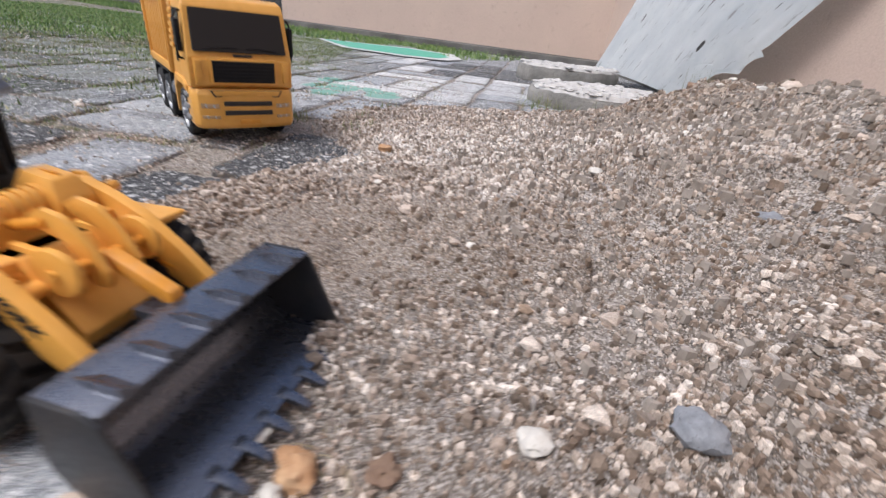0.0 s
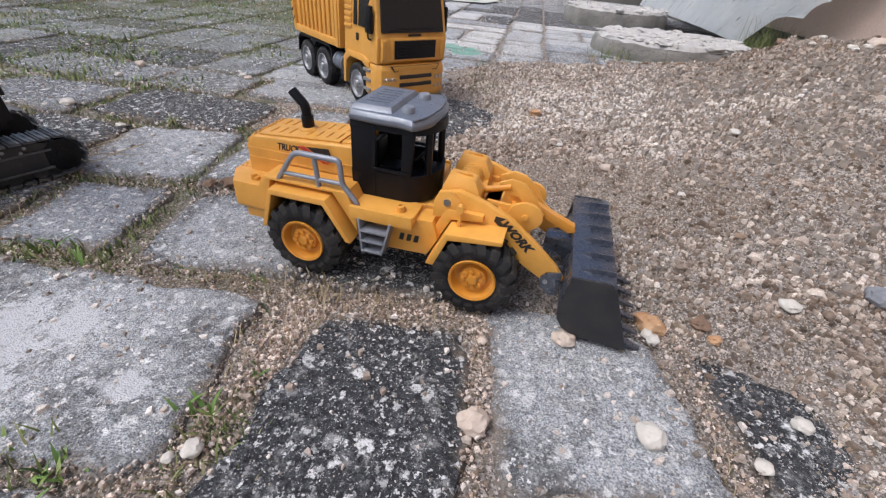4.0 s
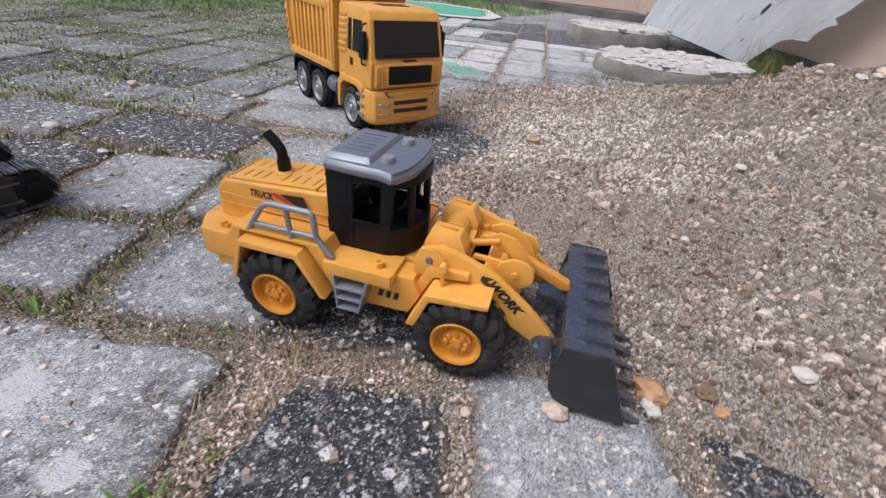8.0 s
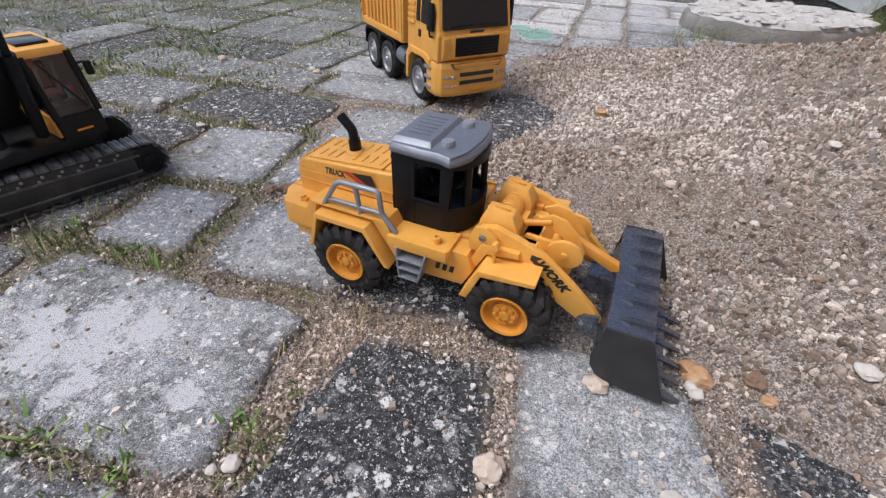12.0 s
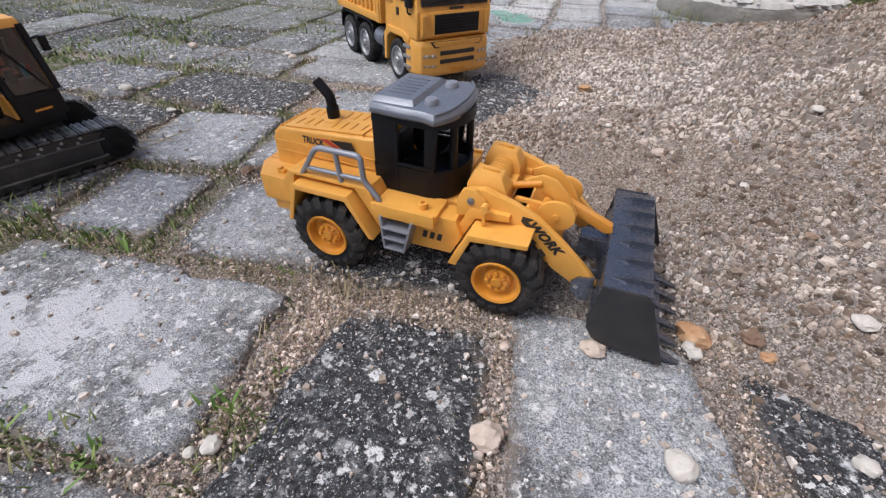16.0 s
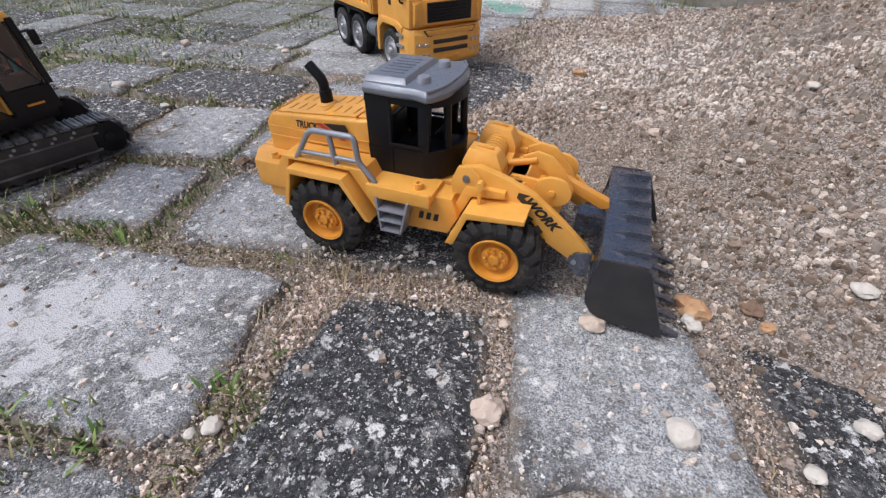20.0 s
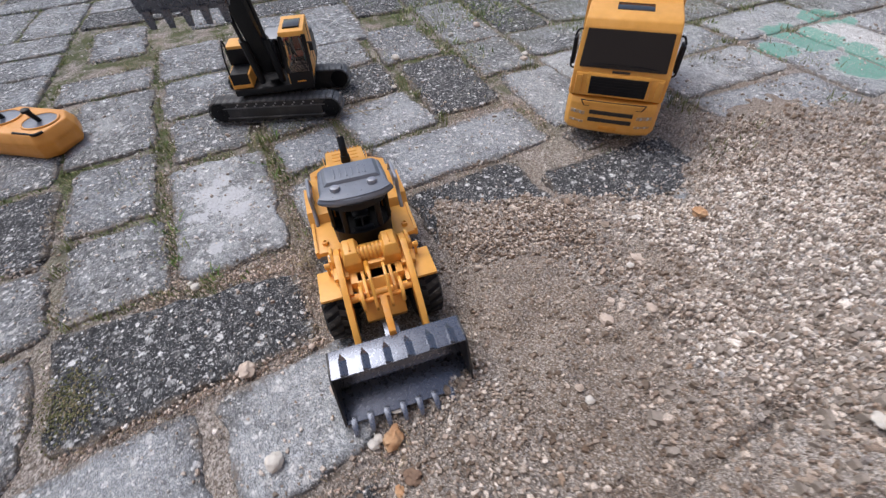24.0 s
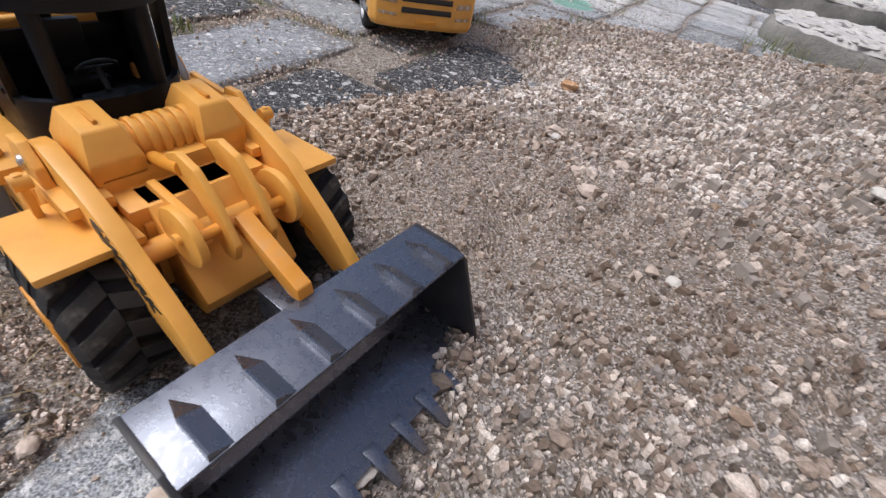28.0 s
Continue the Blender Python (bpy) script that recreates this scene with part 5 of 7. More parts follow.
part("roof_panel", loft([[(-0.06, -0.045, 0.2105), (0.0, -0.045, 0.2105), (0.0, 0.045, 0.2105), (-0.06, 0.045, 0.2105)], [(-0.056, -0.038, 0.217), (-0.005, -0.038, 0.217), (-0.005, 0.038, 0.217), (-0.056, 0.038, 0.217)]], 0.0008), GREY, loader)
for i in range(6):
    part("roof_slot", box(-0.047, -0.014, -0.026 + i * 0.0095, -0.0235 + i * 0.0095, 0.2165, 0.2182, 0.0007), GREY, loader)
part("roof_rim", tube([(0.032, -0.054, 0.2115), (0.044, -0.036, 0.212), (0.049, 0.0, 0.2125), (0.044, 0.036, 0.212), (0.032, 0.054, 0.2115)], 0.0016, 8), GREY, loader)
for s in (-1, 1):
    part("roof_beacon", loft([[(0.014 + 0.0085 * k * math.cos(a), s * 0.028 + 0.0078 * k * math.sin(a), z) for a in [j * math.pi / 8 for j in range(16)]] for z, k in ((0.209, 1.05), (0.2155, 1.0), (0.218, 0.85), (0.2188, 0.45))]), RAIL_GREY, loader, "rounded grey roof lamp")

# front frame, winch hood and fenders
part("front_frame", join(box(0.048, 0.118, -0.04, 0.04, 0.086, 0.107, 0.002), box(0.05, 0.1, -0.042, 0.042, 0.1, 0.117, 0.002), prism([(0.1, 0.045), (0.146, 0.045), (0.152, 0.06), (0.118, 0.107), (0.1, 0.107)], -0.031, 0.031, "y", 0.002)), YELLOW, loader)
drum = part("winch_drum", rod((0.077, -0.03, 0.12), (0.077, 0.03, 0.12), 0.0125, None, 20), YELLOW, loader)
for i in range(7):
    part("rope_turn", rod((0.077, -0.0205 + i * 0.006, 0.12), (0.077, -0.0165 + i * 0.006, 0.12), 0.0148, None, 20, 0.0012), YELLOW, drum)
for s in (-1, 1):
    c = s * 0.03
    part("winch_end", loft([[(0.054, c - 0.0135, 0.114), (0.1, c - 0.0135, 0.112), (0.1, c + 0.0135, 0.112), (0.054, c + 0.0135, 0.114)], [(0.054, c - 0.0135, 0.128), (0.1, c - 0.0135, 0.124), (0.1, c + 0.0135, 0.124), (0.054, c + 0.0135, 0.128)], [(0.06, c - 0.009, 0.142), (0.091, c - 0.009, 0.139), (0.091, c + 0.009, 0.139), (0.06, c + 0.009, 0.142)]], 0.0018), YELLOW, loader)
    part("winch_slot", box(0.066, 0.086, c - 0.0012, c + 0.0012, 0.1395, 0.1418, 0.0005), YELLOW_DARK, loader)
    fend = [(0.052, 0.055), (0.062, 0.055), (0.077, 0.09), (0.13, 0.0965), (0.13, 0.1015), (0.073, 0.0975)]
    part("front_fender", prism(fend, s * 0.04, s * 0.088, "y", 0.0012), YELLOW, loader)
    part("fender_web", prism([(0.052, 0.06), (0.073, 0.1), (0.108, 0.105), (0.108, 0.112), (0.066, 0.112), (0.045, 0.07)], s * 0.04, s * 0.062, "y", 0.0012), YELLOW, loader)
    part("pivot_bracket", prism([(0.05, 0.1), (0.05, 0.118), (0.056, 0.131), (0.07, 0.132), (0.082, 0.122), (0.088, 0.104)], s * 0.056, s * 0.061, "y", 0.001), YELLOW, loader)
    part("pivot_screw", join(rod((0.066, s * 0.06, 0.1195), (0.066, s * 0.0625, 0.1195), 0.0045, 0.004, 14), rod((0.066, s * 0.0615, 0.1195), (0.066, s * 0.0632, 0.1195), 0.0022, None, 6)), STEEL, loader, "bright steel cross-head screw")
    part("fender_peg", join(box(0.082, 0.086, s * 0.066, s * 0.07, 0.098, 0.124, 0.001), rod((0.084, s * 0.064, 0.119), (0.084, s * 0.072, 0.119), 0.0045, None, 10)), YELLOW, loader)
    arm = [(0.056, 0.111), (0.058, 0.127), (0.078, 0.1315), (0.108, 0.123), (0.13, 0.112), (0.158, 0.087), (0.181, 0.063), (0.19, 0.05), (0.183, 0.041), (0.17, 0.044), (0.146, 0.06), (0.12, 0.079), (0.094, 0.094), (0.068, 0.103)]
    part("lift_arm", prism(arm, s * 0.046, s * 0.0555, "y", 0.0016), YELLOW, loader)
    lettering("WORK", 0.0128, 0.0002, pose(0.139, s * 0.0557, 0.0925, 90, 0, 0 if s < 0 else 180) @ pose(0, 0, 0, 0, 0, -44 if s < 0 else 44), INK, loader, "lettering", "black WORK lettering", 0.2, "CENTER", 0.05)
    part("print_mark", prism([(0.118, 0.112), (0.128, 0.111), (0.123, 0.107), (0.13, 0.1), (0.122, 0.101), (0.117, 0.106)], s * 0.0556, s * 0.0561, "y", 0), INK, loader)
    part("lift_cylinder", join(rod((0.1, s * 0.05, 0.082), (0.15, s * 0.05, 0.07), 0.0045), rod((0.145, s * 0.05, 0.0712), (0.172, s * 0.05, 0.06), 0.0032)), YELLOW_DARK, loader)
part("arm_crossbar", rod((0.13, -0.047, 0.09), (0.13, 0.047, 0.09), 0.006, None, 16), YELLOW, loader)
for s in (-1, 1):
    rock = [(0.112, 0.13), (0.124, 0.137), (0.137, 0.134), (0.15, 0.12), (0.16, 0.1), (0.157, 0.088), (0.148, 0.087), (0.143, 0.104), (0.133, 0.117), (0.12, 0.121)]
    part("rocker_plate", prism(rock, s * 0.009, s * 0.0135, "y", 0.0012), YELLOW, loader)
    part("rocker_disc", join(rod((0.143, s * 0.026, 0.104), (0.143, s * 0.031, 0.104), 0.0165, None, 24, 0.001), rod((0.143, s * 0.03, 0.104), (0.143, s * 0.0335, 0.104), 0.003, None, 10)), YELLOW, loader)
    part("rocker_strut", prism([(0.098, 0.1), (0.105, 0.112), (0.14, 0.11), (0.15, 0.1), (0.14, 0.092)], s * 0.018, s * 0.023, "y", 0.001), YELLOW, loader)
part("tilt_link", join(prism([(0.146, 0.102), (0.15, 0.11), (0.192, 0.09), (0.194, 0.082), (0.186, 0.08)], -0.005, 0.005, "y", 0.0012), rod((0.148, -0.028, 0.105), (0.148, 0.028, 0.105), 0.003), rod((0.096, -0.012, 0.118), (0.125, -0.012, 0.128), 0.004)), YELLOW_DARK, loader)

# bucket
W2 = 0.092
shell = [(0.232, 0.0845), (0.187, 0.083), (0.1855, 0.079), (0.193, 0.062), (0.188, 0.059), (0.185, 0.052), (0.183, 0.041), (0.185, 0.028), (0.192, 0.017), (0.204, 0.011), (0.274, 0.006), (0.274, 0.0085), (0.206, 0.0138), (0.196, 0.0195), (0.189, 0.03), (0.187, 0.041), (0.189, 0.05), (0.191, 0.054), (0.198, 0.06), (0.192, 0.077), (0.194, 0.0805), (0.232, 0.082)]
part("bucket_shell", prism(shell, -W2, W2, "y", 0.0005), GUNMETAL, loader, "dark gunmetal bucket shell with a dull sheen")
side = [(0.187, 0.0835), (0.221, 0.0848), (0.234, 0.08), (0.277, 0.006), (0.204, 0.0105), (0.192, 0.0165), (0.1845, 0.028), (0.1825, 0.041), (0.1845, 0.0525)]
for s in (-1, 1):
    part("bucket_side", prism(side, s * (W2 - 0.0005), s * (W2 + 0.0025), "y", 0.0006), BUCKET_SIDE, loader)
part("bucket_bracket", join(box(0.158, 0.19, -0.011, 0.011, 0.07, 0.0735, 0.0008), box(0.158, 0.188, -0.011, -0.0085, 0.05, 0.071, 0.0006), box(0.158, 0.188, 0.0085, 0.011, 0.05, 0.071, 0.0006)), GUNMETAL, loader)
for s in (-1, 1):
    for y in (0.043, 0.0575):
        part("bucket_lug", prism([(0.16, 0.05), (0.166, 0.057), (0.182, 0.06), (0.182, 0.03), (0.172, 0.028), (0.162, 0.038)], s * (y - 0.0015), s * (y + 0.0015), "y", 0.0005), GUNMETAL, loader)
    part("bucket_pin", rod((0.166, s * 0.04, 0.046), (0.166, s * 0.061, 0.046), 0.0026, None, 10), STEEL, loader)
rib0, tooth0 = None, None
for i in range(6):
    m = Matrix.Translation((0, -0.075 + i * 0.03, 0))
    if rib0 is None:
        rib0 = part("bucket_rib", loft([[(0.193, -0.001, 0.083), (0.206, -0.0045, 0.0832), (0.231, -0.0045, 0.084), (0.231, 0.007, 0.084), (0.206, 0.007, 0.0832)], [(0.199, -0.0015, 0.0852), (0.207, -0.0042, 0.0885), (0.2305, -0.0042, 0.0895), (0.2305, -0.003, 0.0893), (0.207, -0.003, 0.0883)]]), GUNMETAL, loader, smooth=False)
        rib0.matrix_local = m
    else:
        share(rib0, "bucket_rib", loader, m)
for i in range(8):
    m = Matrix.Translation((0, -0.0815 + i * 0.0233, 0))
    if tooth0 is None:
        tooth0 = part("bucket_tooth", loft([[(0.262, -0.0045, 0.005), (0.262, 0.0045, 0.005), (0.262, 0.0045, 0.0115), (0.262, -0.0045, 0.0115)], [(0.282, -0.004, 0.004), (0.282, 0.004, 0.004), (0.282, 0.004, 0.009), (0.282, -0.004, 0.009)], [(0.3, -0.0026, 0.003), (0.3, 0.0026, 0.003), (0.3, 0.0026, 0.0045), (0.3, -0.0026, 0.0045)]], 0.0005), GUNMETAL, loader)
        tooth0.matrix_local = m
    else:
        share(tooth0, "bucket_tooth", loader, m)

# the cab stands low and its roof is short
for ob in loader.children:
    if ob.data.users == 1 and ob.name.startswith(("cab_", "door_", "front_pillar", "windscreen", "seat", "steering", "roof")):
        for v in ob.data.vertices:
            v.co.z = 0.1 + (v.co.z - 0.1) * (0.866 if v.co.z > 0.1 else 1)
            if ob.name.startswith(("cab_", "door_", "front_pillar", "windscreen")):
                v.co.x = -0.058 + (v.co.x + 0.058) * 0.93
            if ob.name.startswith("roof"):
                v.co.x = -0.058 + (v.co.x + 0.058) * 0.86
    elif ob.name.startswith("exhaust_pipe"):
        for v in ob.data.vertices:
            v.co.z = 0.146 + (v.co.z - 0.146) * 0.82
# true proportions along the machine: a shorter wheelbase and tail
slide = lambda x: float(np.interp(x, [-0.3, -0.1085, 0.1, 0.19, 0.31], [-0.267, -0.1085, 0.0833, 0.189, 0.31]))
done = set()
for ob in loader.children:
    if ob.name.startswith("bucket"):
        ob.location.x += 0.004
        if ob.data.name not in done:
            done.add(ob.data.name)
            for v in ob.data.vertices:
                v.co.x = min(v.co.x, 0.225 + (v.co.x - 0.225) * 0.7) if v.co.x > 0.225 else v.co.x
        continue
    if ob.data.users > 1 or ob.name.startswith("wheel"):
        ob.location.x = slide(ob.location.x)
    elif ob.data.name not in done:
        done.add(ob.data.name)
        for sub_ob in [ob, *ob.children]:
            for v in sub_ob.data.vertices:
                v.co.x = slide(v.co.x)

# ---- the toy dump truck ----
truck = empty("toy_dump_truck", pose(-0.352, 1.015, 0, 0, 0, -48.5), "yellow plastic toy dump truck with black windows", "toy truck")
TY = TRUCK_YELLOW
HW = 0.0985


def road_tyre(r, w):
    prof = [(-w * 0.5, r * 0.66), (-w * 0.52, r * 0.8), (-w * 0.46, r * 0.95), (-w * 0.36, r)]
    for i in range(5):
        a = -w * 0.3 + i * w * 0.15
        prof += [(a, r), (a + w * 0.01, r - 0.002), (a + w * 0.035, r - 0.002), (a + w * 0.045, r)]
    prof += [(w * 0.46, r * 0.95), (w * 0.52, r * 0.8), (w * 0.5, r * 0.66), (w * 0.3, r * 0.55), (-w * 0.3, r * 0.55), (-w * 0.5, r * 0.66)]
    return lathe(prof, 40, caps=False)


def truck_rim(r, w):
    y = -w * 0.5
    bm = lathe([(y + 0.015, r * 0.6), (y + 0.002, r * 0.7), (y - 0.001, r * 0.67), (y, r * 0.62), (y + 0.0045, r * 0.58), (y + 0.0045, r * 0.42), (y + 0.001, r * 0.36), (y - 0.001, r * 0.2), (y - 0.005, r * 0.16), (y - 0.006, 0.0001)], 32)
    nuts = []
    for i in range(10):
        a = 2 * math.pi * i / 10
        nuts.append(rod((r * 0.28 * math.cos(a), y + 0.002, r * 0.28 * math.sin(a)), (r * 0.28 * math.cos(a), y - 0.003, r * 0.28 * math.sin(a)), 0.0018, None, 6))
    return bm, nuts


tt0 = None
for x in (-0.1, -0.3, -0.41):
    for s in (-1, 1):
        m = pose(x, s * 0.0835, 0.049, 0, 20 * x * 100, 0 if s < 0 else 180)
        if tt0 is None:
            tt0 = part("wheel", road_tyre(0.049, 0.032), RUBBER, truck, "black rubber road tyre")
            tt0.matrix_local = m
            rim_bm, nut_bms = truck_rim(0.049, 0.032)
            tr0 = part("rim", join(rim_bm, *nut_bms), CHROME, tt0, "silver wheel rim")
        else:
            share(tr0, "rim", share(tt0, "wheel", truck, m), Matrix.Identity(4))
part("chassis", join(box(-0.46, -0.04, -0.034, 0.034, 0.07, 0.108, 0.002), box(-0.44, -0.28, -0.06, 0.06, 0.06, 0.09, 0.004)), BLACK, truck)

cab_side = [(-0.004, 0.112), (0.0, 0.168), (-0.004, 0.176), (-0.016, 0.252), (-0.026, 0.268), (-0.05, 0.2745), (-0.158, 0.2745), (-0.163, 0.268), (-0.163, 0.112)]
cb = prism(cab_side, -HW, HW, "y", 0)
for v in cb.verts:
    if v.co.z > 0.17:
        v.co.y *= 1 - 0.07 * (v.co.z - 0.17) / 0.1
soft(cb, 0.006, 3)
part("cab", cb, TY, truck)
# windscreen, grille and marks on the sloping front
ws = loft([[(0.0005, -0.0885, 0.178), (0.0005, 0.0885, 0.178), (-0.0145, 0.0845, 0.251), (-0.0145, -0.0845, 0.251)], [(-0.012, -0.0845, 0.182), (-0.012, 0.0845, 0.182), (-0.022, 0.0805, 0.247), (-0.022, -0.0805, 0.247)]])
soft(ws, 0.004, 3, [e for e in ws.edges if abs((e.verts[0].co - e.verts[1].co).x) > 0.006 and abs((e.verts[0].co - e.verts[1].co).y) < 0.006])
part("windscreen", ws, DARK_GLASS, truck, "black tinted windscreen")
for s in (-1, 1):
    part("wiper", tube([(0.0015, s * 0.07, 0.183), (0.001, s * 0.03, 0.187), (0.0, s * 0.008, 0.186)], 0.0012, 6), BLACK, truck)
part("front_panel", join(box(-0.004, 0.0045, -0.09, 0.09, 0.117, 0.166, 0.003), box(-0.004, 0.0065, -0.066, 0.066, 0.122, 0.1685, 0.002)), TY, truck)
part("grille_surround", box(0.003, 0.0085, -0.064, 0.064, 0.1205, 0.1665, 0.0025), TY, truck)
grille = [box(0.006, 0.0095, -0.059, 0.059, 0.1235, 0.1635, 0.002)] + [box(0.0085, 0.0106, -0.057, 0.057, 0.1265 + i * 0.0064, 0.1302 + i * 0.0064, 0.0008) for i in range(6)]
part("grille", join(*grille), BLACK, truck, "black slatted grille")
part("name_bar", box(0.002, 0.0042, -0.018, 0.018, 0.1705, 0.1755, 0.001), INK, truck)
for s in (-1, 1):
    part("air_deflector", box(-0.006, 0.0075, s * 0.076, s * 0.089, 0.123, 0.163, 0.003), TY, truck)
bump_line = [(-0.055, -0.1), (-0.012, -0.1), (0.004, -0.091), (0.0135, -0.06), (0.0155, 0.0), (0.0135, 0.06), (0.004, 0.091), (-0.012, 0.1), (-0.055, 0.1)]
part("bumper", loft([[(x * 0.9 - 0.004, y * 0.96, 0.034) for x, y in bump_line], [(x, y, 0.042) for x, y in bump_line], [(x, y, 0.1) for x, y in bump_line], [(x - 0.005, y * 0.985, 0.111) for x, y in bump_line]], 0.0025), TY, truck)
for z in (0.062, 0.08):
    part("bumper_slot", box(0.008, 0.0165, -0.047, 0.047, z, z + 0.0095, 0.002), INK, truck)
part("bumper_flap", prism([(-0.06, 0.099), (0.06, 0.099), (0.066, 0.109), (-0.066, 0.109)], 0.012, 0.0155, "x", 0.001), TY, truck)
part("flap_gap", prism([(-0.062, 0.0972), (0.062, 0.0972), (0.0695, 0.1095), (-0.0695, 0.1095)], 0.008, 0.0138, "x", 0), INK, truck)
part("number_bar", box(0.01, 0.0168, -0.02, 0.02, 0.0445, 0.0525, 0.001), YELLOW_DARK, truck, "small plain plate bar")
for s in (-1, 1):
    for z, hh in ((0.0545, 0.0075), (0.0745, 0.0105)):
        pod = loft([[(0.0125, s * 0.055, z), (0.0125, s * 0.055, z + hh), (0.003, s * 0.0885, z + hh), (0.003, s * 0.0885, z)], [(0.0152, s * 0.0565, z + 0.001), (0.0152, s * 0.0565, z + hh - 0.001), (0.0058, s * 0.087, z + hh - 0.001), (0.0058, s * 0.087, z + 0.001)]], 0.0008)
        pod_ob = part("headlight", pod, LENS, truck, "clear headlight lens")
        for k in (0.25, 0.7):
            c = Vector((0.0152, s * 0.0565, z + hh / 2)).lerp(Vector((0.0058, s * 0.087, z + hh / 2)), k)
            part("lamp_reflector", lathe([(0.0, 0.0001), (0.0006, hh * 0.3), (-0.001, hh * 0.36)], 14, "x", tuple(c)), STEEL, pod_ob, "bright lamp reflector")
    for i in range(3):
        part("cab_step", box(-0.062, -0.03, s * 0.097, s * 0.1035, 0.046 + i * 0.022, 0.053 + i * 0.022, 0.0015), CHROME, truck, "silver cab step")
    arch = [(-0.168, 0.04), (-0.165, 0.1), (-0.145, 0.122), (-0.06, 0.122), (-0.035, 0.112), (-0.035, 0.1), (-0.055, 0.1), (-0.068, 0.108), (-0.13, 0.108), (-0.15, 0.094), (-0.157, 0.04)]
    part("wheel_arch", prism(arch, s * 0.06, s * 0.1025, "y", 0.002), TY, truck)
    k = lambda z: 1 - 0.07 * (z - 0.17) / 0.1
    for xa, xb in ((-0.088, -0.04), (-0.112, -0.097)):
        part("side_window", loft([[(xa, s * HW * k(0.182) * 0.97, 0.182), (xb, s * HW * k(0.182) * 0.97, 0.182), (xb - 0.01 * (xb > -0.05), s * HW * k(0.246) * 0.97, 0.246), (xa, s * HW * k(0.246) * 0.97, 0.246)], [(xa, s * (HW * k(0.182) + 0.0008), 0.182), (xb, s * (HW * k(0.182) + 0.0008), 0.182), (xb - 0.01 * (xb > -0.05), s * (HW * k(0.246) + 0.0008), 0.246), (xa, s * (HW * k(0.246) + 0.0008), 0.246)]]), DARK_GLASS, truck)
    for i in range(7):
        z = 0.172 + i * 0.0125
        part("side_louvre", box(-0.158, -0.122, s * (HW * k(z) - 0.002), s * (HW * k(z) + 0.0015), z, z + 0.0085, 0.002), TY, truck)
    part("door_handle", box(-0.098, -0.088, s * (HW - 0.001), s * (HW + 0.002), 0.15, 0.166, 0.001), INK, truck)
    part("mirror_arm", tube([(-0.03, s * 0.095, 0.16), (-0.027, s * 0.107, 0.163), (-0.025, s * 0.109, 0.185)], 0.002, 8), BLACK, truck)
    mb = box(-0.04, -0.014, s * 0.1, s * 0.109, 0.174, 0.23, 0.004)
    part("mirror", mb, BLACK, truck, "black door mirror")
    part("mirror_top_arm", tube([(-0.027, s * 0.108, 0.228), (-0.028, s * 0.102, 0.243), (-0.03, s * 0.09, 0.243)], 0.002, 8), BLACK, truck)
part("roof_hatch", box(-0.1, -0.058, -0.036, 0.036, 0.272, 0.2758, 0.001), DARK_GLASS, truck, "dark roof hatch panel")

# tipper body
X0, X1 = -0.19, -0.49
for s in (-1, 1):
    pan = [(X0, 0.118), (X0, 0.275), (X0 - 0.03, 0.262), (X1 + 0.02, 0.262), (X1 - 0.006, 0.255), (X1 + 0.01, 0.125)]
    part("tipper_side", prism(pan, s * 0.089, s * 0.095, "y", 0.0015), TY, truck)
    part("tipper_top_rail", box(X0 - 0.02, X1 + 0.005, s * 0.087, s * 0.103, 0.251, 0.267, 0.003), TY, truck)
    part("tipper_bottom_rail", box(X0, X1 + 0.012, s * 0.087, s * 0.102, 0.115, 0.134, 0.003), TY, truck)
    part("corner_post", box(X0 - 0.016, X0, s * 0.086, s * 0.103, 0.115, 0.29, 0.003), TY, truck)
    part("tail_post", prism([(X1 + 0.012, 0.12), (X1 - 0.006, 0.262), (X1 + 0.014, 0.262), (X1 + 0.03, 0.12)], s * 0.09, s * 0.103, "y", 0.002), TY, truck)
    for i in range(5):
        z = 0.14 + i * 0.023
        xs = X1 + 0.0105 - (z - 0.12) * 0.125
        part("hazard_stripe", prism([(xs + 0.004, z), (xs + 0.0155, z + 0.009), (xs + 0.0155, z + 0.015), (xs + 0.004, z + 0.006)], s * 0.1028, s * 0.1036, "y", 0), INK, truck)
    rib0t = None
    for i in range(9):
        x = X0 - 0.03 - i * 0.0268
        if rib0t is None:
            rib0t = part("side_rib", box(-0.0055, 0.0055, s * 0.093, s * 0.1, 0.13, 0.254, 0.0022), TY, truck)
            rib0t.matrix_local = Matrix.Translation((x, 0, 0))
        else:
            share(rib0t, "side_rib", truck, Matrix.Translation((x, 0, 0)))
    part("mudguard", prism([(-0.475, 0.06), (-0.468, 0.1), (-0.45, 0.112), (-0.26, 0.112), (-0.243, 0.1), (-0.238, 0.066), (-0.244, 0.066), (-0.25, 0.098), (-0.262, 0.106), (-0.34, 0.106), (-0.355, 0.09), (-0.37, 0.106), (-0.448, 0.106), (-0.462, 0.097), (-0.468, 0.06)], s * 0.06, s * 0.098, "y", 0.001), BLACK, truck)
part("headboard", prism([(X0, 0.115), (X0 + 0.004, 0.115), (X0 + 0.012, 0.291), (X0 + 0.006, 0.293), (X0 - 0.006, 0.29)], -0.1, 0.1, "y", 0.0015), TY, truck)
part("cab_shield", box(X0 - 0.02, X0 + 0.035, -0.1, 0.1, 0.283, 0.293, 0.003), TY, truck)
part("tipper_floor", box(X0, X1 + 0.01, -0.09, 0.09, 0.115, 0.125, 0.002), TY, truck)
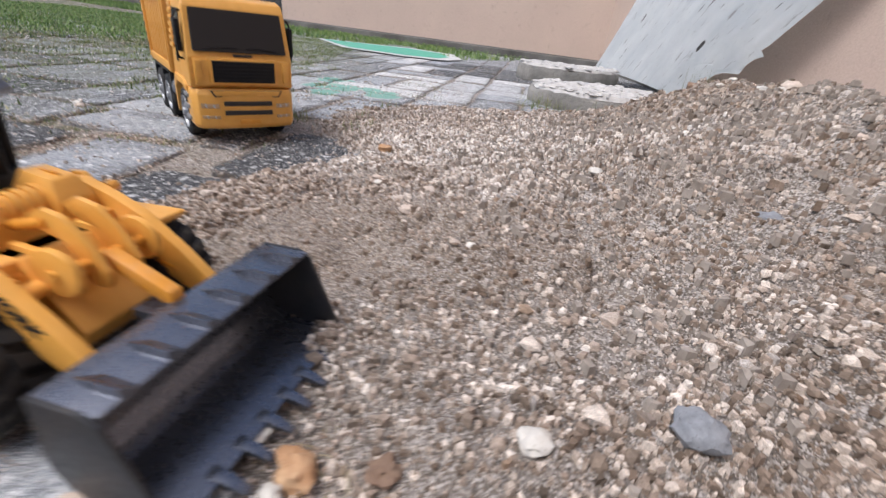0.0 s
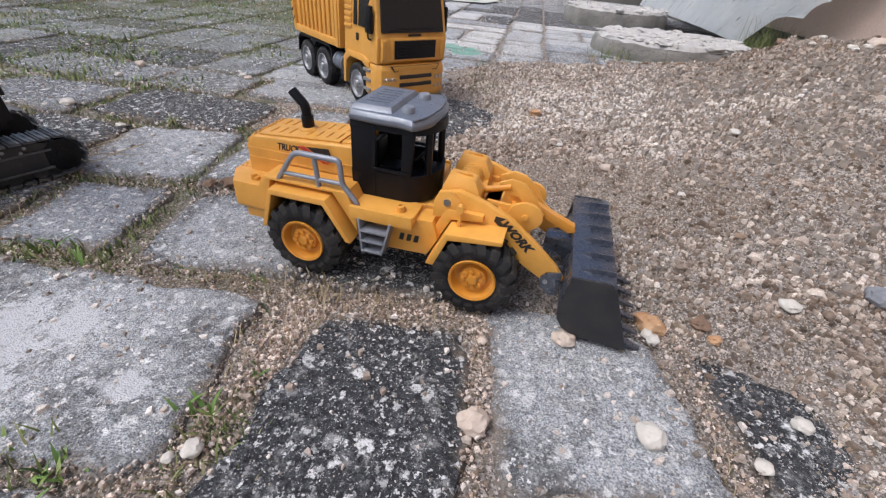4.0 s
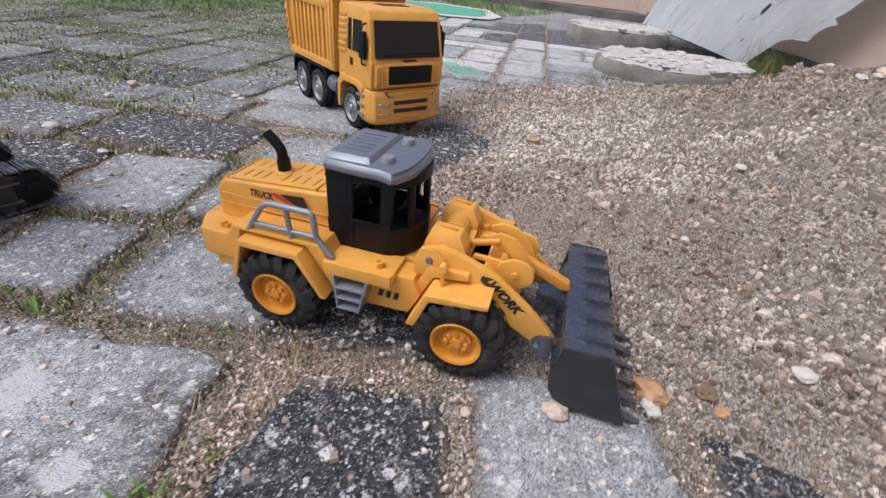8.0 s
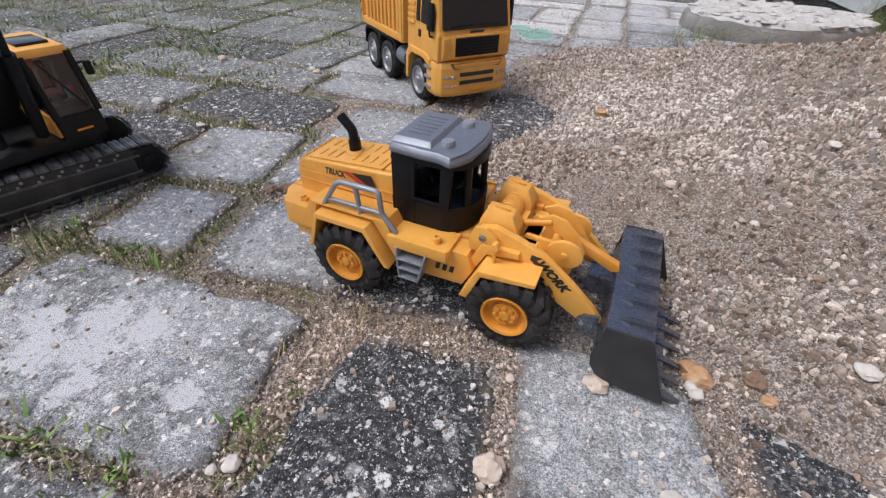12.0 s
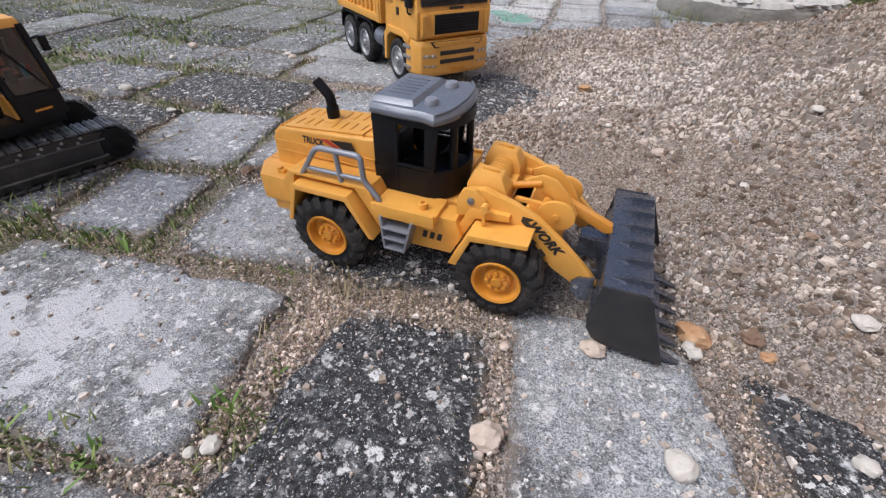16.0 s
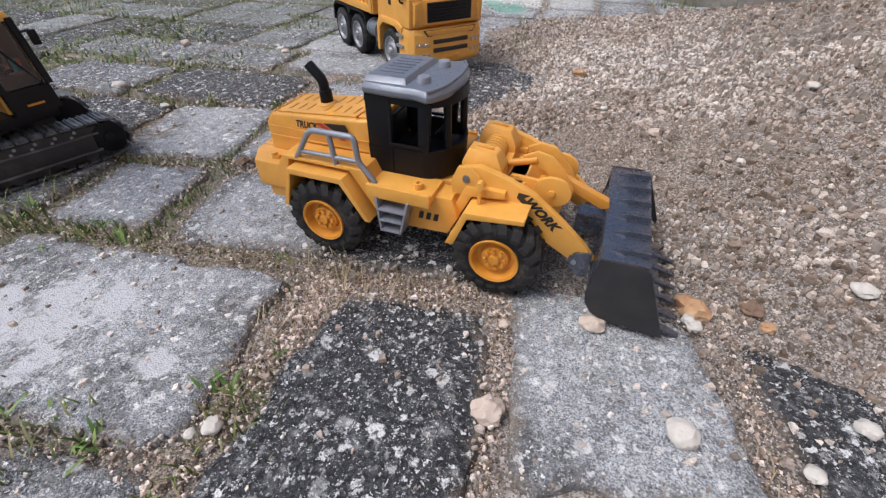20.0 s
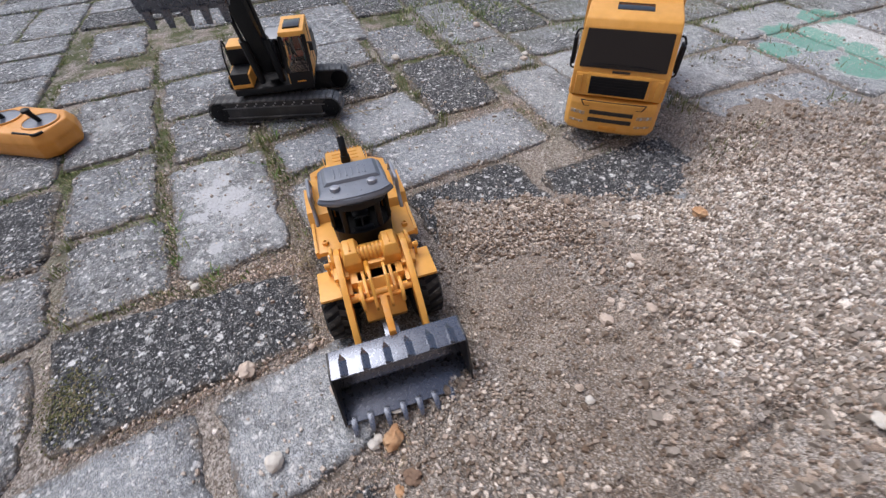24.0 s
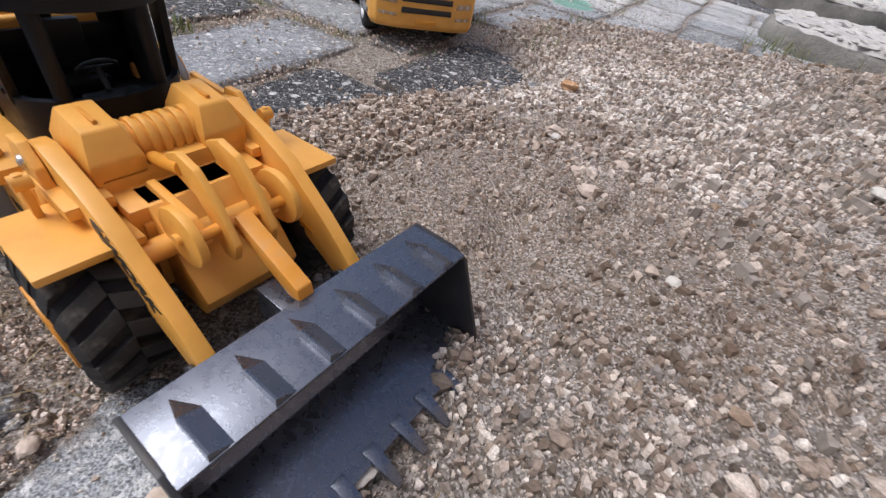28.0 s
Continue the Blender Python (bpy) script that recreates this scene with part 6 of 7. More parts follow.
part("tailgate", prism([(X1 + 0.008, 0.12), (X1 + 0.014, 0.12), (X1, 0.25), (X1 - 0.006, 0.25)], -0.089, 0.089, "y", 0.0015), TY, truck)
part("fuel_tank", join(rod((-0.185, -0.078, 0.078), (-0.235, -0.078, 0.078), 0.022, None, 20, 0.002), *[rod((x, -0.078, 0.078), (x - 0.004, -0.078, 0.078), 0.0228, None, 20) for x in (-0.195, -0.222)]), GREY, truck, "grey cylindrical fuel tank")
part("air_tank", rod((-0.185, 0.078, 0.078), (-0.235, 0.078, 0.078), 0.02, None, 20, 0.002), GREY, truck)

# ---- the toy excavator ----
excavator = empty("toy_excavator", pose(-0.984, 0.416, 0.004, 0, 0, 62), "black and yellow toy excavator with raised bucket", "toy excavator")
BROWN_RED = plastic("brown_red_plastic", (0.3, 0.07, 0.04), 0.45, 0.1)
TEAL = plastic("teal_plastic", (0.08, 0.3, 0.36), 0.4, 0.1)
BOLT_GREY = plastic("worn_bolt_heads", (0.3, 0.3, 0.31), 0.45, 0.3)
TRACK_GREY = plastic("track_plastic", (0.085, 0.086, 0.09), 0.38, 0.9, (0.3, 0.295, 0.29))
TL, TH, TWD = 0.178, 0.031, 0.044
shoe0 = None
for s in (-1, 1):
    yc = s * 0.083
    frame_pts = [(-0.15, 0.012), (-0.13, 0.006), (0.13, 0.006), (0.155, 0.02), (0.15, 0.05), (0.12, 0.056), (-0.12, 0.056), (-0.15, 0.05)]
    part("track_frame", prism(frame_pts, yc - 0.018, yc + 0.018, "y", 0.002), TRACK_SIDE, excavator)
    part("track_plate", box(-0.125, 0.125, yc + s * 0.0175, yc + s * 0.0225, 0.018, 0.042, 0.0015), TRACK_SIDE, excavator)
    part("track_ledge", box(-0.13, 0.13, yc + s * 0.0175, yc + s * 0.0245, 0.0165, 0.0195, 0.0008), TRACK_GREY, excavator, "scuffed ledge along the track frame")
    part("track_guard", box(-0.135, 0.135, yc + s * 0.017, yc + s * 0.0215, 0.0415, 0.0445, 0.0008), TRACK_GREY, excavator)
    for i in range(9):
        for z in (0.046, 0.052):
            part("track_bolt", rod((-0.1 + i * 0.025 + (0.006 if z > 0.05 else 0), yc + s * 0.0175, z), (-0.1 + i * 0.025 + (0.006 if z > 0.05 else 0), yc + s * 0.0195, z), 0.0027, 0.0022, 6), BOLT_GREY, excavator)
    for x in (-0.147, 0.147):
        hub = part("sprocket", rod((x, yc - 0.019, TH), (x, yc + 0.019, TH), 0.024, None, 24, 0.001), BLACK, excavator)
        part("hub_cap", rod((x, yc + s * 0.018, TH), (x, yc + s * 0.0215, TH), 0.009, None, 16, 0.0006), BLACK, hub)
        for k in (0.4, 1.45, 2.5, 3.5, 4.6, 5.6):
            part("hub_bolt", rod((x + 0.017 * math.cos(k), yc + s * 0.018, TH + 0.017 * math.sin(k)), (x + 0.017 * math.cos(k), yc + s * 0.0205, TH + 0.017 * math.sin(k)), 0.002, None, 6), BLACK, hub)
    for i in range(8):
        part("track_roller", rod((-0.112 + i * 0.032, yc - 0.02, 0.0125), (-0.112 + i * 0.032, yc + 0.02, 0.0125), 0.009, None, 14), TRACK_SIDE, excavator)
    # shoes round the loop
    straight, rad = 0.294, 0.0285
    total = 2 * straight + 2 * math.pi * rad
    n = 44
    for i in range(n):
        d = total * i / n
        if d < straight:
            x, z, a = -0.147 + d, TH + rad, 0
        elif d < straight + math.pi * rad:
            u = (d - straight) / rad
            x, z, a = 0.147 + rad * math.sin(u), TH + rad * math.cos(u), math.degrees(u)
        elif d < 2 * straight + math.pi * rad:
            x, z, a = 0.147 - (d - straight - math.pi * rad), TH - rad, 180
        else:
            u = (d - 2 * straight - math.pi * rad) / rad
            x, z, a = -0.147 - rad * math.sin(u), TH - rad * math.cos(u), 180 + math.degrees(u)
        m = pose(x, yc, z, 0, a, 0)
        if shoe0 is None:
            shoe0 = part("track_shoe", join(box(-0.0074, 0.0074, -TWD / 2, TWD / 2, -0.0012, 0.0014, 0), box(-0.0045, -0.0025, -TWD / 2, TWD / 2, 0.0008, 0.0034, 0), box(0.0025, 0.0045, -TWD / 2, TWD / 2, 0.0008, 0.003, 0)), TRACK_GREY, excavator, "ribbed dark track shoe", smooth=False)
            shoe0.matrix_local = m
        else:
            share(shoe0, "track_shoe", excavator, m)
part("undercarriage", join(box(-0.06, 0.06, -0.075, 0.075, 0.025, 0.05, 0.004), rod((0, 0, 0.05), (0, 0, 0.072), 0.05, None, 28, 0.002)), BLACK, excavator)

TURN = pose(0, 0, 0, 0, 0, -82)


def upper(name, bm, mat, label="", smooth=True):
    bmesh.ops.transform(bm, matrix=TURN, verts=bm.verts)
    return part(name, bm, mat, excavator, label, smooth)


upper("turntable_deck", box(-0.14, 0.085, -0.1, 0.1, 0.072, 0.088, 0.003), BLACK)
upper("engine_cover", prism([(-0.15, 0.085), (-0.152, 0.13), (-0.13, 0.152), (-0.03, 0.155), (-0.025, 0.085)], -0.1, 0.1, "y", 0.004), BLACK)
upper("engine_grille", box(-0.12, -0.035, -0.02, 0.085, 0.1545, 0.163, 0.003), CHROME, "pale grey engine hatch")
upper("tool_box", join(box(0.0, 0.075, -0.104, -0.052, 0.086, 0.124, 0.004), box(-0.045, 0.015, -0.104, -0.052, 0.1, 0.172, 0.004)), YELLOW, "yellow side tank and tool box")
upper("tool_box_lid", box(-0.002, 0.0765, -0.1, -0.056, 0.098, 0.1262, 0.002), BLACK)
upper("tank_recess", box(-0.04, 0.0168, -0.1055, -0.0585, 0.126, 0.1645, 0.001), BLACK)
upper("side_guardrail", join(tube([(0.07, -0.1, 0.12), (0.066, -0.1, 0.165), (0.03, -0.1, 0.2), (0.022, -0.1, 0.165)], 0.002, 8)), BLACK)
upper("cab_lower", prism([(-0.035, 0.086), (-0.035, 0.12), (0.089, 0.12), (0.094, 0.086)], 0.046, 0.105, "y", 0.002), BLACK)
upper("cab_side_panel", prism([(-0.036, 0.1), (-0.036, 0.203), (0.058, 0.203), (0.07, 0.15), (0.074, 0.1)], 0.1, 0.1065, "y", 0.002), YELLOW, "yellow cab side panel")
upper("cab_lining", prism([(-0.029, 0.12), (-0.029, 0.2), (0.068, 0.2), (0.087, 0.12)], 0.0965, 0.0996, "y", 0.0005), BLACK)
upper("door_seam", join(box(0.004, 0.006, 0.1055, 0.1072, 0.105, 0.198, 0.0004), box(0.006, 0.066, 0.1055, 0.1072, 0.146, 0.148, 0.0004)), INK)
upper("cab_inner_panel", prism([(-0.035, 0.09), (-0.035, 0.2), (-0.012, 0.2), (0.02, 0.128), (0.078, 0.122), (0.084, 0.09)], 0.042, 0.0465, "y", 0.0015), YELLOW, "yellow cab panel beside the boom")
upper("cab_rear_panel", box(-0.037, -0.03, 0.047, 0.105, 0.12, 0.2, 0.002), YELLOW)
upper("cab_roof", loft([[(-0.038, 0.044, 0.2), (0.075, 0.044, 0.2), (0.075, 0.107, 0.2), (-0.038, 0.107, 0.2)], [(-0.036, 0.045, 0.214), (0.07, 0.045, 0.211), (0.07, 0.106, 0.211), (-0.036, 0.106, 0.214)]], 0.003), YELLOW, "yellow cab roof")
upper("roof_window", box(-0.005, 0.05, 0.056, 0.096, 0.2105, 0.2155, 0.001), DARK_GLASS)
for y in (0.047, 0.104):
    upper("front_pillar", rod((0.092, y, 0.12), (0.072, y, 0.203), 0.0052, None, 10), BLACK)
    upper("door_pillar", rod((0.005, y, 0.12), (0.003, y, 0.203), 0.0035, None, 8), BLACK)
upper("front_window", loft([[(0.0905, 0.049, 0.122), (0.0905, 0.102, 0.122), (0.0725, 0.102, 0.2), (0.0725, 0.049, 0.2)], [(0.0895, 0.049, 0.122), (0.0895, 0.102, 0.122), (0.0715, 0.102, 0.2), (0.0715, 0.049, 0.2)]]), GLASS, "clear front window with reflections")
upper("cab_seat", join(box(-0.01, 0.03, 0.058, 0.094, 0.12, 0.134, 0.004), box(-0.018, -0.008, 0.058, 0.094, 0.125, 0.178, 0.004)), BLACK)
upper("dashboard", join(box(0.058, 0.082, 0.055, 0.098, 0.12, 0.136, 0.003), box(0.066, 0.078, 0.06, 0.07, 0.135, 0.15, 0.002)), BUCKET_SIDE)
# red, pale and teal pieces added for coloured reflections in the front window
upper("lamp_block", box(0.03, 0.062, 0.052, 0.064, 0.186, 0.198, 0.003), RED, "red block under the cab roof, added for a window reflection")
upper("seat_cover", join(box(-0.006, 0.028, 0.062, 0.09, 0.1335, 0.138, 0.002), box(-0.0085, -0.0045, 0.062, 0.09, 0.14, 0.174, 0.002)), BROWN_RED, "reddish brown pad on the seat, added for a window reflection")
for y in (0.066, 0.088):
    upper("light_rod", rod((0.02, y, 0.13), (0.045, y, 0.185), 0.0022, None, 8), CHROME, "pale rod inside the cab, added for a window reflection")
upper("teal_switch_box", box(0.034, 0.052, 0.09, 0.1, 0.122, 0.148, 0.002), TEAL, "teal block inside the cab, added for a window reflection")
for y in (0.056, 0.096):
    upper("control_lever", rod((0.05, y, 0.12), (0.054, y, 0.15), 0.002, 0.003, 8), RED, "red control lever")
upper("window_wiper", rod((0.0905, 0.094, 0.126), (0.0752, 0.06, 0.196), 0.0016, None, 6), BLACK)
upper("name_bar", box(0.0925, 0.0942, 0.064, 0.086, 0.097, 0.1, 0.0004), YELLOW_DARK)
upper("mirror", join(tube([(0.078, 0.106, 0.185), (0.085, 0.117, 0.188)], 0.0015, 6), box(0.08, 0.088, 0.113, 0.123, 0.168, 0.188, 0.002)), BLACK)
boom = [(0.03, 0.1), (0.028, 0.13), (0.1, 0.27), (0.17, 0.4), (0.24, 0.475), (0.3, 0.5), (0.31, 0.48), (0.26, 0.44), (0.205, 0.37), (0.14, 0.25), (0.06, 0.115)]
upper("boom", prism(boom, -0.018, 0.018, "y", 0.003), BLACK, "black excavator boom")
for s in (-1, 1):
    upper("boom_cylinder", join(rod((0.075, s * 0.026, 0.1), (0.12, s * 0.026, 0.22), 0.0085, None, 14), rod((0.12, s * 0.026, 0.22), (0.16, s * 0.026, 0.33), 0.0048, None, 10)), BLACK)
    coil = []
    for k in range(61):
        u = k / 60
        a = math.pi * (0.1 + 0.85 * u)
        coil.append([(0.052 + (0.034 - 0.006 * s) * math.cos(a) + (0.0052 if k % 2 else 0.0036) * math.cos(q) * math.cos(a), 0.033 + s * 0.006 + (0.0052 if k % 2 else 0.0036) * math.sin(q), 0.118 + (0.062 - 0.006 * s) * math.sin(a) + (0.0052 if k % 2 else 0.0036) * math.cos(q) * math.sin(a)) for q in [j * math.pi / 4 for j in range(8)]])
    upper("ribbed_hose", loft(coil), BLACK, "ribbed black hose looped beside the cab")
    upper("hydraulic_hose", tube([(0.05, s * 0.012, 0.12), (0.09, s * 0.02, 0.16), (0.1, s * 0.02, 0.24), (0.15, s * 0.02, 0.33), (0.2, s * 0.02, 0.41)], 0.003, 8), BLACK)
upper("stick", prism([(0.27, 0.52), (0.31, 0.53), (0.42, 0.47), (0.425, 0.455), (0.41, 0.445), (0.29, 0.475)], -0.013, 0.013, "y", 0.002), BLACK)
upper("stick_cylinder", join(rod((0.18, 0, 0.435), (0.24, 0, 0.505), 0.007, None, 12), rod((0.24, 0, 0.505), (0.275, 0, 0.525), 0.004, None, 10)), BLACK)
bw = 0.064
back = [(0.408, 0.475), (0.43, 0.46), (0.443, 0.43), (0.446, 0.4), (0.44, 0.378), (0.436, 0.378), (0.44, 0.4), (0.437, 0.429), (0.425, 0.456), (0.405, 0.469), (0.37, 0.468), (0.345, 0.455), (0.343, 0.46), (0.37, 0.474)]
upper("excavator_bucket", prism(back, -bw, bw, "y", 0.001), GUNMETAL, "dark scuffed digging bucket")
for s in (-1, 1):
    upper("bucket_cheek", prism([(0.408, 0.474), (0.43, 0.459), (0.442, 0.43), (0.445, 0.4), (0.439, 0.38), (0.405, 0.4), (0.36, 0.44), (0.345, 0.458), (0.37, 0.473)], s * bw, s * (bw + 0.003), "y", 0.0008), GUNMETAL)
for i in range(5):
    y = -0.056 + i * 0.028
    upper("bucket_tooth", loft([[(0.436, y - 0.007, 0.384), (0.444, y - 0.007, 0.384), (0.444, y + 0.007, 0.384), (0.436, y + 0.007, 0.384)], [(0.438, y - 0.0045, 0.357), (0.441, y - 0.0045, 0.357), (0.441, y + 0.0045, 0.357), (0.438, y + 0.0045, 0.357)]], 0.0008), GUNMETAL)

# ---- the remote control ----
remote = empty("remote_control", pose(-1.15, -0.21, 0, 0, 0, 49) @ Matrix.Diagonal((1.12, 1.12, 1.4, 1)), "yellow plastic toy remote control lying on the paving", "remote control")
rc = [(-0.11, -0.045), (-0.085, -0.062), (0.085, -0.062), (0.108, -0.04), (0.108, 0.03), (0.07, 0.066), (-0.07, 0.066), (-0.11, 0.03)]
part("case", loft([[(x * 0.93, y * 0.92, 0.003) for x, y in rc], [(x, y, 0.014) for x, y in rc], [(x, y, 0.034) for x, y in rc], [(x * 0.9, y * 0.86, 0.05) for x, y in rc]], 0.0035), REMOTE_ORANGE, remote)
part("case_seam", loft([[(x * 1.004, y * 1.004, 0.0285) for x, y in rc], [(x * 1.004, y * 1.004, 0.0298) for x, y in rc]]), YELLOW_DARK, remote)
for s in (-1, 1):
    ring = [(s * 0.052 + 0.036 * math.cos(a), 0.002 + 0.034 * math.sin(a)) for a in [k * math.pi / 14 for k in range(28)]]
    part("stick_plate", prism(ring, 0.0485, 0.0515, "z", 0.001), GREY, remote, "silver round stick plate")
    rim_ring = [[(s * 0.052 + (0.0375 + 0.0028 * math.cos(b)) * math.cos(a), 0.002 + (0.0355 + 0.0028 * math.cos(b)) * math.sin(a), 0.0505 + 0.0024 * math.sin(b)) for b in [k * math.pi / 3 for k in range(6)]] for a in [k * math.pi / 16 for k in range(33)]]
    part("plate_rim", loft(rim_ring, 0, False), REMOTE_ORANGE, remote)
    part("control_stick", join(rod((s * 0.052, 0.002, 0.05), (s * 0.05, -0.008, 0.074), 0.005, 0.006, 12), lathe([(0.0, 0.0001), (0.0, 0.009), (0.004, 0.0095), (0.006, 0.006), (0.006, 0.0001)], 16, "z", (s * 0.05, -0.009, 0.073))), BLACK, remote, "black thumb stick")
    part("case_groove", tube([(s * 0.03, -0.05, 0.0495), (s * 0.085, -0.05, 0.0485), (s * 0.095, -0.035, 0.049)], 0.003, 8), BLACK, remote)

# ---- loose stones ----
PALE = stone_mat("pale_limestone", (0.5, 0.46, 0.41), (0.68, 0.65, 0.6), 50, (0.3, 0.26, 0.2))
PINKISH = stone_mat("pinkish_stone", (0.48, 0.38, 0.31), (0.62, 0.53, 0.46), 60, (0.25, 0.19, 0.15))
RUSTY = stone_mat("rust_orange_rock", (0.36, 0.17, 0.075), (0.62, 0.42, 0.255), 45, (0.16, 0.08, 0.04))
BROWN = stone_mat("brown_clod", (0.16, 0.1, 0.07), (0.25, 0.17, 0.12), 70, (0.08, 0.05, 0.04))
BLUEGREY = stone_mat("blue_grey_stone", (0.16, 0.165, 0.18), (0.3, 0.31, 0.33), 70, (0.07, 0.07, 0.08))


def stone(x, y, w, mat, label, seed, flat=0.7, long=1.0, turn=0.0, rough=0.25):
    w *= 0.72 if mat in (PALE, PINKISH) and w < 0.036 else 1.0
    bm = bmesh.new()
    bmesh.ops.create_icosphere(bm, subdivisions=3, radius=0.5)
    off = Vector((seed * 3.7, seed * 1.9, seed * 5.3))
    for v in bm.verts:
        n = v.co.normalized()
        k = 1 + rough * noise.noise(n * 1.6 + off) + rough * 0.5 * noise.noise(n * 4 + off) + rough * 0.2 * noise.noise(n * 9 + off)
        v.co = Vector((v.co.x * k * w * long, v.co.y * k * w, v.co.z * k * w * flat))
    base = max(float(ground_z(x, y)), 0.0 if float(gravel_mask(np.array(x), np.array(y))) < 0.3 else -1)
    ob = part("stone", bm, mat)
    ob.matrix_world = pose(x, y, base + w * flat * 0.36, 0, 0, turn)
    return tagged(ob, label, "stone", "loose stones")


stone(-0.03, 0.14, 0.033, PALE, "rounded off-white stone lying on a grey paver", 1, 0.8)
stone(-0.184, 0.137, 0.034, PINKISH, "lumpy pinkish stone in the joint between pavers", 2, 0.7, 1.1, 30, 0.4)
stone(-0.087, 0.247, 0.029, PINKISH, "small pale pink stone on a grey paver", 3, 0.75, 1.15, 10, 0.4)
stone(0.02, 0.288, 0.025, RUSTY, "jagged orange-brown rock at the gravel edge", 4, 0.95, 1.3, -50, 0.45)
stone(-0.018, 0.311, 0.031, PALE, "flat pale grey stone beside the orange rock", 5, 0.28, 1.1, 60)
stone(-0.044, 0.31, 0.026, BROWN, "crumbly brown clod of soil", 6, 0.34, 1.1, 0, 0.3)
stone(0.17, 0.303, 0.03, PALE, "flat cream stone lying in the gravel", 7, 0.55, 1.1, 20)
stone(0.276, 0.315, 0.034, BLUEGREY, "blue-grey speckled stone in the gravel", 8, 0.6)
stone(0.469, 0.592, 0.036, BLUEGREY, "blue-grey stone on the gravel heap", 9, 0.65)
stone(-0.402, 0.088, 0.022, PALE, "small pale stone at a paver corner", 10)
stone(-0.417, 0.08, 0.013, PALE, "small pale stone at a paver corner", 11)
stone(-1.077, 0.802, 0.034, PALE, "off-white egg-shaped stone between dark pavers", 12, 0.7, 1.2, 20)
stone(-1.115, 0.785, 0.014, PALE, "small pale stone between dark pavers", 13)
stone(-0.9, 0.715, 0.02, PALE, "flat pale stone on the paving", 14, 0.5, 1.3)
stone(-0.834, 1.142, 0.027, PINKISH, "pale pebble beside a tuft of grass", 15, 0.6, 1.3)
stone(-0.86, 1.165, 0.025, PALE, "pale pebble beside a tuft of grass", 16, 0.65, 1.2)
stone(-1.16, 1.17, 0.035, PINKISH, "tan stone in a grassy joint", 17)
stone(-1.14, 1.05, 0.025, PALE, "tan stone in a grassy joint", 18)
stone(0.313, 0.768, 0.026, PALE, "pale stone on the slope of the heap", 19, 0.6, 1.2)
stone(0.042, 0.634, 0.026, PINKISH, "pale pink stone in the gravel", 20, 0.7, 1.2)
stone(0.063, 0.7, 0.02, PINKISH, "pale pink stone in the gravel", 21, 0.7, 1.3)
stone(0.125, 0.522, 0.016, PALE, "pale stone in the gravel", 22)
stone(-0.02, 0.75, 0.018, PALE, "pale stone in the gravel", 23)
stone(0.01, 0.27, 0.018, PALE, "pale stone at the edge of a paver", 24)
stone(0.12, 0.17, 0.024, PALE, "pale stone beside a dark paver", 27)
stone(0.06, 0.125, 0.02, PALE, "pale stone at the gravel edge", 28)
stone(-0.047, 0.953, 0.022, RUSTY, "reddish brown stone in the gravel", 29, 0.85, 1.2, 15, 0.5)
stone(-0.025, 0.771, 0.03, PINKISH, "crumbly tan clod of soil in the gravel", 30, 0.6, 1.2, 15, 0.6)
stone(-0.58, 0.52, 0.026, BROWN, "dark clod in the joint between pavers", 31, 0.6, 1.2, 20, 0.5)
stone(-0.61, 0.51, 0.018, BROWN, "dark clod in the joint between pavers", 32, 0.6, 1.2, 70, 0.5)
stone(-0.175, 0.235, 0.014, PINKISH, "small stone in the joint between pavers", 33)
stone(0.075, 0.29, 0.02, BROWN, "reddish crumbling clod beside the orange rock", 34, 0.6, 1.2, 60, 0.6)
stone(0.083, 0.268, 0.011, RUSTY, "small orange stone at the foot of a clod", 35, 0.8, 1.3, 10, 0.5)
stone(0.014, 0.262, 0.019, PALE, "small white stone at the corner of a paver", 36, 0.7, 1.2, 30, 0.3)
heap_rnd = random.Random(12)
for i in range(34):
    x, y = heap_rnd.uniform(0.5, 1.18), heap_rnd.uniform(0.2, 1.9)
    stone(x, y, heap_rnd.uniform(0.018, 0.042), heap_rnd.choice([PALE, PINKISH, PINKISH, BROWN]), "rough stone on the gravel heap", 40 + i, heap_rnd.uniform(0.5, 0.8), heap_rnd.uniform(1.0, 1.4), heap_rnd.uniform(0, 180), 0.35)

for i in range(30):
    s = heap_rnd.uniform(-0.2, 0.4)
    x, y = 0.9 + 0.79 * s + heap_rnd.gauss(0, 0.03), 1.15 - 0.61 * s + heap_rnd.gauss(0, 0.03)
    stone(x, y, heap_rnd.uniform(0.012, 0.034), heap_rnd.choice([PALE, PINKISH, PINKISH]), "pale rough stone on the crest of the heap", 90 + i, heap_rnd.uniform(0.6, 0.9), heap_rnd.uniform(1.0, 1.3), heap_rnd.uniform(0, 180), 0.4)

DRY_STALK = stone_mat("dry_stalk", (0.34, 0.27, 0.17), (0.5, 0.42, 0.28), 90)
for (x0, y0), (x1, y1) in (((-0.827, 0.535), (-0.8, 0.635)), ((-0.87, 0.61), (-0.845, 0.66)), ((-0.86, 0.56), (-0.79, 0.585)), ((-0.9, 0.51), (-0.83, 0.55))):
    stalk = part("straw_stalk", tube([(x0, y0, 0.003), ((x0 + x1) / 2 + 0.006, (y0 + y1) / 2, 0.008), (x1, y1, 0.003)], 0.0009, 6), DRY_STALK)
    tagged(stalk, "long dry straw stalk lying across the paving", "straw", "straw stalks")

# ---- litter ----


def blade_mat(name, stops):
    m, t, b = node_mat(name, 0.6, 0, 0.3)
    g = t.nodes.new("ShaderNodeNewGeometry")
    t.links.new(ramp(t, g.outputs["Random Per Island"], stops), b.inputs["Base Color"])
    return m


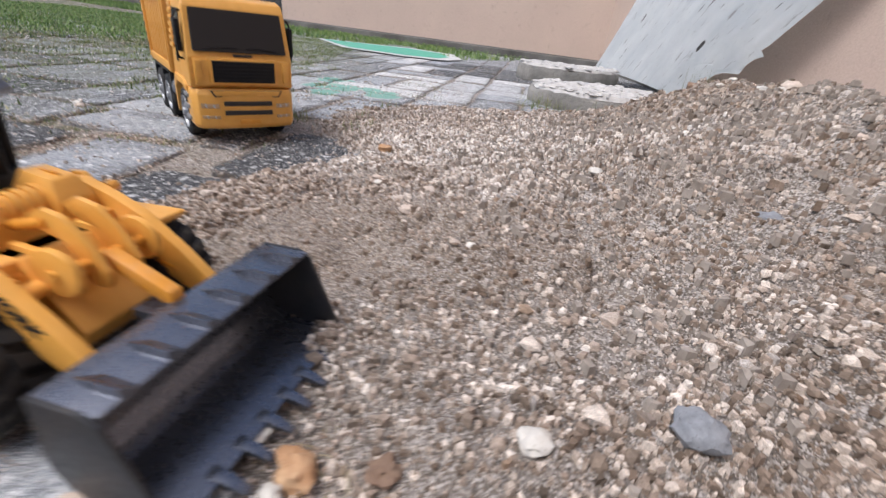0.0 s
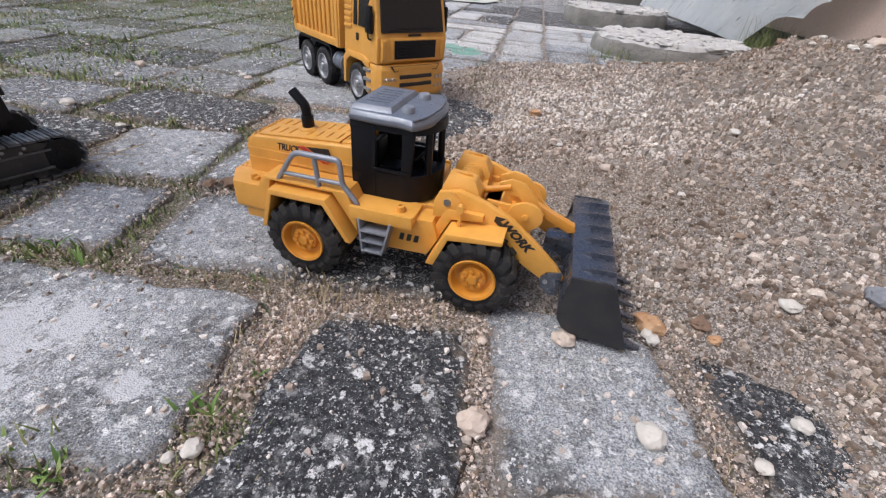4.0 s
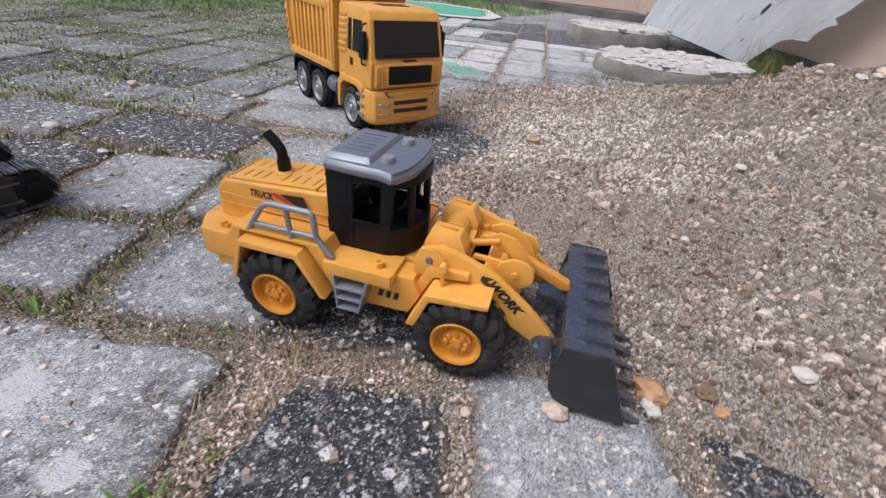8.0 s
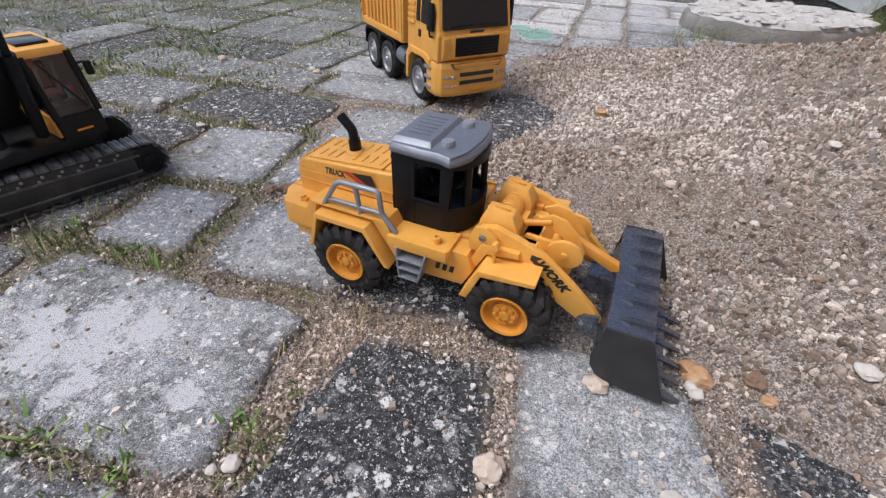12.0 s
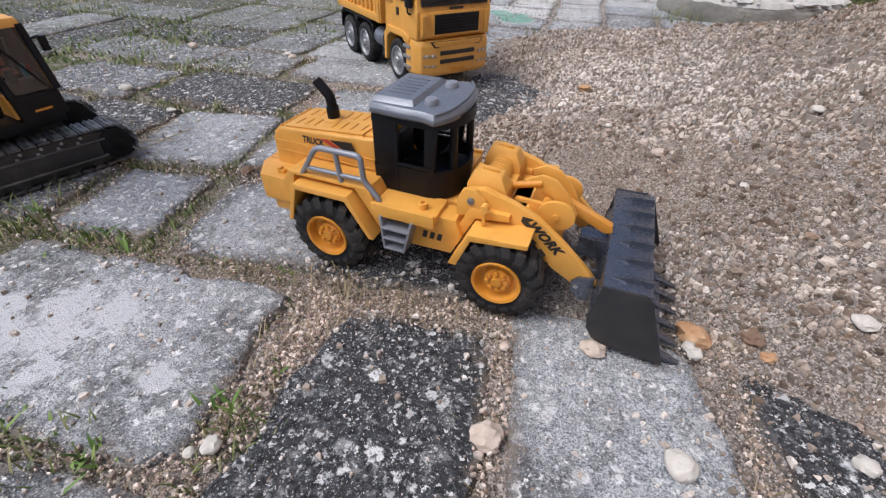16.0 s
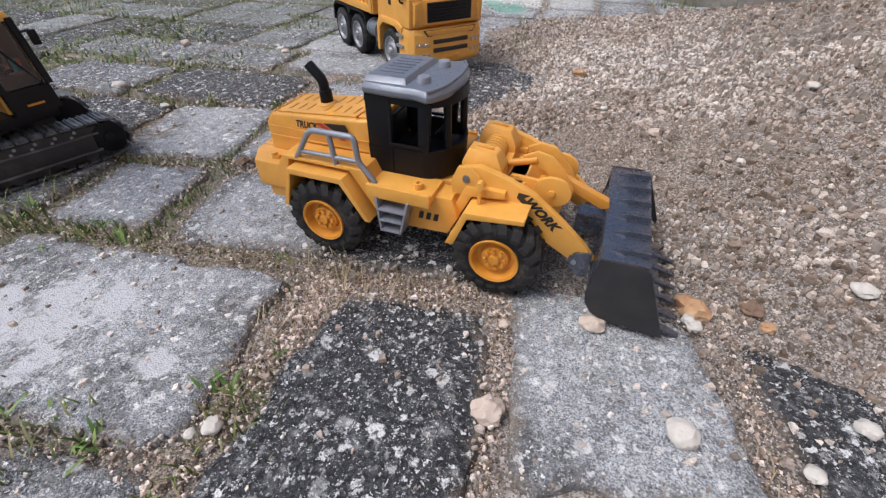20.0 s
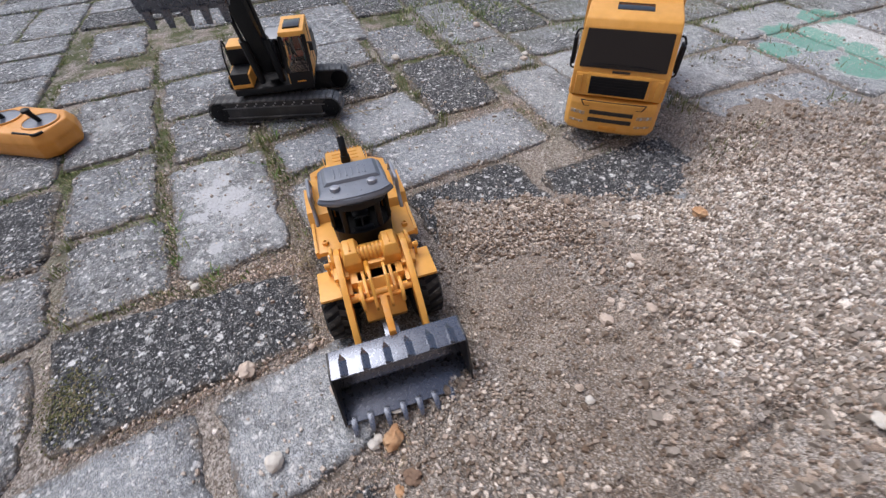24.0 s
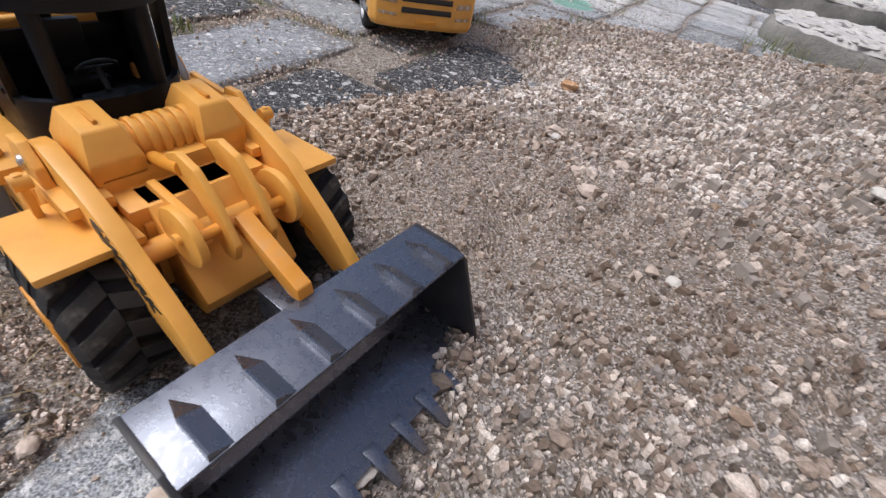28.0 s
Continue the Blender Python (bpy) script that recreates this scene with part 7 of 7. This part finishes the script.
xs, ys = rng.uniform(-2.6, 0.1, 46000), rng.uniform(-0.3, 3.2, 46000)
keep = (1 - gravel_mask(xs, ys)) * (0.25 + 0.75 * (value_noise(xs * 6, ys * 6, 55) > 0.5)) > rng.uniform(0, 2.2, len(xs))
xs, ys = xs[keep], ys[keep]
v, f = chip_stones(xs, ys, np.full(len(xs), 0.001), 0.0009 + 0.0052 * rng.uniform(0, 1, len(xs)) ** 3.2, 0.5, rng)
tagged(toned("paving_crumbs", v, f, PALE_GRAVEL, np.full(len(xs), 0.8)), "pale crumbs of stone strewn over the paving", "gravel", kind="stuff")

LITTER = gravel_mat("weathered_grit", (1.08, 0.985, 0.92))


def litter_band(points, width, count):
    """Places of crumbs heaped along a joint."""
    pts = np.array(points, float)
    seg = rng.integers(0, len(pts) - 1, count)
    u = rng.uniform(0, 1, (count, 1))
    p = pts[seg] * (1 - u) + pts[seg + 1] * u + rng.normal(0, width, (count, 2)) * (0.4 + value_noise(pts[seg, 0] * 9 + u[:, 0] * 5, pts[seg, 1] * 9, 71))[:, None]
    return p


crumbs = np.concatenate([
    litter_band([(-0.42, 0.0), (-0.405, 0.1), (-0.385, 0.2), (-0.37, 0.275)], 0.022, 5200),
    litter_band([(-0.385, 0.25), (-0.3, 0.275), (-0.2, 0.28)], 0.016, 2200),
    litter_band([(-0.182, -0.12), (-0.18, 0.1), (-0.178, 0.29)], 0.011, 2200),
    litter_band([(0.04, 0.0), (0.04, 0.12), (0.045, 0.27), (0.0, 0.31)], 0.016, 2000),
    litter_band([(0.06, 0.08), (0.12, 0.1), (0.17, 0.15), (0.16, 0.26)], 0.02, 900),
    litter_band([(-0.84, 0.06), (-0.6, 0.065), (-0.43, 0.06)], 0.013, 1600),
    litter_band([(-0.66, 0.51), (-0.55, 0.505), (-0.43, 0.505)], 0.014, 1300),
    litter_band([(-0.435, 0.52), (-0.44, 0.75), (-0.46, 0.95)], 0.012, 1300),
    litter_band([(-0.85, 0.31), (-0.64, 0.305), (-0.45, 0.295)], 0.012, 1300),
    litter_band([(-0.9, 0.5), (-0.83, 0.51), (-0.65, 0.5)], 0.016, 1500),
    litter_band([(-0.66, 0.76), (-0.64, 0.95), (-0.5, 0.96)], 0.016, 1300),
])
v, f = chip_stones(crumbs[:, 0], crumbs[:, 1], np.maximum(ground_z(crumbs[:, 0], crumbs[:, 1]) + 0.002, -0.003), 0.0007 + 0.0034 * rng.uniform(0, 1, len(crumbs)) ** 8, 0.45, rng)
tagged(toned("joint_litter", v, f, LITTER, rng.uniform(0.2, 0.7, len(crumbs))), "pinkish tan crumbs heaped along the paving joints", "gravel", kind="stuff")

# moss and dead leaves drifted over the far paving
MOSS = blade_mat("moss_and_litter", [(0.0, (0.08, 0.088, 0.03)), (0.35, (0.15, 0.16, 0.06)), (0.6, (0.21, 0.19, 0.09)), (0.8, (0.26, 0.21, 0.13)), (1.0, (0.34, 0.29, 0.2))])
n = 48000
xs, ys = rng.uniform(-4.2, -0.3, n), rng.uniform(0.85, 4.5, n)
drift = 0.62 * value_noise(xs * 3.1, ys * 3.1, 81) + 0.4 * value_noise(xs * 9, ys * 9, 82) + np.clip((ys - 1.2) * 0.07, -0.05, 0.12)
spot_x, spot_y = rng.normal(-0.27, 0.03, 900), rng.normal(-0.11, 0.022, 900)
drift += 0.16 * np.exp(-((ys - 2.3 - 0.6 * (xs + 1.5)) / 0.6) ** 2)
keep = (drift > 0.6) & (xs < -0.35 - 0.25 * (ys - 0.85)) & (np.hypot(xs + 0.55, ys - 1.2) > 0.28)
xs, ys = np.concatenate([xs[keep], spot_x]), np.concatenate([ys[keep], spot_y])
sz = np.concatenate([0.0012 + 0.0034 * rng.uniform(0, 1, keep.sum()) ** 2, rng.uniform(0.001, 0.0026, 900)])
v, f = chip_stones(xs, ys, np.where(ys < 0, 0.003, 0.0), sz, 0.45, rng)
tagged(new("moss_litter", mesh_from("moss_litter", v, f, [MOSS], False)), "olive moss and brown litter drifted over the paving", "moss", kind="stuff")

# ---- weeds ----


GRASS = blade_mat("grass_blades", [(0.0, (0.08, 0.12, 0.03)), (0.4, (0.15, 0.19, 0.06)), (0.7, (0.22, 0.24, 0.1)), (1.0, (0.32, 0.28, 0.15))])
MAT_GRASS = blade_mat("yellowing_grass_mat", [(0.0, (0.07, 0.125, 0.03)), (0.45, (0.15, 0.215, 0.065)), (0.75, (0.24, 0.26, 0.11)), (1.0, (0.4, 0.36, 0.23))])
LAWN = blade_mat("bright_lawn", [(0.0, (0.07, 0.14, 0.03)), (0.5, (0.14, 0.24, 0.06)), (1.0, (0.25, 0.32, 0.1))])
STRAW = blade_mat("dry_straw", [(0.0, (0.2, 0.15, 0.08)), (0.5, (0.32, 0.25, 0.15)), (1.0, (0.42, 0.36, 0.24))])


def blades(name, xs, ys, hs, mat, label, width=0.0012, droop=0.9):
    n = len(xs)
    a, lean = rng.uniform(0, 2 * math.pi, n), rng.uniform(0.1, 1.0, n) * droop
    base = np.maximum(ground_z(xs, ys), -0.008)
    v = np.zeros((n, 7, 3))
    for k, (u, wd) in enumerate(((0.0, 1.0), (0.4, 0.9), (0.75, 0.55), (1.0, 0.0))):
        r, z = hs * lean * u ** 1.7, hs * u * (1 - 0.35 * lean * u)
        cx, cy, cz = xs + r * np.cos(a), ys + r * np.sin(a), base + z
        dx, dy = -np.sin(a) * width * wd, np.cos(a) * width * wd
        if k < 3:
            v[:, 2 * k] = np.stack([cx - dx, cy - dy, cz], -1)
            v[:, 2 * k + 1] = np.stack([cx + dx, cy + dy, cz], -1)
        else:
            v[:, 6] = np.stack([cx, cy, cz], -1)
    f = np.array([(0, 1, 3), (0, 3, 2), (2, 3, 5), (2, 5, 4), (4, 5, 6)])
    faces = (f[None] + 7 * np.arange(n)[:, None, None]).reshape(-1, 3)
    return tagged(new(name, mesh_from(name, v.reshape(-1, 3), faces, [mat])), label, "grass", kind="stuff")


def clump(cx, cy, n, spread, h):
    return rng.normal(cx, spread, n), rng.normal(cy, spread, n), rng.uniform(0.35, 1.0, n) * h


green, dry, mats = [], [], []
for cx, cy, n, sp, h in ((-0.39, 0.105, 26, 0.012, 0.03), (-0.63, 0.04, 30, 0.02, 0.03), (-0.7, 0.05, 16, 0.014, 0.028), (-0.62, 0.305, 14, 0.018, 0.025), (-0.835, 0.31, 30, 0.02, 0.045), (-0.82, 0.42, 20, 0.016, 0.03), (-0.66, 0.5, 14, 0.016, 0.025), (-0.51, 0.5, 12, 0.02, 0.022), (-1.06, 0.5, 30, 0.03, 0.04), (-1.12, 0.75, 20, 0.02, 0.03), (-0.87, 0.72, 14, 0.015, 0.03), (-0.79, 1.12, 34, 0.02, 0.03), (-1.2, 1.02, 40, 0.03, 0.035), (-0.5, 1.13, 24, 0.02, 0.05), (-0.39, 1.3, 30, 0.02, 0.05), (-0.3, -0.14, 40, 0.03, 0.012), (-0.36, -0.1, 40, 0.025, 0.012), (-0.82, -0.0, 24, 0.02, 0.03), (-0.95, 0.08, 24, 0.02, 0.03), (0.42, 2.05, 60, 0.05, 0.08), (1.26, 2.5, 50, 0.03, 0.14), (1.3, 2.46, 80, 0.04, 0.24), (1.38, 2.4, 50, 0.03, 0.2)):
    green.append(clump(cx, cy, int(1.7 * n), 1.3 * sp, h))
for cx, cy, n, sp, h in ((-0.36, 0.285, 46, 0.02, 0.035), (-0.4, 0.3, 30, 0.03, 0.04), (-0.31, 0.275, 24, 0.02, 0.03), (-0.22, 0.27, 14, 0.02, 0.025), (-0.86, 0.52, 30, 0.03, 0.04), (-0.42, 0.2, 20, 0.012, 0.02), (-0.9, 0.6, 20, 0.02, 0.03), (-0.5, 0.3, 16, 0.02, 0.025)):
    dry.append(clump(cx, cy, n, sp, h))
for x0, y0, x1, y1, n in ((-0.84, 0.305, -0.64, 0.3, 130), (-0.82, 0.055, -0.5, 0.06, 120), (-0.64, 0.33, -0.63, 0.5, 60), (-0.85, 0.5, -0.66, 0.505, 90), (-0.65, 0.52, -0.64, 0.75, 60), (-0.42, 0.02, -0.395, 0.14, 70), (-0.43, -0.13, -0.42, 0.02, 70)):
    u = rng.uniform(0, 1, n) ** 1.4
    green.append((x0 + (x1 - x0) * u + rng.normal(0, 0.006, n), y0 + (y1 - y0) * u + rng.normal(0, 0.008, n), rng.uniform(0.006, 0.022, n)))
# tufts at the corners of the slabs away from the gravel
corner_rnd = random.Random(77)
for ob in paving.children:
    c = ob.matrix_world.translation
    if ob.name.startswith("far") or not -2.6 < c.x < -0.45 or c.y > 2.8 or math.hypot(c.x + 0.52, c.y - 1.2) < 0.2:
        continue
    for k in range(3):
        px, py = c.x + corner_rnd.choice([-1, 1]) * (ob.dimensions.x / 2 + 0.006), c.y + corner_rnd.uniform(-1, 1) * ob.dimensions.y / 2
        if k:
            px, py = c.x + corner_rnd.uniform(-1, 1) * ob.dimensions.x / 2, c.y + corner_rnd.choice([-1, 1]) * (ob.dimensions.y / 2 + 0.006)
        if corner_rnd.random() < 0.8:
            (green if corner_rnd.random() < 0.72 else dry).append(clump(px, py, corner_rnd.randint(8, 40), corner_rnd.uniform(0.008, 0.026), corner_rnd.uniform(0.012, 0.036)))
# low fluffy weeds along the joints of the older slabs
fluff = []
for ob in paving.children:
    c, hx, hy = ob.matrix_world.translation, ob.dimensions.x / 2 + 0.004, ob.dimensions.y / 2 + 0.004
    if ob.name.startswith("far") or not -2.4 < c.x < -0.42 or not -0.5 < c.y < 2.3 or math.hypot(c.x + 0.52, c.y - 1.2) < 0.2:
        continue
    u = rng.uniform(-1, 1, 190)
    side = rng.integers(0, 4, 190)
    px = np.where(side < 2, u * hx, np.where(side == 2, -hx, hx)) + rng.normal(0, 0.005, 190)
    py = np.where(side < 2, np.where(side == 0, -hy, hy), u * hy) + rng.normal(0, 0.005, 190)
    ca, sa = math.cos(ob.matrix_world.to_euler().z), math.sin(ob.matrix_world.to_euler().z)
    wx, wy = c.x + px * ca - py * sa, c.y + px * sa + py * ca
    ok = value_noise(wx * 7, wy * 7, 47) + 0.25 * np.clip(-wx - 0.6, 0, 1) > 0.5
    fluff.append((wx[ok], wy[ok], rng.uniform(0.004, 0.015, ok.sum())))
blades("joint_weeds", *[np.concatenate(c) for c in zip(*fluff)], MAT_GRASS, "fluffy yellow-green weeds filling the paving joints", 0.0012, 1.3)
# far tufts thicken towards the wall
n = 120000
xs, ys = rng.uniform(-5.6, -0.3, n), rng.uniform(0.95, 5.6, n)
thick = value_noise(xs * 2.1, ys * 2.1, 41) * 0.6 + value_noise(xs * 7, ys * 7, 42) * 0.5 + np.clip((ys - 3.5) * 0.16, 0, 0.5) + np.clip((-xs - 1.6) * 0.09, 0, 0.3)
keep = (thick + np.clip((ys - 1.6) * 0.05, 0, 0.12) > 0.66) & (xs < -0.45 - 0.12 * ys) & (np.hypot(xs + 0.6, ys - 1.2) > 0.34)
blades("grass", xs[keep], ys[keep], rng.uniform(0.006, 0.03, keep.sum()), MAT_GRASS, "low yellowing weeds spread over the far paving", 0.0022, 1.6)
for k in range(150):
    cx, cy = corner_rnd.uniform(-3.2, -0.75), corner_rnd.uniform(1.25, 3.6)
    if math.hypot(cx + 0.6, cy - 1.2) > 0.4 and cx < -0.35 - 0.25 * cy:
        (mats if k % 3 else green).append(clump(cx, cy, corner_rnd.randint(30, 110), corner_rnd.uniform(0.012, 0.045), corner_rnd.uniform(0.012, 0.032)))
blades("grass", *[np.concatenate(c) for c in zip(*mats)], MAT_GRASS, "yellowing tufts of grass on the old paving", 0.0011, 1.2)
n = 9000
xs, ys = rng.uniform(-1.9, 0.0, n), rng.uniform(0.9, 2.6, n)
keep = (value_noise(xs * 6, ys * 6, 43) + 0.4 * value_noise(xs * 20, ys * 20, 44) > 0.98) & (np.hypot(xs + 0.6, ys - 1.25) > 0.3)
green.append((xs[keep], ys[keep], rng.uniform(0.01, 0.035, keep.sum())))
blades("grass", *[np.concatenate(c) for c in zip(*green)], GRASS, "green weeds growing in the paving joints", 0.001)
bits = crumbs[rng.random(len(crumbs)) < 0.05]
dry.append((bits[:, 0], bits[:, 1], rng.uniform(0.005, 0.017, len(bits))))
leafy = [clump(cx, cy, n, sp, h) for cx, cy, n, sp, h in ((-0.488, 0.064, 9, 0.007, 0.03), (-0.5, 0.058, 6, 0.006, 0.026), (-0.414, 0.122, 12, 0.008, 0.026), (-0.59, 0.07, 16, 0.014, 0.03), (-0.545, 0.066, 7, 0.01, 0.022), (-0.721, 0.3, 14, 0.016, 0.026), (-0.66, 0.304, 10, 0.014, 0.03), (-0.39, 0.17, 6, 0.006, 0.018), (-0.84, 0.33, 12, 0.014, 0.03))]
blades("leafy_weeds", *[np.concatenate(c) for c in zip(*leafy)], LAWN, "small broad-leaved weeds at the slab edges", 0.0021, 1.2)
blades("straw", *[np.concatenate(c) for c in zip(*dry)], STRAW, "dry straw stalks in the paving joints", 0.0007, 1.4)
# lawn creeping in over the farthest paving, with a fringe of dead stalks before it
n = 90000
xs, ys = rng.uniform(-5.5, -0.95, n), rng.uniform(1.4, 6.4, n)
beyond = ys - 3.2 - 1.0 * (xs + 1.67) + 0.9 * (value_noise(xs * 1.7, ys * 1.7, 91) - 0.5) + 0.8 * (value_noise(xs * 5, ys * 5, 92) - 0.5)
inside = (xs < -0.95 - 0.4 * (ys - 2.1)) & (ys < 6.3 - 0.53 * (xs - 1.6))
keep = inside & (np.clip(beyond + 0.1, 0, 0.8) > rng.uniform(0, 1, n))
blades("lawn", xs[keep], ys[keep], rng.uniform(0.012, 0.042, keep.sum()), LAWN, "green lawn creeping over the farthest paving", 0.0026, 1.1)
keep = inside & (np.abs(beyond + 0.55) < 0.5) & (rng.uniform(0, 1, n) < 0.55) & (value_noise(xs * 4, ys * 4, 93) > 0.42)
blades("straw", xs[keep], ys[keep], rng.uniform(0.01, 0.03, keep.sum()), STRAW, "flattened dead stalks in front of the lawn", 0.0018, 1.7)
n = 16000
u, w = rng.uniform(0.8, 11, n), rng.uniform(0.3, 2.6, n)
keep = value_noise(u * 2, w * 3, 45) > 0.25
blades("lawn_strip", (1.7 - 0.885 * u - 0.466 * w * 0.8)[keep], (6.4 + 0.466 * u - 0.885 * w * 0.8)[keep] - 0.2, rng.uniform(0.03, 0.09, keep.sum()), LAWN, "strip of green grass before the far wall", 0.004)
